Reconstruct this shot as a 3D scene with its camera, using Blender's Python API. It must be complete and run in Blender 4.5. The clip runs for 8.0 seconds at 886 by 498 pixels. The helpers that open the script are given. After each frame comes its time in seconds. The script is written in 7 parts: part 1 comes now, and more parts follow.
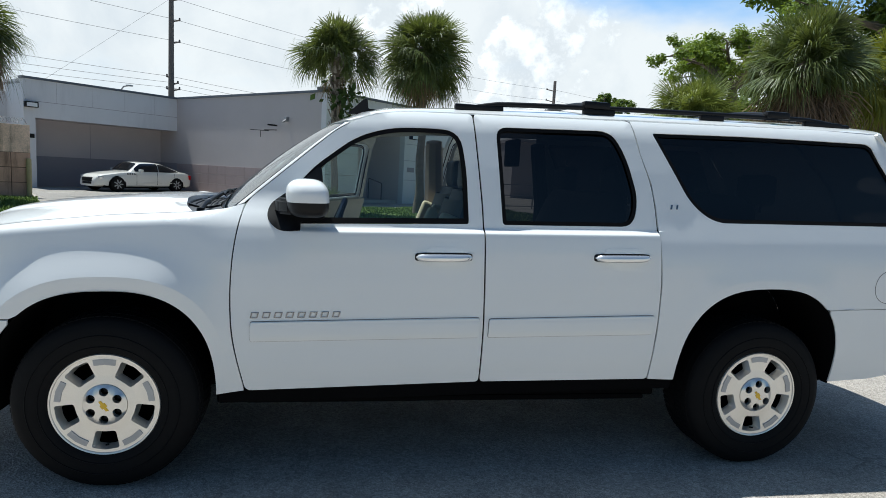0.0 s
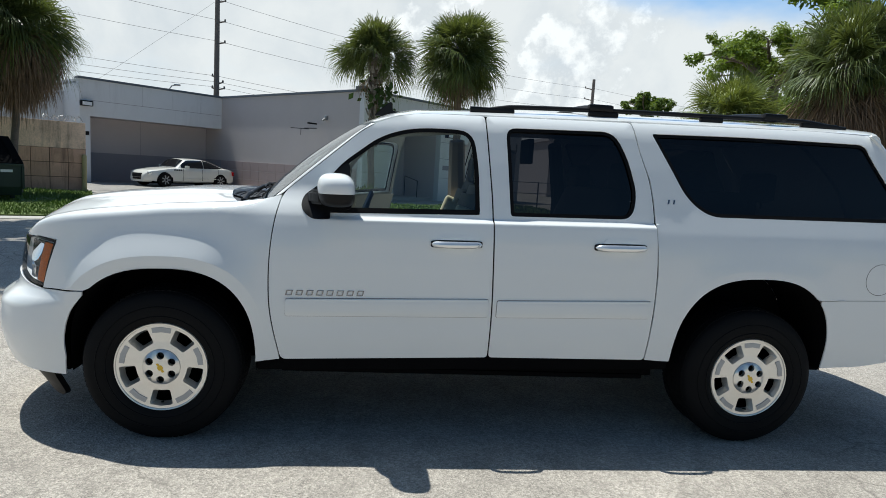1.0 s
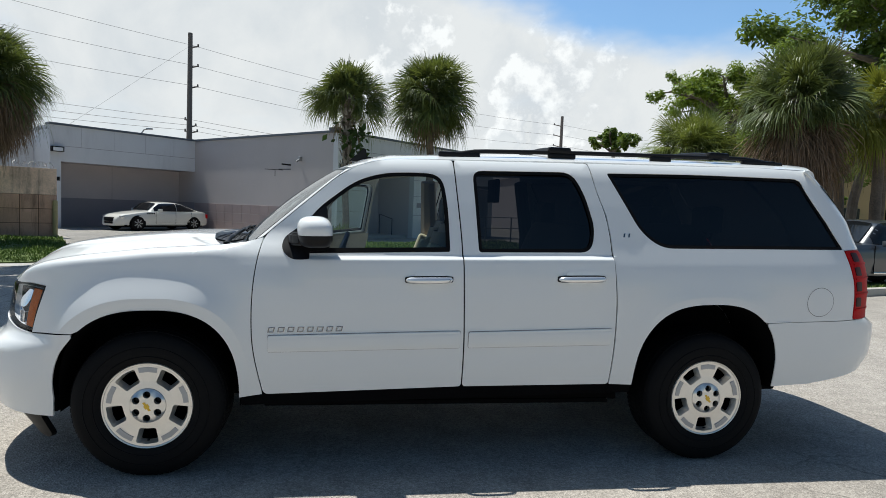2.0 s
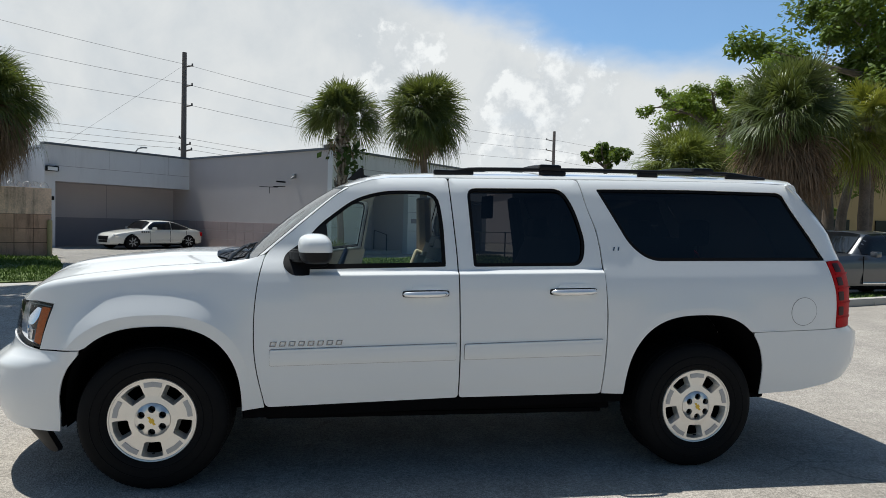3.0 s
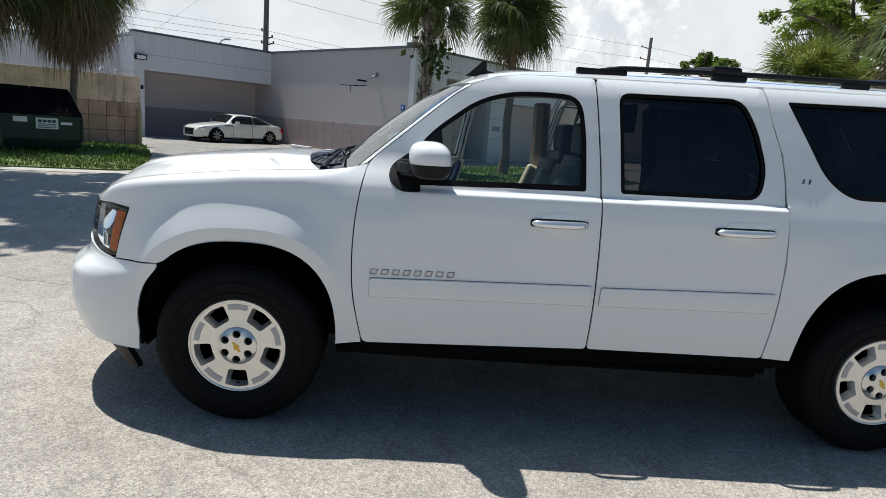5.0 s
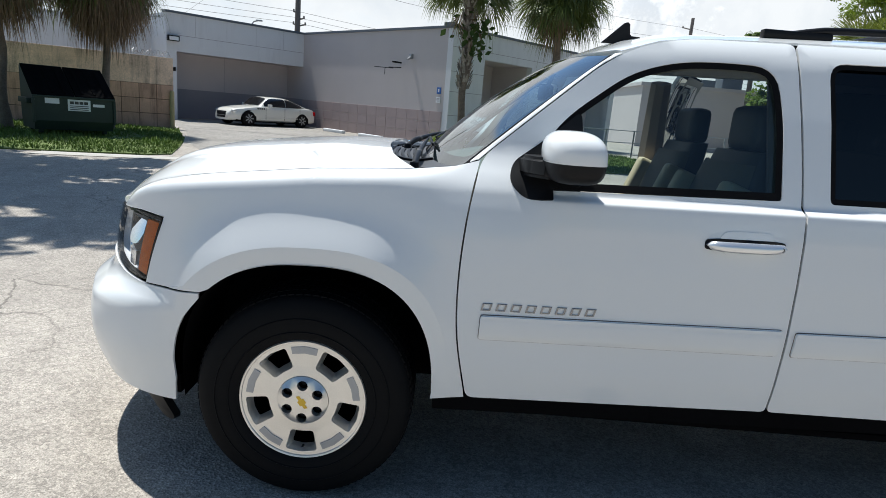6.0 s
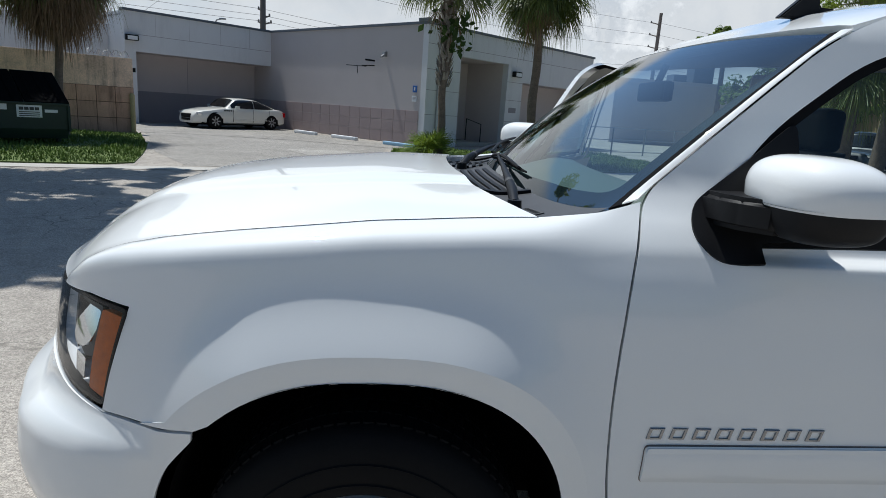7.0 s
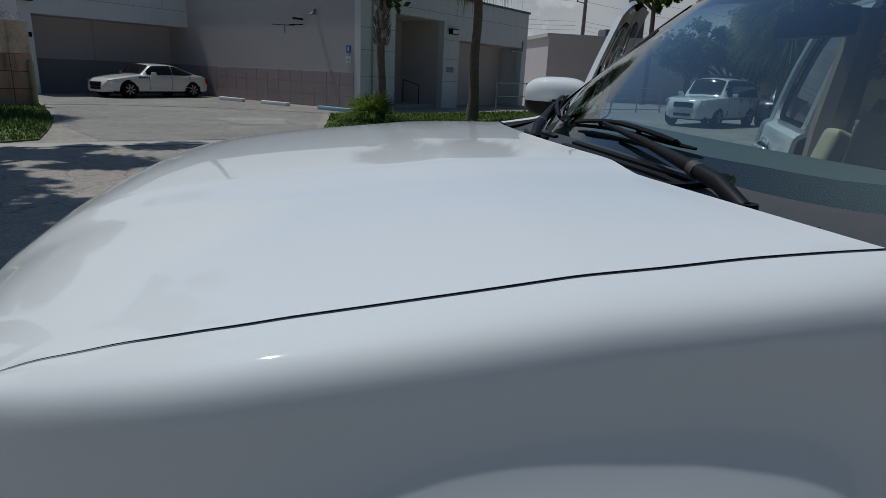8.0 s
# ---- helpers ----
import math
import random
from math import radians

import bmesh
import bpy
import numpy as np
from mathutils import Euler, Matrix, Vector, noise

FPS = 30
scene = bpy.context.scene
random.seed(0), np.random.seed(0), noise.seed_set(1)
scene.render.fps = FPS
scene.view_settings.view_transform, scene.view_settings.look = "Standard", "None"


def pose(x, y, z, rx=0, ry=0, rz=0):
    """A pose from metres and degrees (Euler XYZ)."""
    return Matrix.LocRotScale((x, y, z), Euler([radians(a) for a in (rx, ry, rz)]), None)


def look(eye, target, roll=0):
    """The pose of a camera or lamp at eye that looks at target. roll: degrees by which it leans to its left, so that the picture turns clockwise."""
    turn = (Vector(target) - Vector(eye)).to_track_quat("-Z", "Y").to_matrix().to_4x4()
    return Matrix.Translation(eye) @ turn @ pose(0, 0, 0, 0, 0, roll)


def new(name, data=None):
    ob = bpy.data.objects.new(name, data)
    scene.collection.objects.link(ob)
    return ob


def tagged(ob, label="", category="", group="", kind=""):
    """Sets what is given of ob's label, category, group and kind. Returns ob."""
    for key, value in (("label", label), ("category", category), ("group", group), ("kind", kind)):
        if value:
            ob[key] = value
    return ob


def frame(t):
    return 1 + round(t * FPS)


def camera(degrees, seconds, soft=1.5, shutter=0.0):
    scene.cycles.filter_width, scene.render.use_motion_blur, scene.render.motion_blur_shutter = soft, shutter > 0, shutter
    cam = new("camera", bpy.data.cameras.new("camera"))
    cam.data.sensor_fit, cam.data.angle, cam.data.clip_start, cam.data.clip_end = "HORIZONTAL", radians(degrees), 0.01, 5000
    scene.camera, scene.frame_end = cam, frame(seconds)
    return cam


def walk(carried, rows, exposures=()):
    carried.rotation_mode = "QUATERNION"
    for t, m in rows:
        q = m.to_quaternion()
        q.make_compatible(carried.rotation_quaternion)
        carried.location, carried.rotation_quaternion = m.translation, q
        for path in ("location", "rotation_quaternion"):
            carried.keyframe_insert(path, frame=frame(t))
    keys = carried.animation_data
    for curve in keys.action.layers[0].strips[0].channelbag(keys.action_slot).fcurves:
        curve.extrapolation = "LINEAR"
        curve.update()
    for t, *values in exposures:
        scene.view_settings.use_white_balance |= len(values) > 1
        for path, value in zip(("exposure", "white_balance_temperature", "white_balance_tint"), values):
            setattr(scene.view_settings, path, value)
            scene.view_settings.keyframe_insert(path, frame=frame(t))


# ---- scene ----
cam = camera(72.4, 8.0, soft=0.6)
PATH = [
    (0, (1.014, -2.811, 1.503), (1.36, -0.856, 1.261), 3.1),
    (0.5, (1.019, -2.999, 1.499), (1.303, -1.04, 1.212), 2.9),
    (1, (1.082, -3.169, 1.496), (1.309, -1.198, 1.242), 3.5),
    (1.5, (1.082, -3.286, 1.507), (1.354, -1.313, 1.322), 3.1),
    (3, (1.047, -3.508, 1.524), (1.365, -1.535, 1.444), 1.6),
    (3.5, (1.046, -3.504, 1.519), (1.343, -1.528, 1.442), 1.4),
    (4, (1.066, -3.435, 1.518), (1.426, -1.474, 1.365), 3.7),
    (4.5, (1.022, -3.207, 1.515), (1.166, -1.224, 1.298), 5.7),
    (4.7, (0.942, -3.05, 1.52), (1.048, -1.076, 1.216), 4.8),
    (5.8, (0.559, -2.216, 1.505), (0.63, -0.268, 1.058), 5.1),
    (6, (0.461, -2.04, 1.488), (0.48, -0.091, 1.039), 4.9),
    (6.5, (0.243, -1.648, 1.493), (0.387, 0.288, 1.015), 4.0),
    (7, (0.076, -1.198, 1.493), (0.191, 0.748, 1.045), 4.0),
    (7.4, (-0.116, -0.899, 1.47), (0.09, 1.038, 1.018), 3.4),
    (7.5, (-0.143, -0.84, 1.48), (0.173, 1.08, 1.015), 4.1),
    (7.7, (-0.211, -0.684, 1.472), (0.135, 1.214, 0.945), 3.5),
    (8, (-0.247, -0.452, 1.442), (0.08, 1.442, 0.889), 2.6),
]
walk(cam, [(t, look(eye, target, roll)) for t, eye, target, roll in PATH], exposures=[(0, 0.23, 6170, 5), (0.5, 0.10, 6190, 5), (1.0, 0.10, 6300, 5), (1.5, 0.10, 6370, 6), (3.0, -0.06, 6400, 7), (4.5, 0.02, 6400, 8), (6.0, 0.28, 6320, 8), (7.0, -0.13, 6160, 8), (7.5, -0.57, 6100, 7), (8.0, -1.15, 6100, 7)])

# ---- world and sun ----
SUN = Vector((-0.31, 0.26, 1.0)).normalized()
elev = math.asin(SUN.z)
azim = math.atan2(SUN.x, SUN.y)

world = bpy.data.worlds.new("sky")
scene.world = world
world.use_nodes = True


def node(tree, kind, **values):
    n = tree.nodes.new(kind)
    for key, value in values.items():
        if key in n.inputs:
            n.inputs[key].default_value = value
    return n


def build_sky(tree):
    tree.nodes.clear()
    link = tree.links.new
    out = node(tree, "ShaderNodeOutputWorld")
    bg = node(tree, "ShaderNodeBackground", Strength=1.0)
    sky = node(tree, "ShaderNodeTexSky")
    sky.sky_type, sky.sun_disc = "NISHITA", False
    sky.sun_elevation, sky.sun_rotation = elev, azim
    dim = node(tree, "ShaderNodeMixRGB")
    dim.blend_type = "MULTIPLY"
    dim.inputs[0].default_value = 1.0
    dim.inputs[2].default_value = (0.047, 0.062, 0.071, 1)
    co = node(tree, "ShaderNodeTexCoord")
    side = node(tree, "ShaderNodeVectorMath")
    side.operation = "DOT_PRODUCT"
    side.inputs[1].default_value = (0.0, 1.0, 0.0)
    link(co.outputs["Generated"], side.inputs[0])
    sunward = node(tree, "ShaderNodeMapRange")
    sunward.interpolation_type = "SMOOTHSTEP"
    sunward.inputs[1].default_value, sunward.inputs[2].default_value = -0.3, 0.8
    sunward.inputs[3].default_value, sunward.inputs[4].default_value = 1.0, 2.3
    link(side.outputs["Value"], sunward.inputs[0])
    bright = node(tree, "ShaderNodeVectorMath")
    bright.operation = "SCALE"
    link(sky.outputs[0], bright.inputs[0])
    link(sunward.outputs[0], bright.inputs["Scale"])
    link(bright.outputs[0], dim.inputs[1])
    # wide thin overcast with gaps
    stretch = node(tree, "ShaderNodeMapping")
    stretch.inputs["Scale"].default_value = (1.0, 1.0, 2.2)
    link(co.outputs["Generated"], stretch.inputs[0])
    wide = node(tree, "ShaderNodeTexNoise", Scale=1.7, Detail=6.0, Roughness=0.55)
    link(stretch.outputs[0], wide.inputs["Vector"])
    cover = node(tree, "ShaderNodeMapRange")
    cover.inputs[1].default_value, cover.inputs[2].default_value = 0.40, 0.54
    link(wide.outputs[0], cover.inputs[0])
    # clear blue above the sloping upper edge of the cloud bank
    gap = node(tree, "ShaderNodeVectorMath")
    gap.operation = "DOT_PRODUCT"
    gap.inputs[1].default_value = (0.20, 0.0, 1.0)
    link(co.outputs["Generated"], gap.inputs[0])
    gap_noise = node(tree, "ShaderNodeMath")
    gap_noise.operation = "MULTIPLY_ADD"
    gap_noise.inputs[1].default_value = 0.22
    link(wide.outputs[0], gap_noise.inputs[0])
    link(gap.outputs["Value"], gap_noise.inputs[2])
    gap_ramp = node(tree, "ShaderNodeMapRange")
    gap_ramp.interpolation_type = "SMOOTHSTEP"
    gap_ramp.inputs[1].default_value, gap_ramp.inputs[2].default_value = 0.458, 0.512
    gap_ramp.inputs[4].default_value = 0.94
    link(gap_noise.outputs[0], gap_ramp.inputs[0])
    open_sky = node(tree, "ShaderNodeMath")
    open_sky.operation = "MULTIPLY"
    cover_soft = node(tree, "ShaderNodeMapRange")
    cover_soft.inputs[3].default_value, cover_soft.inputs[4].default_value = 0.80, 1.0
    link(cover.outputs[0], cover_soft.inputs[0])
    invert = node(tree, "ShaderNodeMath")
    invert.operation = "SUBTRACT"
    invert.inputs[0].default_value = 1.0
    link(gap_ramp.outputs[0], invert.inputs[1])
    # the cloud bank stands on the sun's side; the other half of the sky is clear with scattered cloud
    half = node(tree, "ShaderNodeVectorMath")
    half.operation = "DOT_PRODUCT"
    half.inputs[1].default_value = (0.10, 0.95, -0.12)
    link(co.outputs["Generated"], half.inputs[0])
    bank = node(tree, "ShaderNodeMapRange")
    bank.interpolation_type = "SMOOTHSTEP"
    bank.inputs[1].default_value, bank.inputs[2].default_value = -0.10, 0.45
    link(half.outputs["Value"], bank.inputs[0])
    scattered = node(tree, "ShaderNodeMapRange")
    scattered.inputs[1].default_value, scattered.inputs[2].default_value = 0.58, 0.74
    scattered.inputs[4].default_value = 0.16
    link(wide.outputs[0], scattered.inputs[0])
    blend = node(tree, "ShaderNodeMixRGB")
    split = node(tree, "ShaderNodeSeparateXYZ")
    link(co.outputs["Generated"], split.inputs[0])
    high = node(tree, "ShaderNodeMapRange")
    high.interpolation_type = "SMOOTHSTEP"
    high.inputs[1].default_value, high.inputs[2].default_value = 0.50, 0.75
    high.inputs[3].default_value, high.inputs[4].default_value = 1.0, 0.0
    link(split.outputs[2], high.inputs[0])
    low_bank = node(tree, "ShaderNodeMath")
    low_bank.operation = "MULTIPLY"
    link(bank.outputs[0], low_bank.inputs[0])
    link(high.outputs[0], low_bank.inputs[1])
    link(low_bank.outputs[0], blend.inputs[0])
    link(scattered.outputs[0], blend.inputs[1])
    link(cover_soft.outputs[0], blend.inputs[2])
    link(blend.outputs[0], open_sky.inputs[0])
    link(invert.outputs[0], open_sky.inputs[1])
    # billows: cumulus shading inside the overcast
    puff = node(tree, "ShaderNodeTexNoise", Scale=7.0, Detail=9.0, Roughness=0.58, Distortion=0.25)
    link(co.outputs["Generated"], puff.inputs["Vector"])
    tone = node(tree, "ShaderNodeValToRGB")
    tone.color_ramp.elements[0].position, tone.color_ramp.elements[0].color = 0.34, (0.66, 0.69, 0.725, 1)
    tone.color_ramp.elements[1].position, tone.color_ramp.elements[1].color = 0.58, (0.78, 0.79, 0.80, 1)
    link(puff.outputs[0], tone.inputs[0])
    # one tall cumulus tower
    knobs = node(tree, "ShaderNodeTexNoise", Scale=24.0, Detail=9.0, Roughness=0.62)
    link(co.outputs["Generated"], knobs.inputs["Vector"])
    prev = tone
    for way, size in (((0.355, 1.0, 0.245), 0.9986), ((0.315, 1.0, 0.20), 0.9979), ((0.30, 1.0, 0.14), 0.9984), ((0.075, 1.0, 0.255), 0.9990)):
        dot = node(tree, "ShaderNodeVectorMath")
        dot.operation = "DOT_PRODUCT"
        dot.inputs[1].default_value = Vector(way).normalized()
        link(co.outputs["Generated"], dot.inputs[0])
        rough = node(tree, "ShaderNodeMath")
        rough.operation = "MULTIPLY_ADD"
        rough.inputs[1].default_value = 0.018
        link(knobs.outputs[0], rough.inputs[0])
        link(dot.outputs["Value"], rough.inputs[2])
        edge = node(tree, "ShaderNodeMapRange")
        edge.inputs[1].default_value, edge.inputs[2].default_value = size + 0.0082, size + 0.0100
        link(rough.outputs[0], edge.inputs[0])
        body = node(tree, "ShaderNodeValToRGB")
        body.color_ramp.elements[0].position, body.color_ramp.elements[0].color = 0.40, (0.60, 0.63, 0.67, 1)
        body.color_ramp.elements[1].position, body.color_ramp.elements[1].color = 0.62, (0.94, 0.945, 0.95, 1)
        link(knobs.outputs[0], body.inputs[0])
        tower = node(tree, "ShaderNodeMixRGB")
        link(edge.outputs[0], tower.inputs[0])
        link(prev.outputs[0], tower.inputs[1])
        link(body.outputs[0], tower.inputs[2])
        prev = tower
    mix = node(tree, "ShaderNodeMixRGB")
    link(open_sky.outputs[0], mix.inputs[0])
    link(dim.outputs[0], mix.inputs[1])
    link(prev.outputs[0], mix.inputs[2])
    link(mix.outputs[0], bg.inputs[0])
    link(bg.outputs[0], out.inputs[0])


build_sky(world.node_tree)
sun_data = bpy.data.lights.new("sun", "SUN")
sun_data.energy, sun_data.angle, sun_data.color = 5.0, radians(0.53), (1.0, 0.968, 0.91)
sun = new("sun", sun_data)
sun.matrix_world = look(SUN * 60, (0, 0, 0))


# ---- materials ----
def mat(name, rgb, rough=0.5, metal=0.0, var=0.12, scale=3.0, fine=60.0, bump=0.0, coat=0.0, spec=0.5, per_object=0.0):
    """A surface with stains at one scale and grain at another."""
    m = bpy.data.materials.new(name)
    m.use_nodes = True
    t = m.node_tree
    link = t.links.new
    b = t.nodes["Principled BSDF"]
    b.inputs["Roughness"].default_value = rough
    b.inputs["Metallic"].default_value = metal
    b.inputs["Coat Weight"].default_value = coat
    b.inputs["Coat Roughness"].default_value = 0.03
    b.inputs["Specular IOR Level"].default_value = spec
    co = node(t, "ShaderNodeTexCoord")
    big = node(t, "ShaderNodeTexNoise", Scale=scale, Detail=5.0, Roughness=0.6)
    small = node(t, "ShaderNodeTexNoise", Scale=fine, Detail=3.0, Roughness=0.6)
    link(co.outputs["Object"], big.inputs["Vector"])
    link(co.outputs["Object"], small.inputs["Vector"])
    add = node(t, "ShaderNodeMath")
    add.operation = "ADD"
    link(big.outputs[0], add.inputs[0])
    link(small.outputs[0], add.inputs[1])
    last = add
    if per_object:
        info = node(t, "ShaderNodeObjectInfo")
        shift = node(t, "ShaderNodeMath")
        shift.operation = "MULTIPLY_ADD"
        shift.inputs[1].default_value = per_object
        link(info.outputs["Random"], shift.inputs[0])
        link(add.outputs[0], shift.inputs[2])
        last = shift
    ramp = node(t, "ShaderNodeMapRange")
    ramp.inputs[1].default_value, ramp.inputs[2].default_value = 0.6, 1.4 + per_object
    ramp.inputs[3].default_value, ramp.inputs[4].default_value = 1 - var, 1 + var
    link(last.outputs[0], ramp.inputs[0])
    tint = node(t, "ShaderNodeVectorMath")
    tint.operation = "SCALE"
    tint.inputs[0].default_value = rgb
    link(ramp.outputs[0], tint.inputs["Scale"])
    link(tint.outputs[0], b.inputs["Base Color"])
    if bump:
        bp = node(t, "ShaderNodeBump", Strength=min(1.0, bump * 10), Distance=bump)
        link(small.outputs[0], bp.inputs["Height"])
        link(bp.outputs[0], b.inputs["Normal"])
    return m


def glass(name, rgb, gloss_rough=0.0, ior=1.5, band=None, rise=5.0):
    m = bpy.data.materials.new(name)
    m.use_nodes = True
    t = m.node_tree
    t.nodes.clear()
    link = t.links.new
    out = node(t, "ShaderNodeOutputMaterial")
    clear = node(t, "ShaderNodeBsdfTransparent")
    clear.inputs[0].default_value = (*rgb, 1)
    if band:
        # the pane's tint turns to a dark blue towards its upper edge
        co = node(t, "ShaderNodeTexCoord")
        split = node(t, "ShaderNodeSeparateXYZ")
        link(co.outputs["Generated"], split.inputs[0])
        ramp = node(t, "ShaderNodeMapRange")
        ramp.interpolation_type = "SMOOTHSTEP"
        ramp.inputs[1].default_value, ramp.inputs[2].default_value = 0.66, 0.97
        link(split.outputs[2], ramp.inputs[0])
        tint = node(t, "ShaderNodeMixRGB")
        tint.inputs[1].default_value, tint.inputs[2].default_value = (*rgb, 1), (*band, 1)
        link(ramp.outputs[0], tint.inputs[0])
        link(tint.outputs[0], clear.inputs[0])
    gloss = node(t, "ShaderNodeBsdfGlossy", Roughness=gloss_rough)
    face = node(t, "ShaderNodeLayerWeight", Blend=0.5)
    steep = node(t, "ShaderNodeMath")
    steep.operation = "POWER"
    steep.inputs[1].default_value = rise
    link(face.outputs["Facing"], steep.inputs[0])
    f0 = 1.6 * ((ior - 1) / (ior + 1)) ** 2
    fres = node(t, "ShaderNodeMath")
    fres.operation = "MULTIPLY_ADD"
    fres.inputs[1].default_value, fres.inputs[2].default_value = 1 - f0, f0
    link(steep.outputs[0], fres.inputs[0])
    mix = node(t, "ShaderNodeMixShader")
    link(fres.outputs[0], mix.inputs[0])
    link(clear.outputs[0], mix.inputs[1])
    link(gloss.outputs[0], mix.inputs[2])
    link(mix.outputs[0], out.inputs[0])
    return m


def asphalt(name, rgb):
    m = bpy.data.materials.new(name)
    m.use_nodes = True
    t = m.node_tree
    link = t.links.new
    b = t.nodes["Principled BSDF"]
    b.inputs["Roughness"].default_value = 0.9
    b.inputs["Specular IOR Level"].default_value = 0.3
    co = node(t, "ShaderNodeTexCoord")
    stain = node(t, "ShaderNodeTexNoise", Scale=0.55, Detail=8.0, Roughness=0.65)
    grit = node(t, "ShaderNodeTexNoise", Scale=150.0, Detail=2.0, Roughness=0.6)
    stones = node(t, "ShaderNodeTexVoronoi", Scale=85.0)
    cracks = node(t, "ShaderNodeTexVoronoi", Scale=0.22)
    cracks.feature = "DISTANCE_TO_EDGE"
    bend = node(t, "ShaderNodeTexNoise", Scale=2.0, Detail=4.0)
    shift = node(t, "ShaderNodeMixRGB")
    shift.blend_type = "ADD"
    shift.inputs[0].default_value = 0.35
    for n in (stain, grit, stones, bend):
        link(co.outputs["Object"], n.inputs["Vector"])
    link(co.outputs["Object"], shift.inputs[1])
    link(bend.outputs["Color"], shift.inputs[2])
    link(shift.outputs[0], cracks.inputs["Vector"])
    crack = node(t, "ShaderNodeMapRange")
    crack.inputs[1].default_value, crack.inputs[2].default_value = 0.0006, 0.0040
    crack.inputs[3].default_value = 0.86
    link(cracks.outputs["Distance"], crack.inputs[0])
    a = node(t, "ShaderNodeMapRange")
    a.inputs[1].default_value, a.inputs[2].default_value = 0.3, 0.7
    a.inputs[3].default_value, a.inputs[4].default_value = 0.82, 1.14
    link(stain.outputs[0], a.inputs[0])
    g = node(t, "ShaderNodeMapRange")
    g.inputs[1].default_value, g.inputs[2].default_value = 0.36, 0.64
    g.inputs[3].default_value, g.inputs[4].default_value = 0.70, 1.30
    link(grit.outputs[0], g.inputs[0])
    worn = node(t, "ShaderNodeTexNoise", Scale=4.5, Detail=7.0, Roughness=0.7)
    link(co.outputs["Object"], worn.inputs["Vector"])
    w = node(t, "ShaderNodeMapRange")
    w.inputs[1].default_value, w.inputs[2].default_value = 0.32, 0.68
    w.inputs[3].default_value, w.inputs[4].default_value = 0.86, 1.13
    link(worn.outputs[0], w.inputs[0])
    aw = node(t, "ShaderNodeMath")
    aw.operation = "MULTIPLY"
    link(a.outputs[0], aw.inputs[0])
    link(w.outputs[0], aw.inputs[1])
    pale = node(t, "ShaderNodeSeparateColor")
    link(stones.outputs["Color"], pale.inputs[0])
    chip = node(t, "ShaderNodeMapRange")
    chip.inputs[3].default_value, chip.inputs[4].default_value = 0.74, 1.28
    link(pale.outputs[0], chip.inputs[0])
    ac = node(t, "ShaderNodeMath")
    ac.operation = "MULTIPLY"
    link(aw.outputs[0], ac.inputs[0])
    link(chip.outputs[0], ac.inputs[1])
    p = node(t, "ShaderNodeMath")
    p.operation = "MULTIPLY"
    link(ac.outputs[0], p.inputs[0])
    link(g.outputs[0], p.inputs[1])
    # finer crazing where the surface is most worn
    craze = node(t, "ShaderNodeTexVoronoi", Scale=1.7)
    craze.feature = "DISTANCE_TO_EDGE"
    link(shift.outputs[0], craze.inputs["Vector"])
    open_ = node(t, "ShaderNodeMapRange")
    open_.inputs[1].default_value, open_.inputs[2].default_value = 0.004, 0.020
    open_.inputs[3].default_value = 0.55
    link(craze.outputs["Distance"], open_.inputs[0])
    where = node(t, "ShaderNodeTexNoise", Scale=0.35, Detail=3.0)
    link(co.outputs["Object"], where.inputs["Vector"])
    tired = node(t, "ShaderNodeMapRange")
    tired.inputs[1].default_value, tired.inputs[2].default_value = 0.46, 0.58
    split = node(t, "ShaderNodeSeparateXYZ")
    link(co.outputs["Object"], split.inputs[0])
    edge = node(t, "ShaderNodeMapRange")
    edge.inputs[1].default_value, edge.inputs[2].default_value = -1.6, -3.4
    edge.inputs[3].default_value, edge.inputs[4].default_value = -0.10, 0.06
    link(split.outputs[0], edge.inputs[0])
    worse = node(t, "ShaderNodeMath")
    worse.operation = "ADD"
    link(where.outputs[0], worse.inputs[0])
    link(edge.outputs[0], worse.inputs[1])
    link(worse.outputs[0], tired.inputs[0])
    fissure = node(t, "ShaderNodeMixRGB")
    fissure.inputs[1].default_value = (1, 1, 1, 1)
    link(tired.outputs[0], fissure.inputs[0])
    link(open_.outputs[0], fissure.inputs[2])
    both = node(t, "ShaderNodeMath")
    both.operation = "MULTIPLY"
    link(crack.outputs[0], both.inputs[0])
    link(fissure.outputs[0], both.inputs[1])
    q = node(t, "ShaderNodeMath")
    q.operation = "MULTIPLY"
    link(p.outputs[0], q.inputs[0])
    link(both.outputs[0], q.inputs[1])
    tint = node(t, "ShaderNodeVectorMath")
    tint.operation = "SCALE"
    tint.inputs[0].default_value = rgb
    link(q.outputs[0], tint.inputs["Scale"])
    link(tint.outputs[0], b.inputs["Base Color"])
    bp = node(t, "ShaderNodeBump", Strength=0.6, Distance=0.006)
    link(stones.outputs["Distance"], bp.inputs["Height"])
    link(bp.outputs[0], b.inputs["Normal"])
    return m


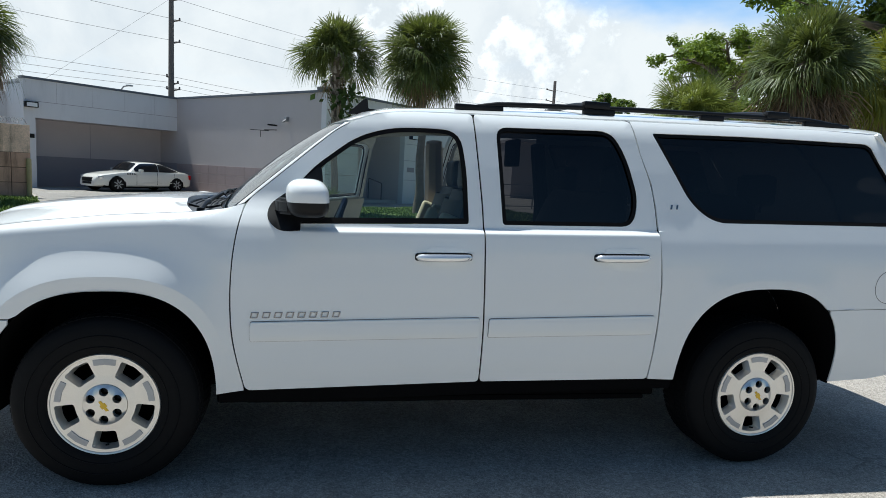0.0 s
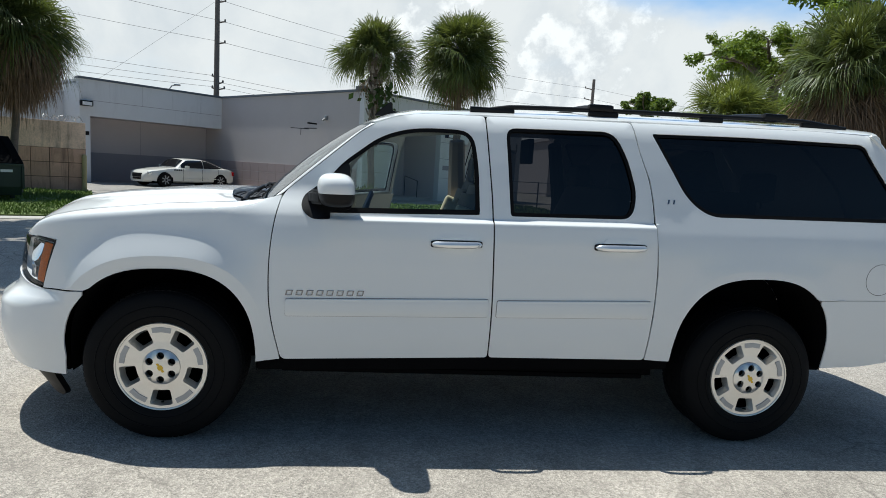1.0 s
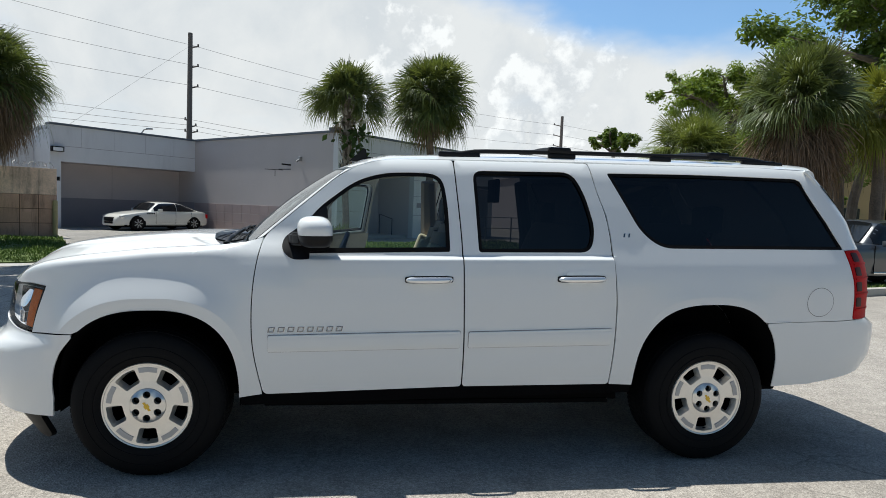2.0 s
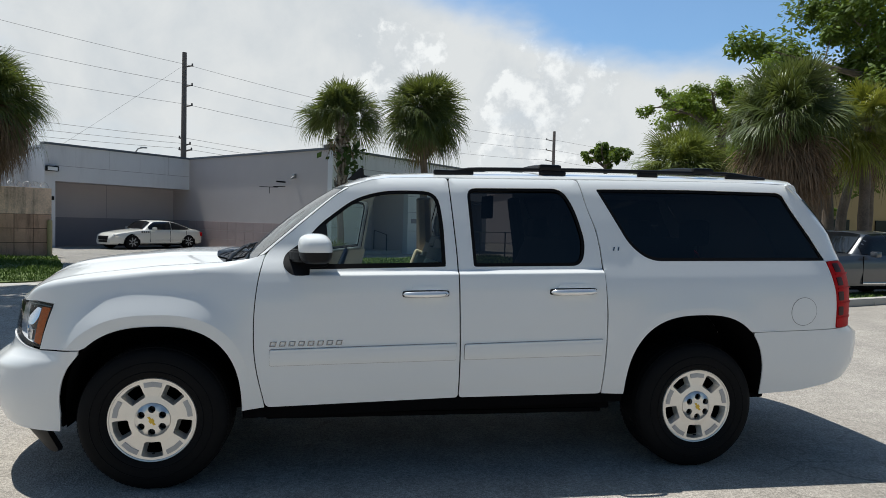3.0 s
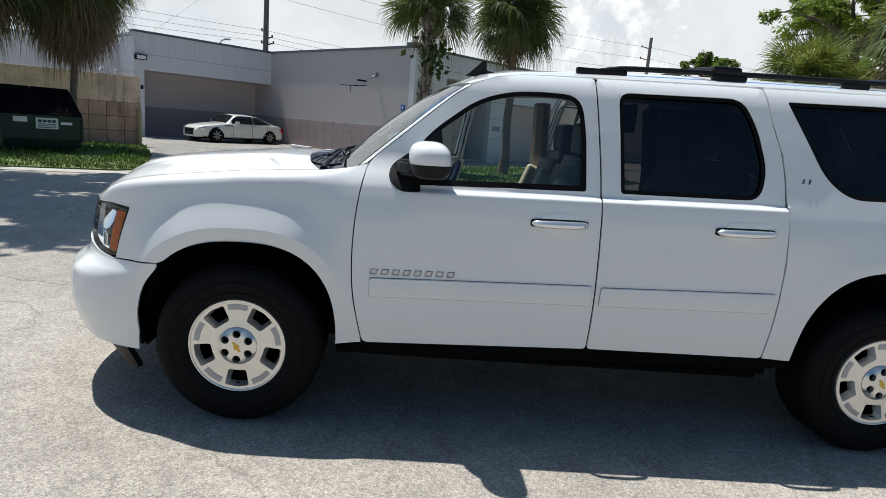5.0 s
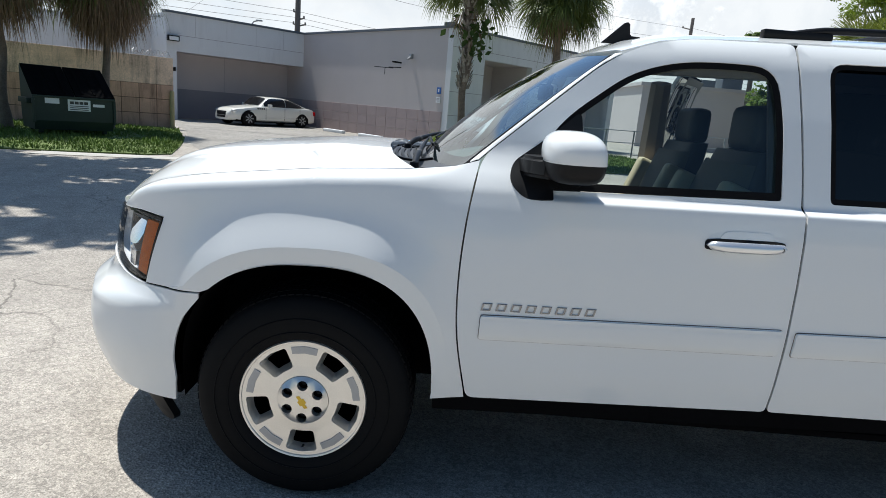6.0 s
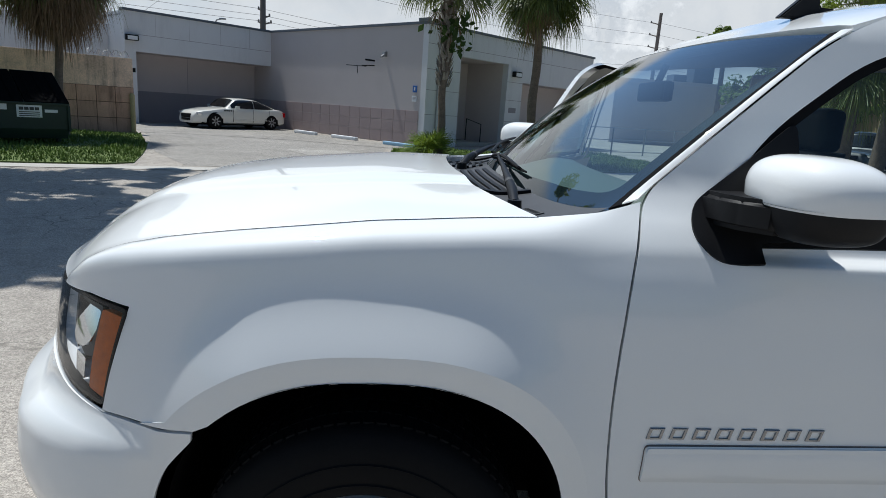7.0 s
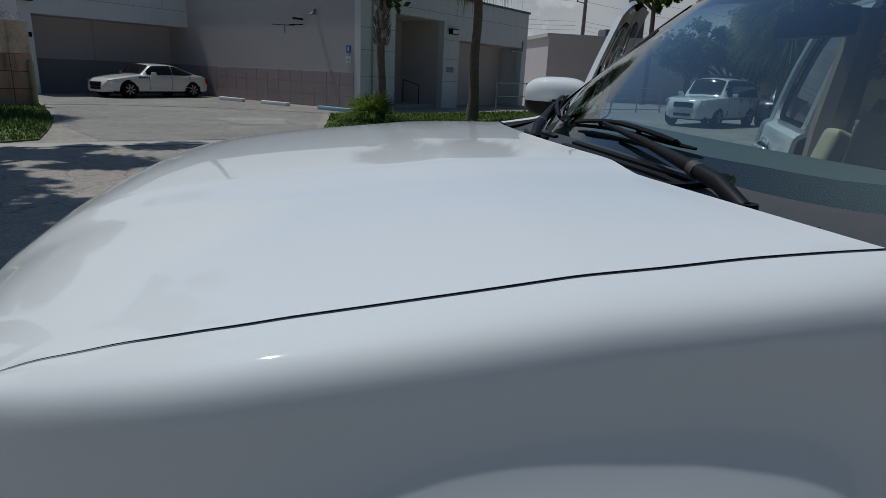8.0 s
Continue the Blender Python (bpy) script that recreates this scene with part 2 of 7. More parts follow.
WHITE = mat("white_car_paint", (0.788, 0.80, 0.797), 0.55, spec=0.15, var=0.015, scale=2, fine=300, coat=1.0)
PEARL = mat("pearl_car_paint", (0.72, 0.71, 0.66), 0.28, var=0.03, coat=1.0)
GREYPAINT = mat("dark_grey_car_paint", (0.045, 0.05, 0.06), 0.3, var=0.05, coat=1.0)
BLACK_PLASTIC = mat("black_plastic", (0.007, 0.007, 0.008), 0.5, spec=0.22, var=0.2, fine=200, bump=0.0005)
GASKET = mat("dull_black_rubber", (0.008, 0.008, 0.009), 0.9, var=0.2, spec=0.12)
EDGE_LINE = mat("brown_edge_line", (0.20, 0.16, 0.14), 0.9, var=0.3, scale=8)
RUBBER = mat("tyre_rubber", (0.005, 0.005, 0.0055), 0.75, spec=0.16, var=0.3, scale=9, fine=150, bump=0.001)
DARK = mat("dark_underbody", (0.004, 0.004, 0.0045), 0.95, spec=0.05, var=0.3)
ALLOY = mat("cast_alloy", (0.78, 0.76, 0.72), 0.30, metal=0.8, var=0.06, scale=9, fine=300)
ALLOY_DARK = mat("grey_alloy_pocket", (0.40, 0.41, 0.43), 0.45, metal=0.6, var=0.06)
BADGE = mat("dull_chrome_marks", (0.27, 0.275, 0.29), 0.22, metal=0.95, var=0.05)
REFLECTOR = mat("silver_reflector", (0.80, 0.81, 0.82), 0.25, metal=0.05, var=0.05)
COWL = mat("weathered_black_plastic", (0.040, 0.042, 0.047), 0.6, var=0.25, scale=20, fine=200)
SATIN = mat("satin_chrome", (0.82, 0.83, 0.84), 0.22, metal=0.7, var=0.03)
CHROME = mat("chrome", (0.80, 0.81, 0.82), 0.06, metal=1.0, var=0.02)
GOLD = mat("gold_emblem", (0.70, 0.46, 0.05), 0.3, metal=0.4, var=0.04)
SEAT = mat("dark_grey_leather", (0.032, 0.034, 0.036), 0.5, var=0.15, fine=120, bump=0.001)
INSERT = mat("brown_seat_leather", (0.10, 0.088, 0.068), 0.6, var=0.12, fine=120, bump=0.001)
TAN = mat("cream_leather", (0.58, 0.49, 0.33), 0.55, var=0.1, fine=120, bump=0.001)
PILLAR = mat("brown_pillar_trim", (0.40, 0.31, 0.24), 0.7, var=0.08)
TRIM = mat("light_cabin_trim", (0.23, 0.215, 0.175), 0.7, var=0.08)
DASH = mat("dark_dashboard", (0.05, 0.05, 0.05), 0.6, var=0.10, fine=400, bump=0.0002)
AMBER = mat("amber_lens", (0.44, 0.090, 0.003), 0.4, var=0.35, scale=9, spec=0.3)
RED = mat("red_lens", (0.46, 0.004, 0.006), 0.5, spec=0.08, var=0.15, scale=20)
RED_DARK = mat("dark_red_lens", (0.035, 0.001, 0.002), 0.4, spec=0.15, var=0.1)
CLEAR = glass("clear_glass", (0.66, 0.76, 0.745))
SCREEN = glass("windscreen_glass", (0.50, 0.66, 0.69), ior=1.7, band=(0.035, 0.05, 0.13), rise=3.6)
PRIVACY = glass("privacy_glass", (0.070, 0.072, 0.075), ior=1.42)
DARKGLASS = mat("dark_car_glass", (0.008, 0.009, 0.011), 0.06, var=0.1)
SEDAN_GLASS = glass("tinted_glass", (0.06, 0.065, 0.07))
LENS = glass("lamp_lens", (0.93, 0.94, 0.95), ior=1.2)
ASPHALT = asphalt("worn_pale_asphalt", (0.338, 0.306, 0.268))
LOT = asphalt("lot_asphalt", (0.275, 0.257, 0.232))
SEAM = mat("dark_joint_filler", (0.09, 0.082, 0.075), 0.95, var=0.4, scale=3, fine=40)
PATCH = asphalt("pale_patch", (0.33, 0.31, 0.28))
CONCRETE = mat("kerb_concrete", (0.42, 0.40, 0.36), 0.9, var=0.2, scale=2, fine=50, bump=0.002)
WALLPAINT = mat("pale_mauve_wall", (0.50, 0.46, 0.455), 0.85, var=0.05, scale=0.7, fine=40, bump=0.002)
WALLWHITE = mat("white_wall", (0.66, 0.67, 0.69), 0.85, var=0.05, scale=0.8, fine=40, bump=0.002)
WALLTAN = mat("tan_recess_wall", (0.57, 0.515, 0.51), 0.85, var=0.06, scale=0.8, fine=40, bump=0.002)
WALLGREY = mat("grey_dado_paint", (0.30, 0.28, 0.30), 0.85, var=0.06, scale=0.8, fine=40, bump=0.002)
TILEPINK = mat("pink_dado_block", (0.37, 0.30, 0.295), 0.85, var=0.10, scale=1.5, fine=40, bump=0.002, per_object=0.15)
GROUT = mat("dark_block_grout", (0.12, 0.075, 0.055), 0.95, var=0.35, scale=3, fine=30)
TILEORANGE = mat("orange_block", (0.56, 0.35, 0.265), 0.85, var=0.30, scale=2.5, fine=40, bump=0.003, per_object=0.4)
def streaked(m, low, size):
    """Rain streaks and damp stains that run down the surface."""
    t = m.node_tree
    b = t.nodes["Principled BSDF"]
    co = node(t, "ShaderNodeTexCoord")
    turn = node(t, "ShaderNodeMapping")
    turn.inputs["Scale"].default_value = (size, size, size * 0.14)
    run = node(t, "ShaderNodeTexNoise", Scale=1.0, Detail=6.0, Roughness=0.7)
    dark = node(t, "ShaderNodeMapRange")
    dark.inputs[1].default_value, dark.inputs[2].default_value = 0.50, 0.72
    dark.inputs[3].default_value, dark.inputs[4].default_value = 1.0, low
    stain = node(t, "ShaderNodeVectorMath")
    stain.operation = "SCALE"
    t.links.new(co.outputs["Object"], turn.inputs["Vector"])
    t.links.new(turn.outputs[0], run.inputs["Vector"])
    t.links.new(run.outputs[0], dark.inputs[0])
    t.links.new(b.inputs["Base Color"].links[0].from_socket, stain.inputs[0])
    t.links.new(dark.outputs[0], stain.inputs["Scale"])
    t.links.new(stain.outputs[0], b.inputs["Base Color"])
    return m


WALLBEIGE = mat("stained_beige_render", (0.78, 0.58, 0.465), 0.9, var=0.36, scale=1.6, fine=30, bump=0.003)
YELLOWWALL = mat("ochre_wall", (0.42, 0.32, 0.16), 0.9, var=0.08, scale=0.5)
COPING = mat("dark_roof_coping", (0.10, 0.115, 0.14), 0.5, var=0.1)
WOODPOLE = mat("grey_timber_pole", (0.16, 0.14, 0.125), 0.9, var=0.2, scale=5, fine=40)
WIRE = mat("cable", (0.09, 0.09, 0.10), 0.6, var=0.1)
GREENBIN = mat("dark_green_steel", (0.0072, 0.024, 0.018), 0.55, var=0.25, scale=3, fine=30)
LABELWHITE = mat("white_label", (0.72, 0.74, 0.76), 0.6, var=0.08)
BLUESIGN = mat("blue_sign", (0.03, 0.13, 0.42), 0.5, var=0.05)
BLUEPAINT = mat("blue_kerb_paint", (0.28, 0.46, 0.62), 0.8, var=0.15, fine=30)
BOLLARD = mat("faded_yellow_post", (0.42, 0.35, 0.18), 0.8, var=0.2, fine=30)
GRASS = mat("grass", (0.115, 0.172, 0.030), 0.9, var=0.45, scale=1.5, fine=14)
SOIL = mat("lawn_soil", (0.11, 0.15, 0.040), 0.95, var=0.4, scale=1.2, fine=18, bump=0.01)
def leaf(name, rgb, var=0.5, scale=1.0, rough=0.6, spec=0.25, through_leaf=0.28):
    """Foliage: a dull leaf that lets some light through."""
    m = mat(name, rgb, rough, var=var, scale=scale, fine=8, spec=spec)
    t = m.node_tree
    b = t.nodes["Principled BSDF"]
    geo = node(t, "ShaderNodeNewGeometry")
    each = node(t, "ShaderNodeMapRange")
    each.inputs[3].default_value, each.inputs[4].default_value = 0.62, 1.42
    t.links.new(geo.outputs["Random Per Island"], each.inputs[0])
    own = node(t, "ShaderNodeVectorMath")
    own.operation = "SCALE"
    t.links.new(b.inputs["Base Color"].links[0].from_socket, own.inputs[0])
    t.links.new(each.outputs[0], own.inputs["Scale"])
    t.links.new(own.outputs[0], b.inputs["Base Color"])
    glow = node(t, "ShaderNodeBsdfTranslucent")
    glow.inputs[0].default_value = (rgb[0] * 2.2, rgb[1] * 2.0, rgb[2] * 1.2, 1)
    mix = node(t, "ShaderNodeMixShader")
    mix.inputs[0].default_value = through_leaf
    out = [n for n in t.nodes if n.type == "OUTPUT_MATERIAL"][0]
    t.links.new(b.outputs[0], mix.inputs[1])
    t.links.new(glow.outputs[0], mix.inputs[2])
    t.links.new(mix.outputs[0], out.inputs[0])
    return m


FROND = leaf("palm_leaf", (0.090, 0.118, 0.034), rough=0.42, spec=0.5, through_leaf=0.24)
FRONDLIGHT = leaf("light_palm_leaf", (0.125, 0.160, 0.042), rough=0.45, spec=0.45)
FRONDYEL = leaf("yellow_green_palm_leaf", (0.15, 0.17, 0.03), 0.45, rough=0.45, spec=0.45)
DEADFROND = leaf("dry_palm_leaf", (0.200, 0.142, 0.097), 0.4, scale=2.0, rough=0.8, spec=0.15, through_leaf=0.10)
BARK = mat("palm_bark", (0.15, 0.12, 0.095), 0.95, var=0.45, scale=4, fine=25, bump=0.01)
BARKPALE = mat("pale_palm_bark", (0.26, 0.24, 0.21), 0.95, var=0.5, scale=6, fine=25, bump=0.01)
LEAF = leaf("tree_leaf", (0.095, 0.145, 0.026))
LEAFLIGHT = leaf("light_tree_leaf", (0.13, 0.19, 0.028), 0.45)
streaked(WALLBEIGE, 0.45, 4.0)
streaked(TILEORANGE, 0.45, 5.0)
streaked(WALLWHITE, 0.90, 3.0)
CLIMBER = leaf("dark_climber_leaf", (0.035, 0.065, 0.018))
STEEL = mat("galvanised_steel", (0.34, 0.35, 0.36), 0.5, metal=0.6, var=0.1)


# ---- mesh helpers ----
def part(name, bm, material, parent=None, label="", smooth=True):
    me = bpy.data.meshes.new(name)
    bm.normal_update()
    bm.to_mesh(me)
    bm.free()
    me.materials.append(material)
    if smooth:
        me.shade_smooth()
        me.set_sharp_from_angle(angle=radians(38))
    ob = new(name, me)
    if parent:
        ob.parent = parent
    if label:
        ob["label"] = label
    return ob


def thing(name, label, category, m=None, group="", kind=""):
    ob = new(name)
    ob.empty_display_size = 0.2
    if m is not None:
        ob.matrix_world = m
    return tagged(ob, label, category, group, kind)


def box(bm, x0, x1, y0, y1, z0, z1, bevel=0.0, m=None, soft=2):
    vs = [bm.verts.new((x, y, z)) for x in (x0, x1) for y in (y0, y1) for z in (z0, z1)]
    fs = [bm.faces.new([vs[i] for i in f]) for f in ((0, 1, 3, 2), (4, 6, 7, 5), (0, 4, 5, 1), (2, 3, 7, 6), (0, 2, 6, 4), (1, 5, 7, 3))]
    if bevel:
        r = bmesh.ops.bevel(bm, geom=list({e for f in fs for e in f.edges}), offset=bevel, segments=soft, profile=0.6, affect="EDGES")
        vs = list({v for f in r["faces"] for v in f.verts} | {v for v in vs if v.is_valid})
    if m is not None:
        bmesh.ops.transform(bm, matrix=m, verts=vs)
    return vs


def tube(bm, points, radii, sides=10, cap=True):
    """A tube through points; radii one number or one for each point."""
    pts = [Vector(p) for p in points]
    rs = [radii] * len(pts) if isinstance(radii, (int, float)) else radii
    rings, side = [], None
    for i, p in enumerate(pts):
        way = (pts[min(i + 1, len(pts) - 1)] - pts[max(i - 1, 0)]).normalized()
        if side is None:
            side = way.cross(Vector((0, 0, 1)) if abs(way.z) < 0.9 else Vector((1, 0, 0))).normalized()
        side = (side - way * side.dot(way)).normalized()
        up = way.cross(side)
        rings.append([bm.verts.new(p + rs[i] * (math.cos(a) * side + math.sin(a) * up)) for a in (2 * math.pi * k / sides for k in range(sides))])
    for a, b in zip(rings, rings[1:]):
        for k in range(sides):
            bm.faces.new((a[k], a[(k + 1) % sides], b[(k + 1) % sides], b[k]))
    if cap:
        bm.faces.new(rings[0][::-1])
        bm.faces.new(rings[-1])
    return rings


def spin(bm, profile, centre, axis="y", steps=48, sign=1):
    """A surface of revolution: profile of (radius, offset along the axis)."""
    rings = []
    for r, o in profile:
        ring = []
        for k in range(steps):
            a = 2 * math.pi * k / steps
            c, s = r * math.cos(a), r * math.sin(a)
            p = {"y": (c, sign * o, s), "z": (c, s, o), "x": (o, c, s)}[axis]
            ring.append(bm.verts.new(Vector(centre) + Vector(p)))
        rings.append(ring)
    for a, b in zip(rings, rings[1:]):
        for k in range(steps):
            bm.faces.new((a[k], a[(k + 1) % steps], b[(k + 1) % steps], b[k]))
    return rings


def grid(bm, fn, nu, nv, u0=0.0, u1=1.0, v0=0.0, v1=1.0):
    vs = [[bm.verts.new(fn(u0 + (u1 - u0) * i / nu, v0 + (v1 - v0) * j / nv)) for j in range(nv + 1)] for i in range(nu + 1)]
    for i in range(nu):
        for j in range(nv):
            bm.faces.new((vs[i][j], vs[i + 1][j], vs[i + 1][j + 1], vs[i][j + 1]))
    return vs


def prism(bm, outline, y0, y1, holes=()):
    """A plate in x and z with thickness along y, with holes."""
    rings = [outline, *holes]
    edges = []
    for ring in rings:
        vs = [bm.verts.new((x, y0, z)) for x, z in ring]
        edges += [bm.edges.new((vs[i], vs[(i + 1) % len(vs)])) for i in range(len(vs))]
    r = bmesh.ops.triangle_fill(bm, edges=edges, use_beauty=True)
    faces = [f for f in r["geom"] if isinstance(f, bmesh.types.BMFace)]
    ext = bmesh.ops.extrude_face_region(bm, geom=faces)
    moved = [v for v in ext["geom"] if isinstance(v, bmesh.types.BMVert)]
    bmesh.ops.translate(bm, vec=(0, y1 - y0, 0), verts=moved)
    bmesh.ops.recalc_face_normals(bm, faces=bm.faces)


def smooth01(a, b, x):
    t = min(1.0, max(0.0, (x - a) / (b - a)))
    return t * t * (3 - 2 * t)


def table(rows, width=0.02):
    """A smoothed curve through rows of (x, value)."""
    xs = np.linspace(rows[0][0], rows[-1][0], 800)
    ys = np.interp(xs, [r[0] for r in rows], [r[1] for r in rows])
    n = max(1, int(width / (xs[1] - xs[0])))
    pad = np.concatenate([2 * ys[0] - ys[n:0:-1], ys, 2 * ys[-1] - ys[-2:-n - 2:-1]])
    ys = np.convolve(pad, np.ones(2 * n + 1) / (2 * n + 1), "valid")
    return lambda x: float(np.interp(x, xs, ys))


def rounded(points, radius, seg=5):
    """A closed outline with its corners rounded; radius one number or one for each corner."""
    out, n = [], len(points)
    for i, p in enumerate(points):
        r = radius if isinstance(radius, (int, float)) else radius[i]
        a, b, c = Vector(points[i - 1]), Vector(p), Vector(points[(i + 1) % n])
        d0, d1 = (a - b), (c - b)
        cut = min(r, 0.48 * d0.length, 0.48 * d1.length)
        if cut < 1e-4:
            out.append(tuple(b))
            continue
        p0, p1 = b + d0.normalized() * cut, b + d1.normalized() * cut
        for k in range(seg + 1):
            t = k / seg
            out.append(tuple((1 - t) ** 2 * p0 + 2 * t * (1 - t) * b + t * t * p1))
    return out


def shrink(points, d):
    """The closed outline moved inwards by d."""
    n = len(points)
    area = sum(points[i - 1][0] * points[i][1] - points[i][0] * points[i - 1][1] for i in range(n))
    out = []
    for i in range(n):
        a, b, c = Vector(points[i - 1]), Vector(points[i]), Vector(points[(i + 1) % n])
        n0, n1 = (b - a), (c - b)
        if n0.length < 1e-6 or n1.length < 1e-6:
            out.append(tuple(b))
            continue
        n0, n1 = Vector((-n0.y, n0.x)).normalized(), Vector((-n1.y, n1.x)).normalized()
        w = n0 + n1
        w = w / max(0.35, w.length_squared / 2)
        out.append(tuple(b + w * d * (1 if area > 0 else -1)))
    return out


def refine(points, step):
    out = []
    for a, b in zip(points, points[1:] + points[:1]):
        a, b = Vector(a), Vector(b)
        n = max(1, int((b - a).length / step))
        out += [tuple(a + (b - a) * k / n) for k in range(n)]
    return out


def skin(name, outline, fn, material, parent, label="", holes=(), step=0.05, lip=0.02, inward=None, cuts=()):
    """A panel: an outline (with holes) in a surface's own two coordinates, laid on the surface fn, with a turned-in edge."""
    bm = bmesh.new()
    rings = [refine(list(r), step) for r in (outline, *holes)]
    edges = []
    for ring in rings:
        vs = [bm.verts.new((u, v, 0)) for u, v in ring]
        edges += [bm.edges.new((vs[i], vs[(i + 1) % len(vs)])) for i in range(len(vs))]
    ring = rings[0]
    n = len(ring)
    bends = [(Vector(ring[i]) - Vector(ring[i - 1])).cross(Vector(ring[(i + 1) % n]) - Vector(ring[i])) for i in range(n)]
    if not holes and (all(k > -1e-6 for k in bends) or all(k < 1e-6 for k in bends)):
        bm.verts.ensure_lookup_table()
        bm.faces.new(bm.verts[:])
    else:
        bmesh.ops.triangle_fill(bm, edges=edges, use_beauty=True)
        bmesh.ops.dissolve_limit(bm, angle_limit=0.01, verts=[], edges=[e for e in bm.edges if len(e.link_faces) == 2])
    us = [v.co.x for v in bm.verts]
    ws = [v.co.y for v in bm.verts]
    for axis, lo, hi in ((0, min(us), max(us)), (1, min(ws), max(ws))):
        n = int((hi - lo) / step)
        for k in range(1, n + 1):
            at, nor = [0, 0, 0], [0, 0, 0]
            at[axis], nor[axis] = lo + (hi - lo) * k / (n + 1), 1
            bmesh.ops.bisect_plane(bm, geom=bm.verts[:] + bm.edges[:] + bm.faces[:], plane_co=at, plane_no=nor)
    for level in cuts:
        bmesh.ops.bisect_plane(bm, geom=bm.verts[:] + bm.edges[:] + bm.faces[:], plane_co=(0, level, 0), plane_no=(0, 1, 0))
    bmesh.ops.triangulate(bm, faces=[f for f in bm.faces if len(f.verts) > 4])
    bm.verts.index_update()
    uv = [(v.co.x, v.co.y) for v in bm.verts]
    faces = [[v.index for v in f.verts] for f in bm.faces]
    rim = [(e.verts[0].index, e.verts[1].index) for e in bm.edges if len(e.link_faces) == 1]
    bm.free()
    place = [Vector(fn(*p)) for p in uv]
    h = 0.004
    mid = sum(place, Vector()) / len(place)
    normals = []
    for u, v in uv:
        n = (Vector(fn(u + h, v)) - Vector(fn(u - h, v))).cross(Vector(fn(u, v + h)) - Vector(fn(u, v - h)))
        normals.append(n.normalized() if n.length > 1e-12 else Vector((0, 0, 1)))
    side = inward(mid) if inward else Vector((0, 1, 0))
    votes = sum(1 if n.dot(side) < 0 else -1 for n in normals)
    if votes < 0:
        normals = [-n for n in normals]
    fixed = []
    for f in faces:
        a, b, c = (place[i] for i in f[:3])
        fixed.append(f if (b - a).cross(c - a).dot(normals[f[0]]) >= 0 else f[::-1])
    verts, loops = list(place), [normals[i] for f in fixed for i in f]
    if lip:
        for i, j in rim:
            base = len(verts)
            verts += [place[i], place[j], place[j] - normals[j] * lip, place[i] - normals[i] * lip]
            q = [base, base + 1, base + 2, base + 3]
            fixed.append(q)
            n = (verts[q[1]] - verts[q[0]]).cross(verts[q[2]] - verts[q[0]])
            n = n.normalized() if n.length > 1e-12 else Vector((0, 0, 1))
            loops += [n] * 4
    me = bpy.data.meshes.new(name)
    me.from_pydata(verts, [], fixed)
    me.materials.append(material)
    me.shade_smooth()
    if len(loops) == len(me.loops):
        me.normals_split_custom_set([tuple(n) for n in loops])
    ob = new(name, me)
    ob.parent = parent
    if label:
        ob["label"] = label
    return ob

# ---- the white suv: surfaces ----
CY = 1.005                       # half of the body's width
RAKE = 0.025                     # the body stands a little nose-down on its wheels
HUB_Z, WHEELBASE = 0.400, 3.302

profile = table([(0.20, 0.09), (0.34, 0.065), (0.42, 0.05), (0.55, 0.028), (0.75, 0.012), (0.95, 0.006), (1.10, 0.011), (1.17, 0.020),
                 (1.192, 0.025), (1.208, 0.060), (1.26, 0.071), (1.50, 0.125), (1.70, 0.182), (1.76, 0.215), (1.80, 0.262), (1.83, 0.31)], 0.006)
plain = table([(0.20, 0.09), (0.34, 0.065), (0.42, 0.05), (0.55, 0.028), (0.75, 0.012), (0.95, 0.006), (1.06, 0.012), (1.14, 0.027), (1.22, 0.052), (1.30, 0.077), (1.50, 0.125), (1.70, 0.182),
               (1.76, 0.215), (1.80, 0.262), (1.83, 0.31)], 0.03)
LEDGE = (1.160, 1.176, 1.186, 1.193, 1.199, 1.205, 1.212, 1.222)
nose_depth = table([(0.20, 0.671), (0.32, 0.780), (0.42, 0.825), (0.516, 0.840), (0.62, 0.832), (0.70, 0.812), (0.73, 0.768), (0.765, 0.708), (0.80, 0.694), (0.89, 0.685), (0.95, 0.672), (1.03, 0.654),
                    (1.065, 0.643), (1.10, 0.618), (1.30, 0.53)], 0.012)
tail_depth = table([(0.20, 0.66), (0.45, 0.742), (0.54, 0.810), (0.70, 0.815), (0.765, 0.80), (0.795, 0.705), (0.92, 0.708), (1.08, 0.70), (1.19, 0.685), (1.29, 0.648), (1.425, 0.600),
                    (1.545, 0.505), (1.72, 0.338), (1.80, 0.24), (1.85, 0.17)], 0.02)
seam_z = table([(-0.90, 1.032), (-0.85, 1.043), (-0.80, 1.060), (-0.75, 1.087), (-0.70, 1.129), (-0.65, 1.156), (-0.60, 1.173), (-0.50, 1.192), (-0.40, 1.204), (-0.30, 1.214), (-0.10, 1.235), (0.0, 1.246),
                (0.20, 1.257), (0.36, 1.266), (0.50, 1.284), (0.62, 1.318)], 0.02)


def corner(bend, n=60):
    """Arc length along a quarter of a superellipse of depth 0.66, with the place on it."""
    pts = []
    for k in range(n * 8 + 1):
        a = math.pi / 2 * k / (n * 8)
        pts.append((0.66 * math.sin(a) ** (2 / bend), CY * (1 - math.cos(a) ** (2 / bend))))
    run = [0.0]
    for p, q in zip(pts, pts[1:]):
        run.append(run[-1] + math.dist(p, q))
    return np.array(run), np.array([p[0] for p in pts]), np.array([p[1] for p in pts])


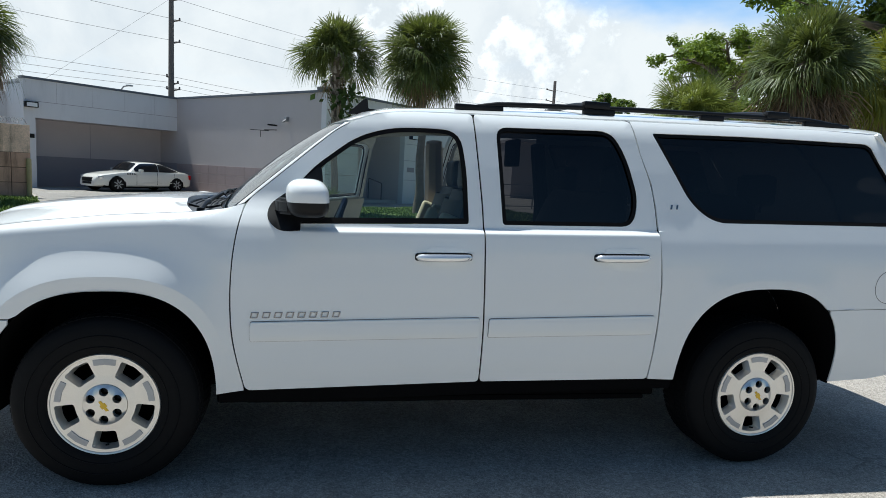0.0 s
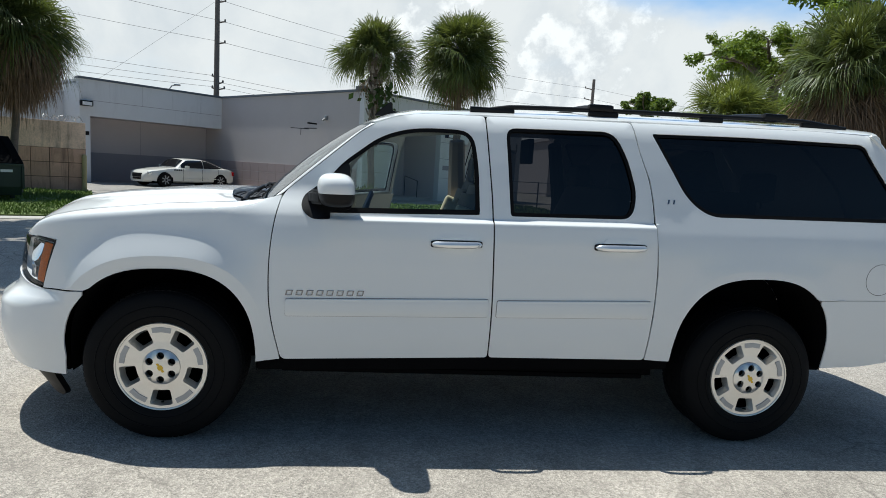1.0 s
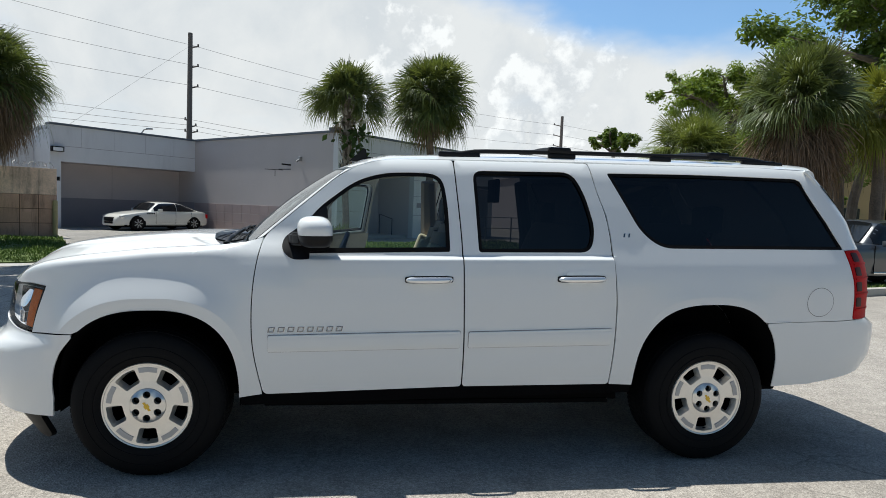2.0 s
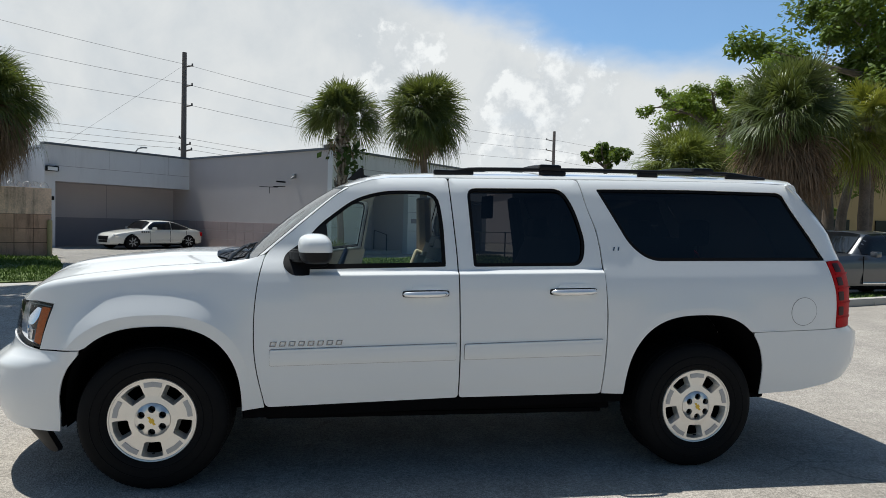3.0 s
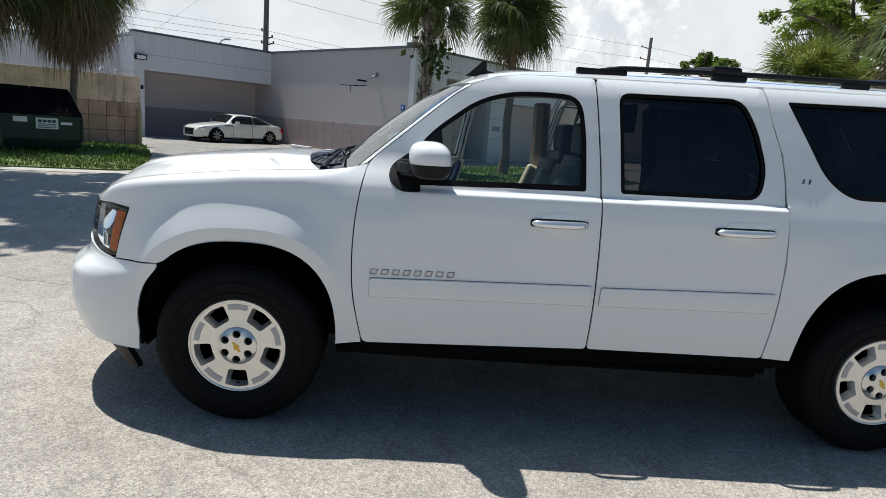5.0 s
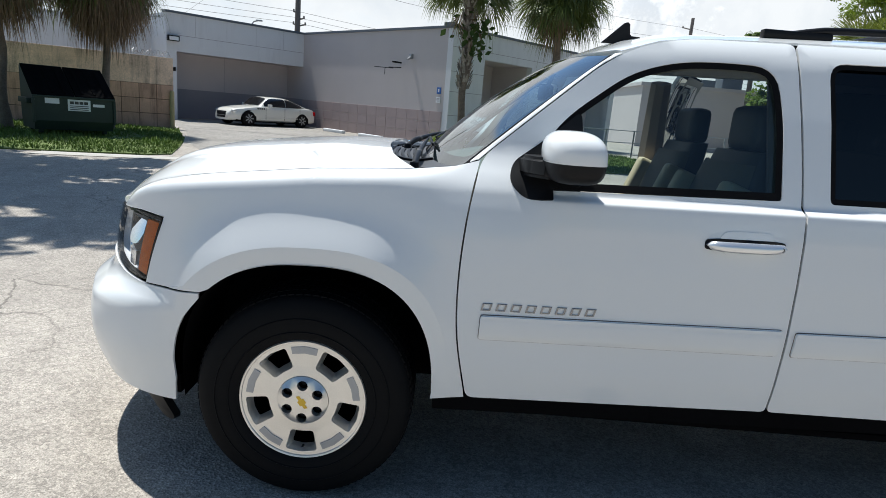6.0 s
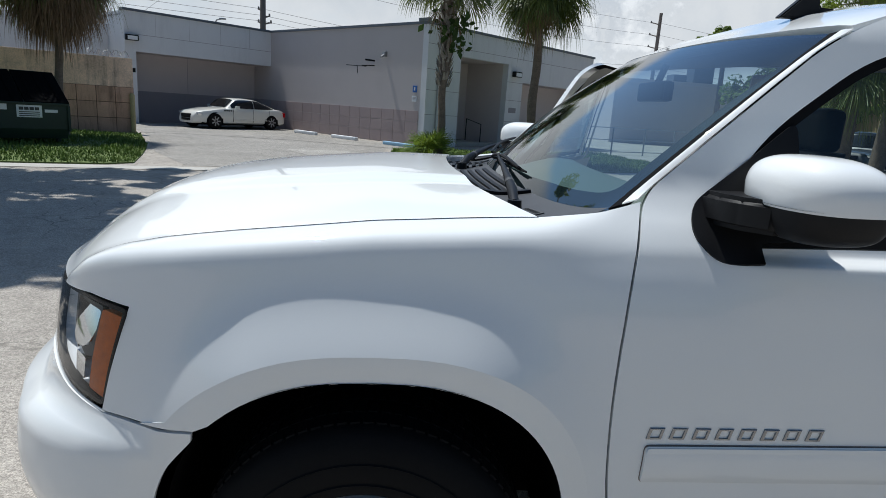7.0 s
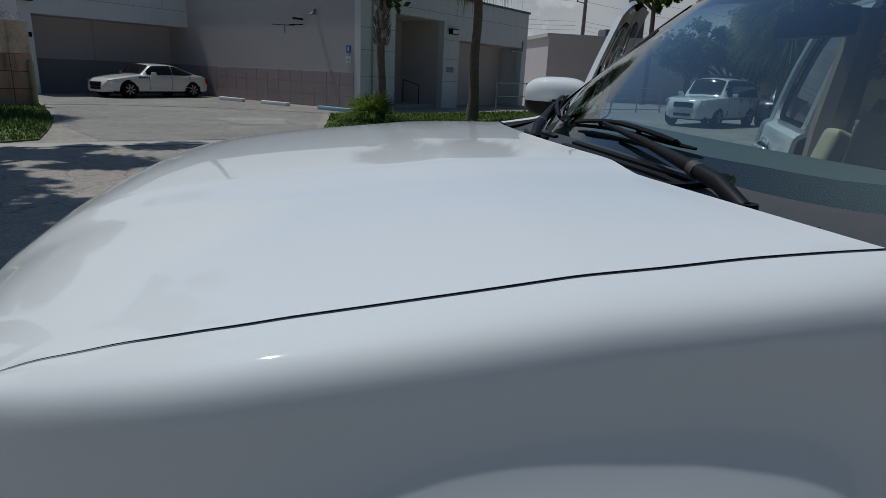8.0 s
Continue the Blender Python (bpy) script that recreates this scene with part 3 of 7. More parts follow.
FRONT, REAR = corner(2.2), corner(3.2)
X_FRONT, X_REAR = -0.30, 3.95
S_FRONT, S_REAR = X_FRONT - FRONT[0][-1], X_REAR + REAR[0][-1]   # the middle of the nose and of the tail


def plan(s, z):
    """Where the body's side line lies in plan at s, with the way into the body."""
    if s < X_FRONT or s > X_REAR:
        run, xs, ys = FRONT if s < X_FRONT else REAR
        d = (X_FRONT - s) if s < X_FRONT else (s - X_REAR)
        k = (nose_depth(z) if s < X_FRONT else tail_depth(z)) / 0.66
        f = lambda q: (float(np.interp(q, run, xs)) * k, float(np.interp(q, run, ys)))
        x, y = f(d)
        (x0, y0), (x1, y1) = f(max(0, d - 0.01)), f(min(run[-1], d + 0.01))
        g = 1 if s > X_REAR else -1
        n = Vector((-(y1 - y0), (x1 - x0))).normalized()
        return (X_FRONT - x if s < X_FRONT else X_REAR + x), y, n.x * g, n.y
    return s, 0.0, 0.0, 1.0


def arch_distance(x, z, cx, rx, rz, n=2.6):
    return (abs((x - cx) / rx) ** n + abs(max(0.0, z - 0.40) / rz) ** n) ** (1 / n) - 1


ARCHES = ((0.0175, 0.4645, 0.524), (3.28, 0.478, 0.516))


CREASE = (0.125, 0.085)


def flare(s, z, mode=""):
    """How far the arch's flare stands out: leaning in below the crease, then a bulge that falls off to the panel."""
    out = 0.0
    for (cx, rx, rz), high, crease, ramp, bend in zip(ARCHES, (0.056, 0.010), CREASE, (0.225, 0.16), (1.6, 1.8)):
        if abs(s - cx) < 0.95:
            d = arch_distance(s, z, cx, rx, rz)
            fade = smooth01(0.40, 0.85, z) * ((1 - 0.75 * smooth01(cx + 0.16, cx + 0.58, s)) * (1 - 0.9 * smooth01(0.22, 0.62, cx - s)) if high > 0.03 else 1.0)
            t = (d - crease) / ramp
            t = 0.0 if mode == "flat" else min(2.0, t if mode == "shelf" else max(0.0, t))
            g = 1 - 0.80 * t - 0.20 * max(0.0, t) ** bend
            lean = 0.0 if mode == "shelf" else 0.15 * fade * min(0.125, max(0.0, crease - d)) * (high > 0.03)
            out += high * fade * 0.5 * (g + math.sqrt(g * g + 0.26)) - lean
    return out


def section(s, z, ledge=True):
    """The flank's upright section; the ledge under the windows begins behind the mirror and ends with the rear door."""
    b = smooth01(0.72, 0.89, s) * (1 - smooth01(2.66, 2.70, s)) if ledge else 0.0
    return plain(z) * (1 - b) + profile(z) * b


def raked(x, y, z, right=False):
    return Vector((x, 2 * CY - y if right else y, z + RAKE * x))


def taper(s, z):
    """The cabin narrows towards the windscreen."""
    return 0.055 * (1 - smooth01(0.50, 1.55, s)) * smooth01(1.20, 1.36, z) if s > 0 else 0.0


def shelf(s, z):
    """The front bumper's corner swells below a sunlit shelf under the lamp."""
    if s > -0.36 or z > 0.79:
        return 0.0
    along = smooth01(0.40, 0.60, -s) * (1 - smooth01(0.82, 1.02, -s))
    return 0.020 * along * min(1.0, (0.79 - z) / 0.060) * smooth01(0.34, 0.60, z)


def body(right=False, offset=0.0, mode=""):
    """The body's side: s along it, z up."""
    def fn(s, z):
        x, y, nx, ny = plan(s, z)
        d = section(s, z, mode != "shelf") * (1.0 if 0 < s < X_REAR else 1.0 - 0.45 * smooth01(0.1, 0.9, (-s if s < 0 else s - X_REAR))) - flare(s, z, mode) - shelf(s, z) + taper(s, z) + offset
        return raked(x + nx * d, y + ny * d, z, right)
    return fn


seam_inset = table([(-0.90, 0.004), (-0.75, 0.005), (-0.70, 0.020), (-0.65, 0.046), (-0.60, 0.069), (-0.55, 0.085), (-0.50, 0.098), (-0.45, 0.107), (-0.40, 0.113), (-0.30, 0.119), (-0.10, 0.121), (0.10, 0.124), (0.25, 0.134), (0.36, 0.145), (0.50, 0.152), (0.62, 0.152)], 0.02)


def fender(right=False, offset=0.0, mode=""):
    """The front wing: as the side up to 0.90, a steep face up to 1.20, then a tight roll to the bonnet's seam at 1.30."""
    def fn(s, w):
        x, y, nx, ny = plan(s, min(1.06, w))
        z1, top = seam_z(s), seam_inset(s)
        z = w if w <= 1.062 else 1.062 + (max(z1, 1.0625) - 1.062) * (w - 1.062) / 0.238
        near = 1.0 - 0.45 * smooth01(0.1, 0.9, -s)
        base = profile(min(z, 0.95)) * near
        q = max(0.0, z - 0.76) / (max(z1, 1.0625) - 0.76)
        d = base + max(0.0, top - base) * (0.32 * q ** 1.3 + 0.68 * q ** 36)
        b = smooth01(0.16, 0.57, s)
        d = d * (1 - b) + (plain(z) + taper(s, z)) * b
        d += offset - flare(s, z, mode)
        return raked(x + nx * d, y + ny * d, z, right)
    return fn


def inside(mid):
    return Vector((1.8, CY, 1.0)) - mid


def swung(fn, hinge, degrees):
    """The surface fn swung about an upright hinge."""
    m = Matrix.Translation(hinge) @ Matrix.Rotation(radians(degrees), 4, "Z") @ Matrix.Translation(-Vector(hinge))
    return lambda u, v: m @ Vector(fn(u, v))


def arch(i, a0, a1, n=28, grow=0.0, low=0.0):
    """Points of a wheel arch's edge, from one angle to another, over the top."""
    cx, rx, rz = ARCHES[i]
    out = []
    for k in range(n + 1):
        a = radians(a0 + (a1 - a0) * k / n)
        c, s = math.cos(a), math.sin(a)
        p = 2 / 2.6
        out.append((cx + rx * (1 + grow) * math.copysign(abs(c) ** p, c), 0.40 + rz * (1 + grow) * math.copysign(abs(s) ** p, s)))
    return [q for q in out if q[1] > low]


suv = thing("suv", "large white four-door suv with roof rails, parked on pale asphalt", "car")

WINDOW_F = rounded([(0.80, 1.222), (0.785, 1.345), (0.88, 1.478), (1.09, 1.640), (1.25, 1.688), (1.42, 1.694), (1.595, 1.685), (1.63, 1.50), (1.645, 1.232)],
                   [0.03, 0.06, 0.1, 0.12, 0.1, 0.1, 0.09, 0.1, 0.015])
WINDOW_R = rounded([(1.778, 1.712), (2.395, 1.716), (2.472, 1.585), (2.533, 1.37), (2.505, 1.230), (1.815, 1.230)],
                   [0.06, 0.10, 0.12, 0.1, 0.09, 0.02])
WINDOW_Q = rounded([(2.622, 1.714), (3.20, 1.718), (3.935, 1.704), (4.090, 1.497), (4.228, 1.250), (2.955, 1.256), (2.825, 1.352)],
                   [0.02, 0.2, 0.04, 0.2, 0.02, 0.08, 0.1])
DOOR_F = rounded([(0.612, 0.432), (0.552, 0.70), (0.545, 0.95), (0.560, 1.15), (0.592, 1.318), (0.80, 1.500), (1.00, 1.672), (1.12, 1.735), (1.28, 1.772), (1.660, 1.772),
                  (1.682, 1.56), (1.712, 1.28), (1.722, 1.00), (1.734, 0.70), (1.7335, 0.442)], [0.03, 0.3, 0.3, 0.3, 0.05, 0.2, 0.2, 0.2, 0.2, 0.02, 0.1, 0.1, 0.1, 0.1, 0.02])
DOOR_R = rounded([(1.7415, 0.442), (1.742, 0.70), (1.730, 1.00), (1.720, 1.28), (1.690, 1.56), (1.668, 1.772), (2.506, 1.772), (2.546, 1.60), (2.601, 1.45), (2.622, 1.335), (2.640, 1.13), (2.657, 0.92), (2.659, 0.68), (2.646, 0.428)],
                 [0.02, 0.1, 0.1, 0.1, 0.1, 0.02, 0.02, 0.1, 0.08, 0.06, 0.1, 0.1, 0.1, 0.02])
WING_EDGE = [(x - 0.006, z) for x, z in DOOR_F if x < 0.606 and 0.445 < z < 1.262][::-1]
WING_EDGE.sort(key=lambda q: -q[1])
WING = ([(0.604, 0.432), (0.539, 0.424)] + [q for q in arch(0, 2, 178, 46, CREASE[0]) if q[1] > 0.812 or q[0] > 0] +
        [(-0.470, 0.8035), (-0.592, 0.799), (-0.530, 1.050), (-0.66, 1.061), (-0.80, 1.056), (-0.80, 1.30), (0.40, 1.30), (0.586, 1.300)] + WING_EDGE)
WING_BAND = ([(0.480, 0.415)] + [q for q in arch(0, 2, 178, 46) if q[1] > 0.81 or q[0] > 0] + [(-0.352, 0.8035), (-0.470, 0.8035)] +
             [q for q in arch(0, 2, 178, 46, CREASE[0]) if q[1] > 0.812 or q[0] > 0][::-1] + [(0.539, 0.424)])
QUARTER = ([(2.653, 0.428), (2.666, 0.68), (2.664, 0.92), (2.647, 1.13), (2.629, 1.335), (2.608, 1.45), (2.553, 1.60), (2.513, 1.772), (3.95, 1.772), (4.165, 1.752), (4.46, 1.252), (4.226, 1.246), (4.262, 1.02), (4.268, 0.802),
            (3.815, 0.797)] + [q for q in arch(1, 2, 178, 36, CREASE[1]) if q[1] > 0.80 or q[0] < 3.2] + [(2.757, 0.420)])
QUARTER_BAND = ([(3.66, 0.7965)] + [q for q in arch(1, 2, 178, 36) if q[1] > 0.80 or q[0] < 3.2] + [(2.800, 0.418), (2.757, 0.420)] +
                [q for q in arch(1, 2, 178, 36, CREASE[1]) if q[1] > 0.80 or q[0] < 3.2][::-1] + [(3.815, 0.797)])
HINGE_F, HINGE_R = (0.62, 2 * CY - 0.06, 0), (1.76, 2 * CY - 0.06, 0)
OPEN_F, OPEN_R = 58, 62


def build_side(right):
    side = "passenger" if right else "driver"
    front = skin("front_wing", WING, fender(right, 0.0, "shelf"), WHITE, suv, "white front wing with a flared wheel arch", step=0.016, lip=0.012, inward=inside, cuts=[1.30 - d for d in (0.0015, 0.003, 0.005, 0.0075, 0.0105, 0.014, 0.018, 0.023)])
    skin("arch_flare", WING_BAND, fender(right, 0.0, "flat"), WHITE, front, "flat flared edge of the arch", step=0.04, lip=0.012, inward=inside)
    rear = skin("quarter_panel", QUARTER, body(right, 0.0, "shelf"), WHITE, suv, "white rear quarter panel", holes=[WINDOW_Q], step=0.04, lip=0.012, inward=inside, cuts=LEDGE)
    skin("arch_flare", QUARTER_BAND, body(right, 0.0, "flat"), WHITE, rear, "flat flared edge of the arch", step=0.04, lip=0.012, inward=inside)
    skin("quarter_glass", shrink(WINDOW_Q, 0.004), body(right, 0.012), PRIVACY, suv, "dark privacy glass", step=0.12, lip=0, inward=inside)
    skin("window_seal", WINDOW_Q, body(right, 0.006), GASKET, suv, holes=[shrink(WINDOW_Q, 0.02)], lip=0, inward=inside)
    for name, outline, window, pane, hinge, turn, grip in (
            ("front_door", DOOR_F, WINDOW_F, CLEAR, HINGE_F, OPEN_F, (1.385, 1.655)), ("rear_door", DOOR_R, WINDOW_R, PRIVACY, HINGE_R, OPEN_R, (2.285, 2.575))):
        def put(off):
            f = body(right, off)
            return swung(f, hinge, turn) if right else f
        into = (lambda mid: Vector((hinge[0] - 0.8, hinge[1] + 0.8, 1)) - mid) if right else inside
        door = skin(name, outline, put(0.0), WHITE, suv, f"white {name.replace('_', ' ')}, {'swung open' if right else 'closed'}", holes=[window], inward=into, cuts=LEDGE)
        skin("window_seal", window, put(0.005), GASKET, door, "black rubber window seal", holes=[shrink(window, 0.023 if name == "front_door" else 0.020)], lip=0, inward=into)
        skin("window_glass", shrink(window, 0.010), put(0.014), pane, door, "clear glass" if pane is CLEAR else "dark privacy glass", step=0.12, lip=0, inward=into)
        belt = [(0.803, 1.2245), (1.642, 1.2335), (1.641, 1.259), (0.794, 1.251)] if name == "front_door" else [(1.822, 1.2315), (2.492, 1.2315), (2.512, 1.250), (1.810, 1.250)]
        skin("belt_seal", belt, put(0.003), GASKET, door, "black rubber strip along the window's foot", step=0.1, lip=0.004, inward=into)
        low = [(1.76, 0.47), (2.62, 0.47), (2.58, 1.21), (1.76, 1.21)] if name == "rear_door" else [(0.63, 0.47), (1.70, 0.47), (1.69, 1.21), (0.60, 1.21)]
        skin("door_trim", low, put(0.075), TRIM, door, "pale inner door trim", step=0.2, lip=0, inward=into)
        skin("frame_trim", shrink(outline, 0.012), put(0.045), DASH if name == "rear_door" else TRIM, door, "inner door frame", holes=[shrink(window, -0.006)], step=0.12, lip=0, inward=into)
        # moulding strip
        x0, x1 = (0.634, 1.712) if name == "front_door" else (1.762, 2.634)
        strip = rounded([(x0, 0.677), (x1, 0.677), (x1, 0.779), (x0, 0.772)], 0.010, 3)
        def crown(s, z):
            return put(-0.0035 - 0.0085 * (1 - min(1.0, abs((z - 0.727) / 0.052)) ** 3))(s, z)
        skin("side_moulding", strip, crown, WHITE, door, "white body-side moulding", lip=0.010, inward=into, cuts=[0.677 + 0.0085 * k for k in range(1, 12)])
        top = rounded([(x0 + 0.003, 0.757), (x1 - 0.003, 0.764), (x1 - 0.003, 0.776), (x0 + 0.003, 0.769)], 0.004, 2)
        skin("moulding_edge", top, put(-0.0110), WHITE, door, step=0.1, lip=0.007, inward=into)
        # Brown ring: dirt along the foot, the groove's shade painted round the rest.
        skin("moulding_joint", shrink(strip, -0.0019), put(-0.0012), EDGE_LINE, door, "thin brown line round the moulding for dirt and edge shade", holes=[shrink(strip, 0.002)], step=0.1, lip=0.001, inward=into)
        # Dark strip added behind the gap to give the black of its shade.
        skin("gap_backing", shrink(outline, -0.007), put(0.011), DARK, door, "added dark strip standing for the shade in the door gap", holes=[shrink(outline, 0.02)], step=0.1, lip=0, inward=into)
        # handle with its cup
        g0, g1 = grip
        cup = rounded([(g0 + 0.06, 1.035), (g1 - 0.05, 1.035), (g1 - 0.03, 1.125), (g0 + 0.04, 1.125)], 0.05, 5)
        bmh = bmesh.new()
        f = put(0.0)
        rows = []
        for i in range(25):
            t = i / 24
            x = g0 + (g1 - g0) * t
            half = 0.0185 * (1 - 0.22 * abs(2 * t - 1) ** 3) * math.sqrt(max(0.03, 1 - abs(2 * t - 1) ** 24))
            out = 0.012 + 0.030 * (1 - abs(2 * t - 1) ** 4)
            zc = 1.077
            ring = []
            for k in range(10):
                a = 2 * math.pi * k / 10
                ring.append(bmh.verts.new(put(-out + 0.013 * math.cos(a))(x, zc + half * math.sin(a))))
            rows.append(ring)
        for a, b in zip(rows, rows[1:]):
            for k in range(10):
                bmh.faces.new((a[k], a[(k + 1) % 10], b[(k + 1) % 10], b[k]))
        bmh.faces.new(rows[0])
        bmh.faces.new(rows[-1])
        bmesh.ops.recalc_face_normals(bmh, faces=bmh.faces)
        handle = part("door_handle", bmh, SATIN, door, "chrome door handle")
        skin("handle_cup", cup, put(-0.0025), WHITE, door, "recess behind the handle", step=0.03, lip=0.004, inward=into)
        split = bmesh.new()
        tube(split, [put(-0.0425)(g0 + 0.062, 1.077 + dz) for dz in (-0.017, -0.008, 0.0, 0.008, 0.017)], 0.0012, 5)
        part("handle_joint", split, BLACK_PLASTIC, handle)
        skin("handle_gasket", rounded([(g0 - 0.004, 1.0605), (g0 + 0.04, 1.0555), (g1 - 0.04, 1.0555), (g1 + 0.004, 1.0605), (g1 + 0.004, 1.0935), (g1 - 0.04, 1.0985), (g0 + 0.04, 1.0985), (g0 - 0.004, 1.0935)], 0.012), put(-0.004), BLACK_PLASTIC, handle, step=0.08, lip=0.006, inward=into)
        if name == "front_door" and not right:
            lock = bmesh.new()
            p = put(-0.0395)(g1 - 0.026, 1.077)
            spin(lock, [(0.0001, 0.0), (0.0055, 0.0), (0.0055, -0.001), (0.0075, -0.001), (0.0075, 0.012)], p, "y", 16)
            part("lock_cylinder", lock, BLACK_PLASTIC, handle)
    # front and rear lamps
    lamp_outline = rounded([(-0.530, 1.044), (-0.596, 0.803), (-0.74, 0.818), (-0.92, 0.850), (-0.98, 0.90), (-0.98, 1.045), (-0.80, 1.050), (-0.66, 1.056)], [0.015, 0.02, 0.05, 0.05, 0.03, 0.03, 0.05, 0.05])
    bowl = skin("headlight", lamp_outline, body(right, 0.050), REFLECTOR, suv, "wrap-round headlight with chrome reflectors and an amber side lens", step=0.04, lip=-0.028, inward=inside)
    skin("lens", lamp_outline, body(right, 0.004), LENS, bowl, "clear outer lens", step=0.05, lip=0, inward=inside)
    skin("bezel", lamp_outline, body(right, 0.008), BLACK_PLASTIC, bowl, "black lamp surround", holes=[shrink(lamp_outline, 0.009)], step=0.05, lip=0.02, inward=inside)
    amber = rounded([(-0.545, 1.022), (-0.602, 0.818), (-0.664, 0.830), (-0.618, 1.030)], 0.008, 2)
    skin("amber_reflector", amber, body(right, 0.014), AMBER, bowl, "amber side reflector", step=0.05, lip=0.02, inward=inside)
    window = rounded([(-0.640, 1.018), (-0.668, 0.925), (-0.735, 0.925), (-0.765, 0.965), (-0.770, 1.030)], [0.01, 0.03, 0.03, 0.02, 0.01], 4)
    skin("mirror_reflector", window, lambda s, z: body(right, 0.009 + 0.33 * (z - 0.925) + 0.6 * (z - 0.975) ** 2)(s, z), CHROME, bowl, "bright mirror-like reflector", step=0.05, lip=0.02, inward=inside)
    skin("dark_divider", rounded([(-0.632, 1.030), (-0.660, 0.905), (-0.700, 0.895), (-0.772, 0.940), (-0.785, 1.036)], 0.01, 2), body(right, 0.0235), DASH, bowl, "dark edge round the reflector", holes=[window], step=0.05, lip=0.015, inward=inside)
    skin("chrome_step", rounded([(-0.690, 0.893), (-0.702, 0.835), (-0.748, 0.842), (-0.742, 0.902)], 0.008, 2), body(right, 0.020), CHROME, bowl, "small chrome step", step=0.05, lip=0.02, inward=inside)
    for z0, z1 in ((0.835, 0.92), (0.945, 1.03)):
        bm = bmesh.new()
        c = body(right, 0.09)(-0.88, (z0 + z1) / 2)
        spin(bm, [(0.002, 0.030), (0.02, 0.026), (0.036, 0.008), (0.044, -0.02), (0.047, -0.022), (0.047, 0.03)], c, "x", 24)
        part("reflector_bowl", bm, CHROME, bowl, "round chrome reflector")
    tail_outline = rounded([(4.270, 0.804), (4.265, 1.02), (4.230, 1.246), (4.43, 1.246), (4.50, 1.05), (4.52, 0.804)], [0.02, 0.1, 0.02, 0.05, 0.1, 0.02])
    tail = skin("tail_lamp", tail_outline, body(right, -0.006), RED, suv, "tall red tail lamp with dark squares", step=0.05, inward=inside)
    for z0, z1, w in ((1.175, 1.232, 0.075), (1.085, 1.140, 0.062), (0.985, 1.045, 0.058), (0.885, 0.945, 0.054)):
        cell = rounded([(4.279, z0), (4.272, z1), (4.272 + w, z1), (4.279 + w, z0)], 0.010, 3)
        skin("dark_cell", cell, body(right, -0.009), RED_DARK, tail, "dark inner lamp cell", step=0.05, lip=0.004, inward=inside)
    for z in (0.862, 0.960, 1.060, 1.155):
        skin("lens_rib", [(4.274, z), (4.274, z + 0.010), (4.50, z + 0.010), (4.50, z)], body(right, -0.0105), RED, tail, "raised rib of the red lens", step=0.05, lip=0.005, inward=inside)
    # wheel-arch liners
    for i in (0, 1):
        cx, rx, rz = ARCHES[i]
        bm = bmesh.new()

        def liner(u, v, cx=cx, rx=rx, rz=rz):
            a = radians(-2 + 184 * u)
            c, s = math.cos(a), math.sin(a)
            p = 2 / 2.6
            x = cx + (rx + 0.002) * math.copysign(abs(c) ** p, c)
            z = 0.40 + (rz + 0.002) * math.copysign(abs(s) ** p, s)
            edge = body(False)(x, z).y + 0.006
            return raked(x, edge + (0.45 - edge) * v, z, right)
        grid(bm, liner, 30, 4)
        back = [bm.verts.new(liner(k / 20, 1.0)) for k in range(21)]
        bm.faces.new(back)
        part("arch_liner", bm, DARK, suv, "black wheel-arch liner")
    rocker = rounded([(0.49, 0.365), (2.80, 0.365), (2.80, 0.425), (2.65, 0.424), (1.73, 0.438), (0.60, 0.428), (0.49, 0.41)], 0.004, 1)
    skin("sill", rocker, body(right, 0.012), DARK, suv, "black lower sill", step=0.15, lip=0.2, inward=inside)
    bm = bmesh.new()
    box(bm, 0.60, 2.70, 0.150, 0.30, 0.312, 0.345, 0.016)
    bmesh.ops.transform(bm, matrix=Matrix.Translation((0, 0, 0.03)), verts=bm.verts)
    if right:
        bmesh.ops.transform(bm, matrix=Matrix.Translation((0, 2 * CY, 0)) @ Matrix.Diagonal((1, -1, 1, 1)), verts=bm.verts)
        bmesh.ops.reverse_faces(bm, faces=bm.faces)
    part("running_board", bm, DARK, suv, "black running board")


build_side(False)
build_side(True)


# bumpers, grille and tailgate run right round the ends
def wrap(name, rows, material, label="", step=0.06, lip=0.03, offset=0.0, right=(False, True), cuts=()):
    for r in right:
        skin(name, rows, body(r, offset), material, suv, label, step=step, lip=lip, inward=inside, cuts=cuts)


wrap("front_bumper", [(-0.467, 0.34)] + [q for q in arch(0, 178, 120, 30) if q[1] < 0.785] + [(-0.356, 0.797), (-0.592, 0.793), (-0.74, 0.81), (-0.92, 0.842), (-1.02, 0.85), (S_FRONT, 0.85), (S_FRONT, 0.40),
                      (-1.0, 0.37), (-0.70, 0.345)], WHITE, "white front bumper", step=0.035, lip=0.010, cuts=(0.700, 0.705, 0.710))
wrap("air_dam", rounded([(-0.628, 0.180), (-0.618, 0.36), (-0.72, 0.39), (-1.0, 0.42), (S_FRONT, 0.45), (S_FRONT, 0.235), (-0.9, 0.205), (-0.70, 0.180)], [0.03, 0.01, 0.05, 0.05, 0.01, 0.01, 0.05, 0.05]), BLACK_PLASTIC, "black air dam", offset=0.062)
wrap("grille", [(-0.99, 0.86), (-0.985, 1.05), (S_FRONT, 1.05), (S_FRONT, 0.86)], BLACK_PLASTIC, "black mesh grille", offset=0.03)
wrap("grille_bar", [(-0.985, 0.925), (-0.975, 0.975), (S_FRONT, 0.975), (S_FRONT, 0.925)], WHITE, "white bar across the grille", offset=0.01)
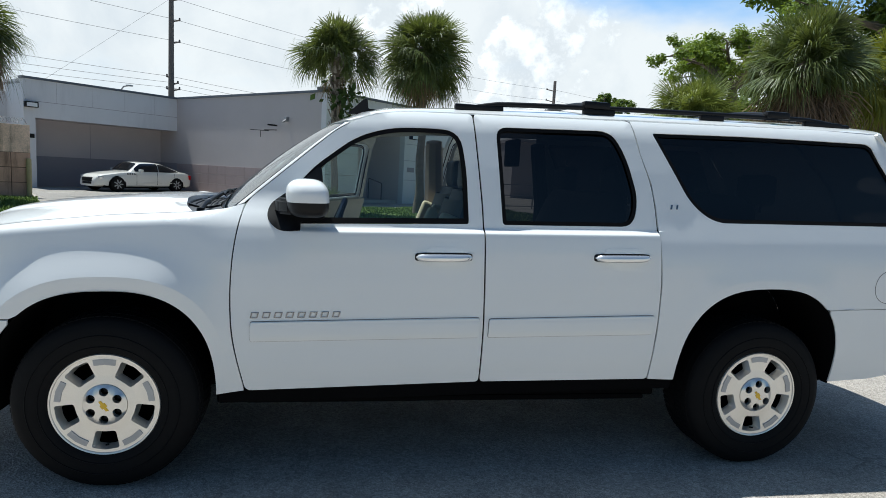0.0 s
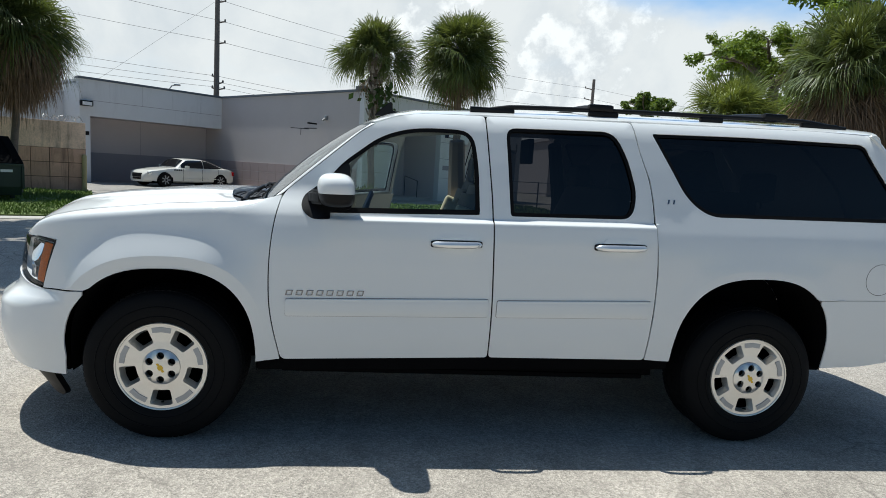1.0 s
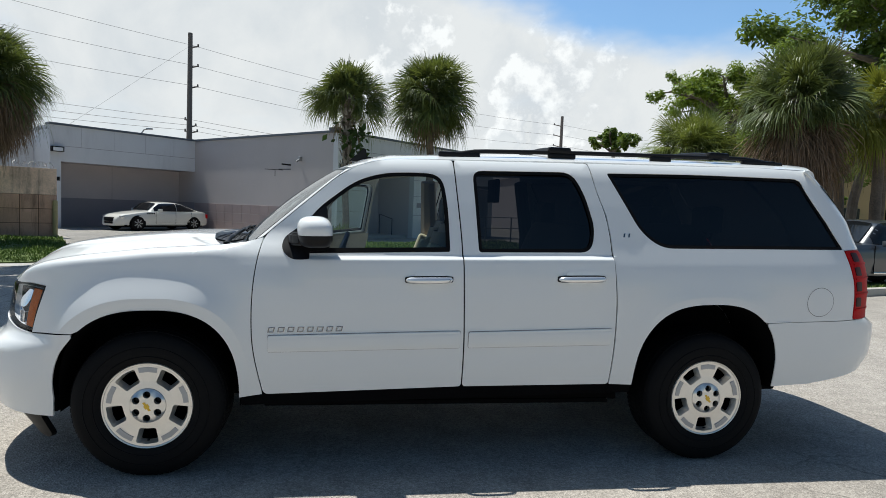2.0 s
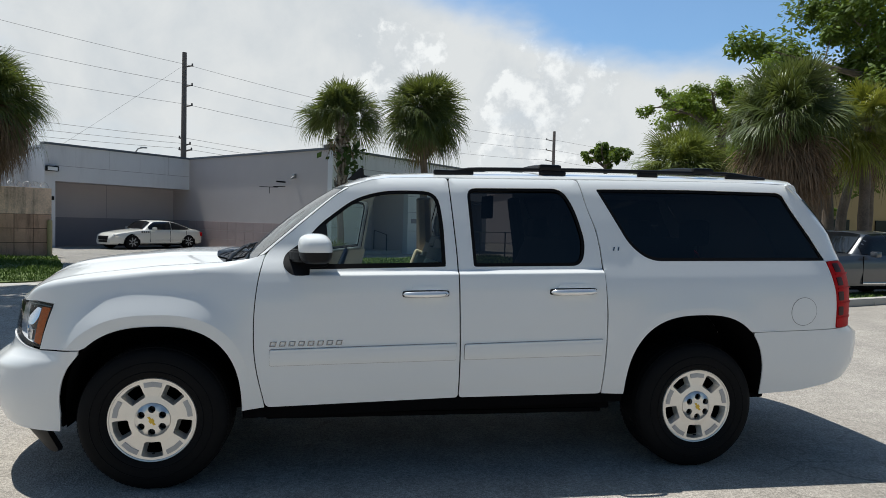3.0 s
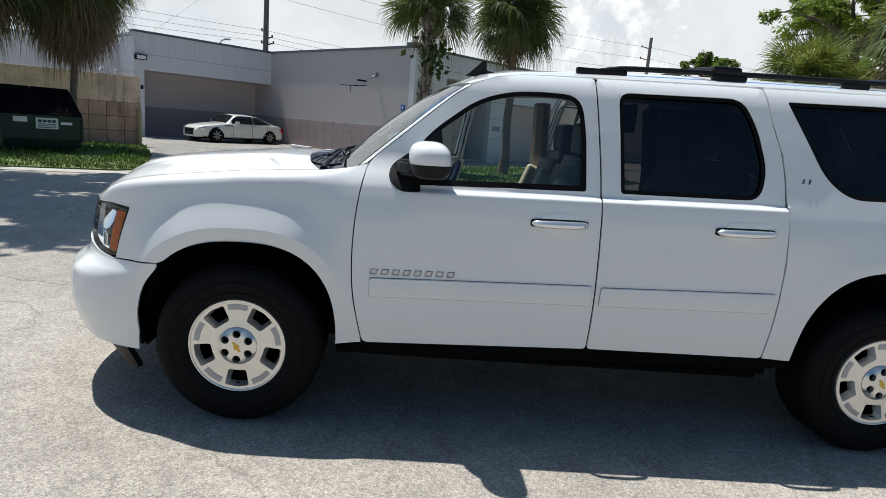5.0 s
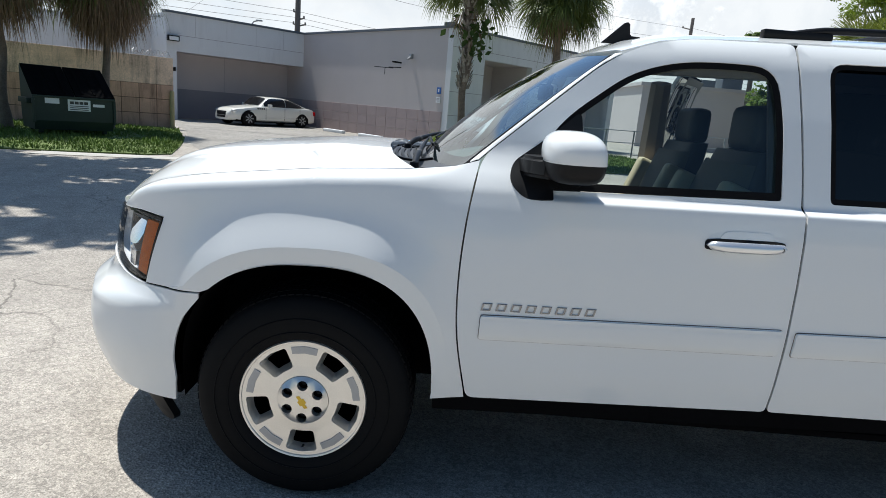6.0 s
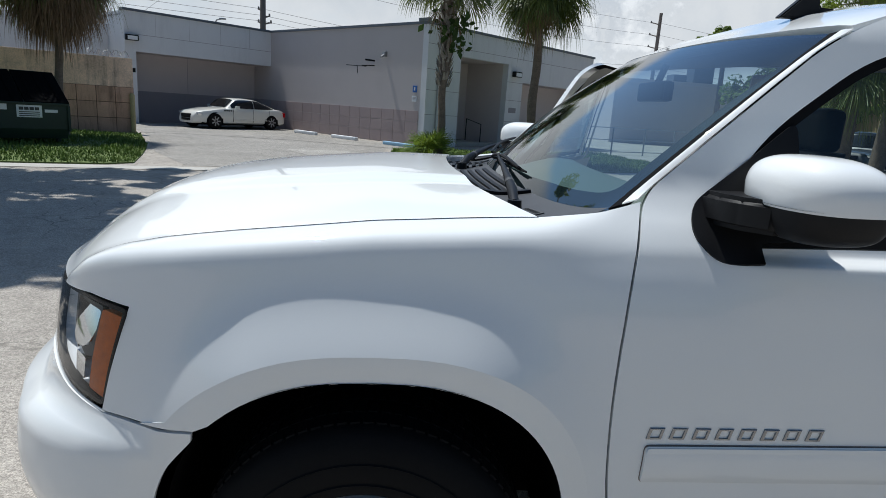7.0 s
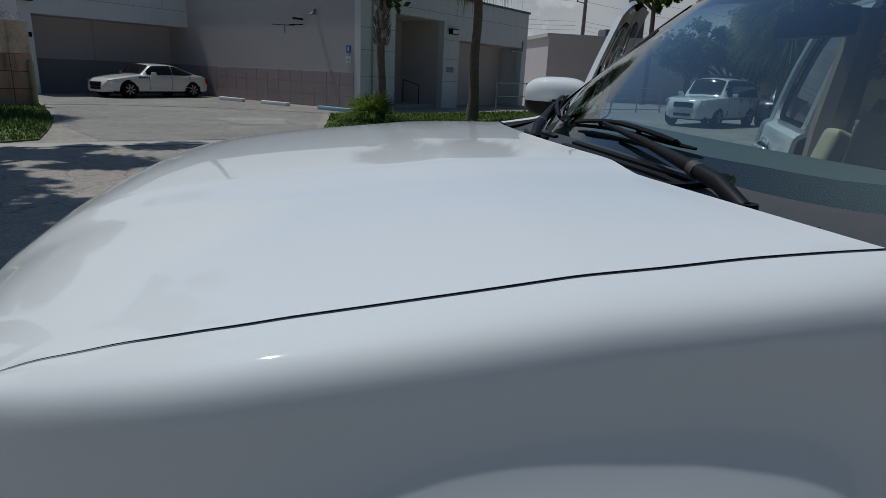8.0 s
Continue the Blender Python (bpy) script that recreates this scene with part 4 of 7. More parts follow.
wrap("rear_bumper", [(3.665, 0.7925)] + [q for q in arch(1, 55, 2, 30) if q[1] < 0.775] + [(3.757, 0.375), (4.00, 0.385), (4.38, 0.445), (4.6, 0.46), (S_REAR, 0.46), (S_REAR, 0.795), (4.30, 0.798)], WHITE, "white rear bumper", lip=0.008)
wrap("tailgate", [(4.528, 0.80), (4.508, 1.05), (4.44, 1.246), (4.32, 1.50), (4.180, 1.752), (S_REAR, 1.762), (S_REAR, 0.80)], WHITE, "white tailgate", offset=0.004, lip=0.02)
wrap("tailgate_glass", [(4.60, 1.28), (4.50, 1.46), (4.38, 1.66), (S_REAR, 1.68), (S_REAR, 1.26)], PRIVACY, "dark rear window", offset=-0.002, lip=0.004)
skin("fuel_door", [(4.014 + 0.086 * math.cos(a), 0.922 + 0.090 * math.sin(a)) for a in (2 * math.pi * k / 40 for k in range(40))], body(False, -0.0012), WHITE, suv, "round white fuel filler door",
     step=0.04, lip=0.003, inward=inside)
skin("fuel_door_gap", [(4.014 + 0.0885 * math.cos(a), 0.922 + 0.0925 * math.sin(a)) for a in (2 * math.pi * k / 40 for k in range(40))], body(False, -0.0006), BLACK_PLASTIC, suv, "dark gap round the filler door",
     holes=[[(4.014 + 0.086 * math.cos(a), 0.922 + 0.090 * math.sin(a)) for a in (2 * math.pi * k / 40 for k in range(40))]], step=0.04, lip=0, inward=inside)


# bonnet
wing_left = fender(False)


def bonnet(t, v):
    """t from side to side, v from the windscreen to the nose; its edge lies along the wing's seam."""
    a = min(1.0, abs(t))
    v = min(1.02, max(-0.05, v))
    e = wing_left(0.36 - 1.155 * v, 1.30)
    k = 1 - a ** 2.2
    x = e.x - 0.16 * (1 - v) ** 3 * k - 0.235 * v ** 3 * k
    zc = e.z - 0.080 * smooth01(0.78, 1.0, v) * k
    crown = (0.024 + 0.09 * v * (1 - v) + 0.020 * v) * (1 - a ** 2.6)
    dome = 0.013 * (1 - smooth01(0.46, 0.58, a)) * smooth01(0.0, 0.15, 1 - v)
    return Vector((x, CY + (CY - e.y - 0.0032) * t, zc + crown + dome))


skin("bonnet", [(-1.0, 0.0), (1.0, 0.0), (1.0, 0.998), (-1.0, 0.998)], bonnet, WHITE, suv, "white bonnet with a raised middle", step=0.04, lip=0.03, inward=inside)


for right in (False, True):
    # Dark strip laid on the wing's edge: the gap's shade put into colour.
    skin("bonnet_gap_shade", [(-0.80, 1.2992), (0.36, 1.2992), (0.36, 1.3), (-0.80, 1.3)], lambda s, w, right=right: fender(right)(s, w) + Vector((0, 0, 0.0012)), DARK, suv, "dark strip for the shade in the gap beside the bonnet", step=0.016, lip=0, inward=inside)


# windscreen, scuttle and pillars
def screen(t, v):
    a = abs(t)
    x = (0.335 + 0.243 * a ** 2.4) * (1 - v) + (0.925 + 0.10 * a * a) * v
    z = (1.245 + 0.080 * a ** 4) * (1 - v) + (1.718 - 0.020 * a ** 3) * v
    y = CY + t * (0.850 * (1 - v) + 0.772 * v)
    bow = 4 * v * (1 - v) * (1 - 0.85 * a ** 6)
    return raked(x - 0.02 * bow, y, z + 0.022 * bow)


def foot_v(t):
    """The glass runs lower towards its corners."""
    return 0.050 - 0.165 * abs(t) ** 2.6


GLASS_EDGE = [(t, foot_v(t)) for t in (-1 + k / 10 for k in range(21))] + [(1, 1), (-1, 1)]
skin("windscreen", GLASS_EDGE, screen, SCREEN, suv, "raked windscreen", step=0.1, lip=0, inward=inside)
skin("screen_border", GLASS_EDGE, lambda t, v: screen(t, v) + Vector((0.006, 0, -0.006)), BLACK_PLASTIC, suv, "black printed edge of the windscreen",
     holes=[rounded([(-0.925, 0.035), (-0.62, 0.100), (-0.3, 0.125), (0.3, 0.125), (0.62, 0.100), (0.925, 0.035), (0.965, 0.975), (-0.965, 0.975)], 0.06)], step=0.08, lip=0, inward=inside)


def scuttle(t, v):
    a, b = bonnet(t, 0.02) + Vector((0, 0, -0.030)), screen(t, foot_v(t) + 0.02) + Vector((-0.005, 0, 0.001))
    return a.lerp(b, v) + Vector((0, 0, -0.012 * math.sin(math.pi * v)))


cowl = skin("cowl_panel", [(-0.99, 0), (0.99, 0), (0.99, 1), (-0.99, 1)], scuttle, COWL, suv, "weathered black slatted cowl panel", step=0.05, lip=0, inward=inside)
for k in range(6):
    v = 0.06 + 0.15 * k
    for t0, t1 in ((-0.46 - 0.02 * k, 0.04), (0.22, 0.78)):
        skin("slat", [(t0, v), (t1, v), (t1, v + 0.07), (t0, v + 0.07)], lambda t, w: scuttle(t, w) + Vector((0, 0, 0.007)), BLACK_PLASTIC, cowl, step=0.08, lip=0.007, inward=inside)
skin("cowl_rib", [(-0.475, 0.02), (-0.455, 0.02), (-0.585, 0.98), (-0.605, 0.98)], lambda t, w: scuttle(t, w) + Vector((0, 0, 0.010)), BLACK_PLASTIC, cowl, "raised edge of the slatted part", step=0.08, lip=0.01, inward=inside)
grate = skin("vent_grate", [(-0.865, 0.24), (-0.790, 0.24), (-0.770, 0.62), (-0.850, 0.62)], lambda t, w: scuttle(t, w) + Vector((0, 0, 0.003)), DASH, cowl, "small grey vent grate", step=0.1, lip=0.003, inward=inside)
for k in range(9):
    for v in (0.28, 0.39, 0.50):
        t = -0.860 + 0.0078 * k + 0.05 * (v - 0.24)
        skin("vent_hole", [(t, v), (t + 0.0046, v), (t + 0.0046, v + 0.075), (t, v + 0.075)], lambda u, w: scuttle(u, w) + Vector((0, 0, 0.0045)), DARK, grate, step=0.1, lip=0, inward=inside)


def wiper(pivot, hold, blade0, blade1):
    """A stout arm from its pivot on the cowl to a blade that lies along the foot of the glass."""
    base = scuttle(pivot, 0.42) + Vector((0, 0, 0.014))
    grip = screen(hold, 0.120) + Vector((-0.022, 0, 0.026))
    bm = bmesh.new()
    tube(bm, [base + Vector((0, 0, -0.03)), base + Vector((0, 0, 0.010))], [0.022, 0.018], 14)
    near = base.lerp(grip, 0.26) + Vector((0, 0, 0.016))
    tube(bm, [base, base.lerp(near, 0.5) + Vector((0, 0, 0.008)), near, base.lerp(grip, 0.62) + Vector((0, 0, 0.012)), grip], [0.013, 0.0145, 0.013, 0.0085, 0.005], 10)
    w = part("wiper", bm, BLACK_PLASTIC, suv, "black wiper arm")
    bm = bmesh.new()
    tube(bm, [near.lerp(base, 0.08), near.lerp(grip, 0.02)], 0.0150, 10)
    part("arm_joint", bm, DASH, w, "hinge joint of the arm")
    pts = []
    for k in range(13):
        t = blade0 + (blade1 - blade0) * k / 12
        pts.append(screen(t, 0.106 + 0.020 * math.sin(math.pi * k / 12)) + Vector((-0.008, 0, 0.010)))
    bm = bmesh.new()
    tube(bm, pts, [0.003] + [0.005] * 11 + [0.003], 6)
    part("blade", bm, RUBBER, w, "wiper blade")
    bm = bmesh.new()
    spine = [p + Vector((-0.010, 0, 0.004 + 0.014 * math.sin(math.pi * (k + 1) / 12))) for k, p in enumerate(pts[1:12])]
    tube(bm, spine, [0.004] + [0.006] * 9 + [0.004], 6)
    for k in (1, 4, 8, 11):
        tube(bm, [spine[k - 1], pts[k]], 0.005, 5)
    part("blade_frame", bm, BLACK_PLASTIC, w)


wiper(-0.755, -0.06, 0.22, -0.46)
wiper(0.16, 0.70, 0.98, 0.36)


def pillar(right):
    """A thin white strip and a black gasket between the door frame and the glass."""
    side = body(right)
    edge = [(0.586, 1.312), (0.70, 1.412), (0.80, 1.500), (0.90, 1.588), (1.00, 1.672), (1.06, 1.706)]

    def fn(u, v):
        k = u * (len(edge) - 1)
        i = min(int(k), len(edge) - 2)
        s, z = (edge[i][j] + (edge[i + 1][j] - edge[i][j]) * (k - i) for j in (0, 1))
        a = Vector(side(s - 0.002, z + 0.003))
        b = Vector(screen(1.0 if right else -1.0, -0.10 + 1.10 * u)) + Vector((-0.004, 0, 0.004))
        out = Vector((-0.55, 1.0 if right else -1.0, 0.65)).normalized()
        return a.lerp(b, v) + out * 0.003 * math.sin(math.pi * v)
    skin("windscreen_pillar", [(0, 0.05), (1, 0.05), (1, 0.60), (0, 0.60)], fn, WHITE, suv, "white windscreen pillar", step=0.06, lip=0.004, inward=inside)
    skin("screen_gasket", [(0, 0.62), (1, 0.62), (1, 1.10), (0, 1.10)], lambda u, v: fn(u, v) + Vector((0, 0, -0.002)), GASKET, suv, "black gasket round the windscreen", step=0.06, lip=0.02, inward=inside)


pillar(False)
pillar(True)


def cowl_corner(right):
    """The narrow turned-in top of the wing and the black cowl end beside it."""
    edge = fender(right)

    def fn(u, v):
        a = edge(0.365 + 0.222 * u, 1.30)
        t = (1 if right else -1)
        b = bonnet(t, 0.0).lerp(screen(t, -0.11), u) + Vector((0.03, 0.03 if not right else -0.03, -0.012)) * (1 - u)
        return a.lerp(b, v)
    rim = skin("cowl_corner", [(0, 0), (1, 0), (1, 0.60), (0, 0.30)], fn, WHITE, suv, "white turned-in top of the wing", step=0.1, lip=0.004, inward=lambda m: Vector((0, 0, -1)))
    skin("cowl_end", [(0, 0.30), (1, 0.60), (1, 1), (0, 1)], lambda u, v: fn(u, v) + Vector((0, 0, -0.002)), BLACK_PLASTIC, rim, "black end of the cowl", step=0.1, lip=0.01, inward=lambda m: Vector((0, 0, -1)))


cowl_corner(False)
cowl_corner(True)

# roof
eave_z = table([(0.90, 1.66), (1.0, 1.690), (1.10, 1.738), (1.25, 1.772), (1.5, 1.778), (2.6, 1.782), (3.6, 1.775), (4.0, 1.765), (4.2, 1.750), (4.35, 1.735)], 0.03)


def roof(t, v):
    a = min(1.0, abs(t))
    x0 = 0.932 + 0.122 * a ** 2
    x1 = 4.045 + 0.120 * (1 - a ** 3)
    x = x0 + (x1 - x0) * v
    ze = eave_z(x)
    inn = profile(ze) + taper(x, ze)
    half = CY - inn
    rise = 0.080 * smooth01(0.95, 2.2, x) + 0.052 * (1 - smooth01(0.95, 2.2, x))
    z = ze + rise * (1 - a ** 2.6) ** 0.8
    return raked(x, CY + half * t, z)


skin("roof", [(-1, 0), (1, 0), (1, 1), (-1, 1)], roof, WHITE, suv, "white roof", step=0.045, lip=0.03, inward=inside)


def spoiler(t, v):
    """A lip from the roof's end back over the rear window, turned down at its edge."""
    a = roof(t, 1.0)
    return a + Vector((0.085 * v, 0, -0.042 * v - 0.045 * max(0.0, v - 0.55) ** 2 / 0.2))


skin("rear_spoiler", [(-0.93, 0.0), (0.93, 0.0), (0.88, 1.0), (-0.88, 1.0)], spoiler, WHITE, suv, "white lip over the rear window", step=0.06, lip=0.03, inward=inside)
skin("headliner", [(-0.93, 0.02), (0.93, 0.02), (0.93, 0.98), (-0.93, 0.98)], lambda t, v: roof(t, v) + Vector((0, 0, -0.045)), TRIM, suv, "pale headliner", step=0.2, lip=0, inward=inside)

for sgn in (-1, 1):
    y = CY + sgn * 0.672
    top = lambda x: float(roof(sgn * 0.86, (x - 1.03) / 3.0).z)
    bm = bmesh.new()
    xs = np.linspace(1.62, 3.92, 36)
    pts = [(float(x), y, top(float(x)) + 0.026 * smooth01(1.62, 1.85, x) * (1 - smooth01(3.62, 3.92, x)) + 0.004) for x in xs]
    tube(bm, pts, 0.014, 10)
    rail = part("roof_rail", bm, BLACK_PLASTIC, suv, "black raised roof rail")
    for x, w in ((1.72, 0.13), (2.38, 0.09), (3.05, 0.07), (3.75, 0.12)):
        bm = bmesh.new()
        box(bm, x - w, x + w, y - 0.018, y + 0.018, top(x) - 0.008, top(x) + 0.024, 0.011)
        part("rail_foot", bm, BLACK_PLASTIC, rail)
for x in (2.36, 3.45):
    bm = bmesh.new()
    pts = [(x, CY + 0.66 * t, float(roof(0.86 * t, (x - 1.03) / 3.0).z) + (0.044 if abs(t) > 0.9 else 0.036)) for t in np.linspace(-1, 1, 15)]
    tube(bm, pts, 0.017, 8)
    bar = part("cross_bar", bm, BLACK_PLASTIC, suv, "black roof cross bar")
    for sgn in (-1, 1):
        bm = bmesh.new()
        box(bm, x - 0.075, x + 0.075, CY + sgn * 0.672 - 0.028, CY + sgn * 0.672 + 0.028, pts[0][2] - 0.022, pts[0][2] + 0.020, 0.016)
        part("clamp", bm, BLACK_PLASTIC, bar)
bm = bmesh.new()
c = roof(-0.62, 0.045)
prism(bm, [(c.x - 0.075, c.z - 0.012), (c.x + 0.085, c.z - 0.008), (c.x + 0.080, c.z + 0.020), (c.x + 0.036, c.z + 0.022), (c.x + 0.030, c.z + 0.072), (c.x + 0.012, c.z + 0.072)], c.y - 0.014, c.y + 0.014)
bmesh.ops.dissolve_limit(bm, angle_limit=0.01, verts=bm.verts[:], edges=bm.edges[:])
bmesh.ops.bevel(bm, geom=bm.edges[:], offset=0.004, segments=2, affect="EDGES")
part("antenna_fin", bm, BLACK_PLASTIC, suv, "dark shark-fin antenna")


# mirrors
def mirror(right):
    turn = Matrix.Translation(HINGE_F) @ Matrix.Rotation(radians(OPEN_F), 4, "Z") @ Matrix.Translation(-Vector(HINGE_F)) if right else Matrix()

    def place(p):
        return turn @ raked(p[0], p[1], p[2] - RAKE * 0.87, right)

    def shell(name, z0, z1, material, parent, label, grow=1.0):
        bm = bmesh.new()

        def fn(u, v):
            a, b = 2 * math.pi * u, radians(-90 + 180 * v)
            sp = lambda c, e: math.copysign(abs(c) ** e, c)
            flat = sp(math.cos(b), 2 / (3.0 if b > 0 else 4.5))
            x = 0.095 * grow * flat * sp(math.cos(a), 2 / 3.0)
            y = 0.146 * grow * flat * sp(math.sin(a), 2 / 3.0)
            z = (0.073 if b > 0 else 0.100) * grow * sp(math.sin(b), 2 / (2.2 if b > 0 else 3.2))
            x += 0.025 * (y / 0.15) ** 2 * (1 if y < 0 else 0.2) - 0.10 * z
            return place((0.878 + x, -0.016 + y, min(max(1.382 + z, z0), z1)))
        grid(bm, fn, 40, 28)
        bmesh.ops.remove_doubles(bm, verts=bm.verts, dist=0.0006)
        bmesh.ops.recalc_face_normals(bm, faces=bm.faces)
        return part(name, bm, material, parent, label)
    housing = shell("door_mirror", 1.2, 1.357, BLACK_PLASTIC, suv, "door mirror with a white cap over a black housing", 0.985)
    shell("mirror_cap", 1.352, 1.6, WHITE, housing, "white mirror cap", 1.0)
    bm = bmesh.new()
    prism(bm, [(0.722, 0.13), (0.728, 0.07), (0.748, 0.01), (0.80, -0.05), (0.90, -0.04), (0.91, 0.13)], 1.292, 1.362)
    bmesh.ops.dissolve_limit(bm, angle_limit=0.01, verts=bm.verts[:], edges=bm.edges[:])
    bmesh.ops.bevel(bm, geom=bm.edges[:], offset=0.014, segments=3, affect="EDGES")
    for v in bm.verts:
        v.co = place((v.co.x, v.co.z, v.co.y))
    bmesh.ops.recalc_face_normals(bm, faces=bm.faces)
    part("mirror_arm", bm, BLACK_PLASTIC, housing)
    plate = rounded([(0.690, 1.250), (0.745, 1.190), (0.846, 1.196), (0.846, 1.234), (0.96, 1.242), (0.93, 1.50), (0.80, 1.385), (0.700, 1.310)], [0.06, 0.06, 0.004, 0.01, 0.04, 0.03, 0.05, 0.06])
    f = body(right, -0.006)
    if right:
        f = swung(f, HINGE_F, OPEN_F)
    skin("mirror_plate", plate, f, BLACK_PLASTIC, housing, "black mirror base on the door", step=0.05, lip=0.01, inward=None if not right else (lambda m: Vector((0, -1, 0))))


mirror(False)
mirror(True)


# wheels
def wheel(x, right, hub_z, radius, proud=0.045):
    """A tyre with tread blocks and a five-spoke alloy rim."""
    sgn = 1 if right else -1
    yo = 2 * CY - proud if right else proud
    c = (x, yo, hub_z)
    g = radius - 0.385
    bm = bmesh.new()
    prof = [(0.228, 0.010), (0.240, -0.004), (0.262, -0.014), (0.300, -0.018), (0.340 + 0.6 * g, -0.012), (0.362 + g, 0.002), (0.374 + g, 0.016), (0.380 + g, 0.034), (0.385 + g, 0.060), (0.385 + g, 0.225), (0.352 + g, 0.262), (0.300, 0.275), (0.222, 0.25)]
    spin(bm, prof, c, "y", 72, -sgn)
    for v in bm.verts:
        v.co.z = max(v.co.z, 0.0015)
    bmesh.ops.recalc_face_normals(bm, faces=bm.faces)
    tyre = part("wheel", bm, RUBBER, suv, "black all-season tyre on a silver five-spoke alloy rim")
    bm = bmesh.new()
    for k in range(84):
        a = 2 * math.pi * k / 84
        m = Matrix.Translation(c) @ Matrix.Rotation(-a, 4, "Y")
        if hub_z + 0.38 * math.sin(a) < 0.012:
            continue
        for y0, y1, turn in ((0.030, 0.066, 5), (0.074, 0.125, -4), (0.135, 0.19, 4), (0.20, 0.25, -5)):
            vs = box(bm, 0.365, 0.3875 + g if y0 > 0.04 else 0.3835 + g, -sgn * y0, -sgn * y1, -0.0110, 0.0110)
            bmesh.ops.transform(bm, matrix=m @ Matrix.Rotation(radians(turn), 4, "X"), verts=vs)
    for v in bm.verts:
        v.co.z = max(v.co.z, 0.0005)
    bmesh.ops.recalc_face_normals(bm, faces=bm.faces)
    tread = part("tread", bm, RUBBER, tyre, smooth=False)
    bm = bmesh.new()
    for r in (0.272, 0.322):
        spin(bm, [(r - 0.004, -0.014), (r, -0.0190), (r + 0.004, -0.014)], c, "y", 60, -sgn)
    bmesh.ops.recalc_face_normals(bm, faces=bm.faces)
    part("sidewall_rib", bm, RUBBER, tyre)
    # outer lip; barrel and added backing discs coloured black for the shade inside
    bm = bmesh.new()
    spin(bm, [(0.234, 0.012), (0.2365, 0.000), (0.233, -0.006), (0.227, -0.004), (0.222, 0.006), (0.219, 0.020)], c, "y", 72, -sgn)
    bmesh.ops.recalc_face_normals(bm, faces=bm.faces)
    rim = part("rim", bm, ALLOY, tyre, "silver cast alloy rim")
    bm = bmesh.new()
    spin(bm, [(0.2195, 0.021), (0.204, 0.17), (0.226, 0.21)], c, "y", 48, -sgn)
    spin(bm, [(0.001, 0.15), (0.21, 0.15)], c, "y", 48, -sgn)
    spin(bm, [(0.001, 0.030), (0.090, 0.030), (0.090, 0.15)], c, "y", 32, -sgn)
    bmesh.ops.recalc_face_normals(bm, faces=bm.faces)
    part("barrel", bm, DARK, rim, "inside of the rim and backing discs, coloured black for the shade there")
    bm = bmesh.new()
    ring = [(0.225 * math.cos(a), 0.225 * math.sin(a)) for a in (2 * math.pi * k / 80 for k in range(80))]
    holes = []
    pockets = []
    for k in range(5):
        a0 = radians(-90 + 72 * k)
        hole = [(-0.042, 0.124), (0.0, 0.127), (0.042, 0.124), (0.060, 0.203), (0.0, 0.213), (-0.060, 0.203)]
        pocket = [(-0.044, 0.180), (0.0, 0.1855), (0.044, 0.180), (0.049, 0.2055), (0.0, 0.2125), (-0.049, 0.2055)]
        turn = lambda p, a: (p[0] * -math.sin(a) + p[1] * math.cos(a), p[0] * math.cos(a) + p[1] * math.sin(a))
        holes.append(rounded([turn(p, a0) for p in hole], 0.012, 3))
        pockets.append([turn(p, a0 + radians(36)) for p in pocket])
    lugs = [[(0.064 * math.cos(a) + 0.0195 * math.cos(b), 0.064 * math.sin(a) + 0.0195 * math.sin(b)) for b in (2 * math.pi * j / 14 for j in range(14))] for a in (radians(30 + 60 * k) for k in range(6))]
    hubring = [(0.0955 * math.cos(a), 0.0955 * math.sin(a)) for a in (2 * math.pi * k / 40 for k in range(40))]
    prism(bm, ring, 0.0, 0.042, holes + [hubring])
    # the windows narrow towards their backs
    for v in bm.verts:
        r = math.hypot(v.co.x, v.co.z)
        if v.co.y > 0.02 and 0.11 < r < 0.222:
            k = round((math.degrees(math.atan2(v.co.z, v.co.x)) + 90) / 72)
            a0 = radians(-90 + 72 * k)
            mid = Vector((0.172 * math.cos(a0), 0.042, 0.172 * math.sin(a0)))
            v.co = mid.lerp(v.co, 0.70)
    hubface = [(0.0945 * math.cos(a), 0.0945 * math.sin(a)) for a in (2 * math.pi * k / 40 for k in range(40))]
    prism(bm, hubface, -0.004, 0.020, lugs)
    # the face dishes a little towards its middle
    for v in bm.verts:
        r = math.hypot(v.co.x, v.co.z)
        dish = (-0.012 if r < 0.094 else 0.0) + 0.006 * (1 - abs(r - 0.15) / 0.08 if abs(r - 0.15) < 0.08 else 0)
        v.co = Vector((v.co.x + x, yo + (-sgn) * (v.co.y + dish), v.co.z + hub_z))
    bmesh.ops.recalc_face_normals(bm, faces=bm.faces)
    face = part("wheel_face", bm, ALLOY, rim, "five broad silver spokes")
    for pk in pockets:
        bm = bmesh.new()
        prism(bm, pk, -0.0035, 0.004)
        for v in bm.verts:
            v.co = Vector((v.co.x + x, yo - sgn * (v.co.y + 0.002), v.co.z + hub_z))
        bmesh.ops.recalc_face_normals(bm, faces=bm.faces)
        part("spoke_pocket", bm, ALLOY_DARK, face, "greyer recess at the end of a spoke", smooth=False)
    for k in range(6):
        a = radians(30 + 60 * k)
        bm = bmesh.new()
        spin(bm, [(0.001, 0.012), (0.010, 0.012), (0.0115, 0.016), (0.0115, 0.03)], (x + 0.064 * math.cos(a), yo, hub_z + 0.064 * math.sin(a)), "y", 6, -sgn)
        part("lug_nut", bm, BLACK_PLASTIC, face, "dark lug nut", smooth=False)
    bm = bmesh.new()
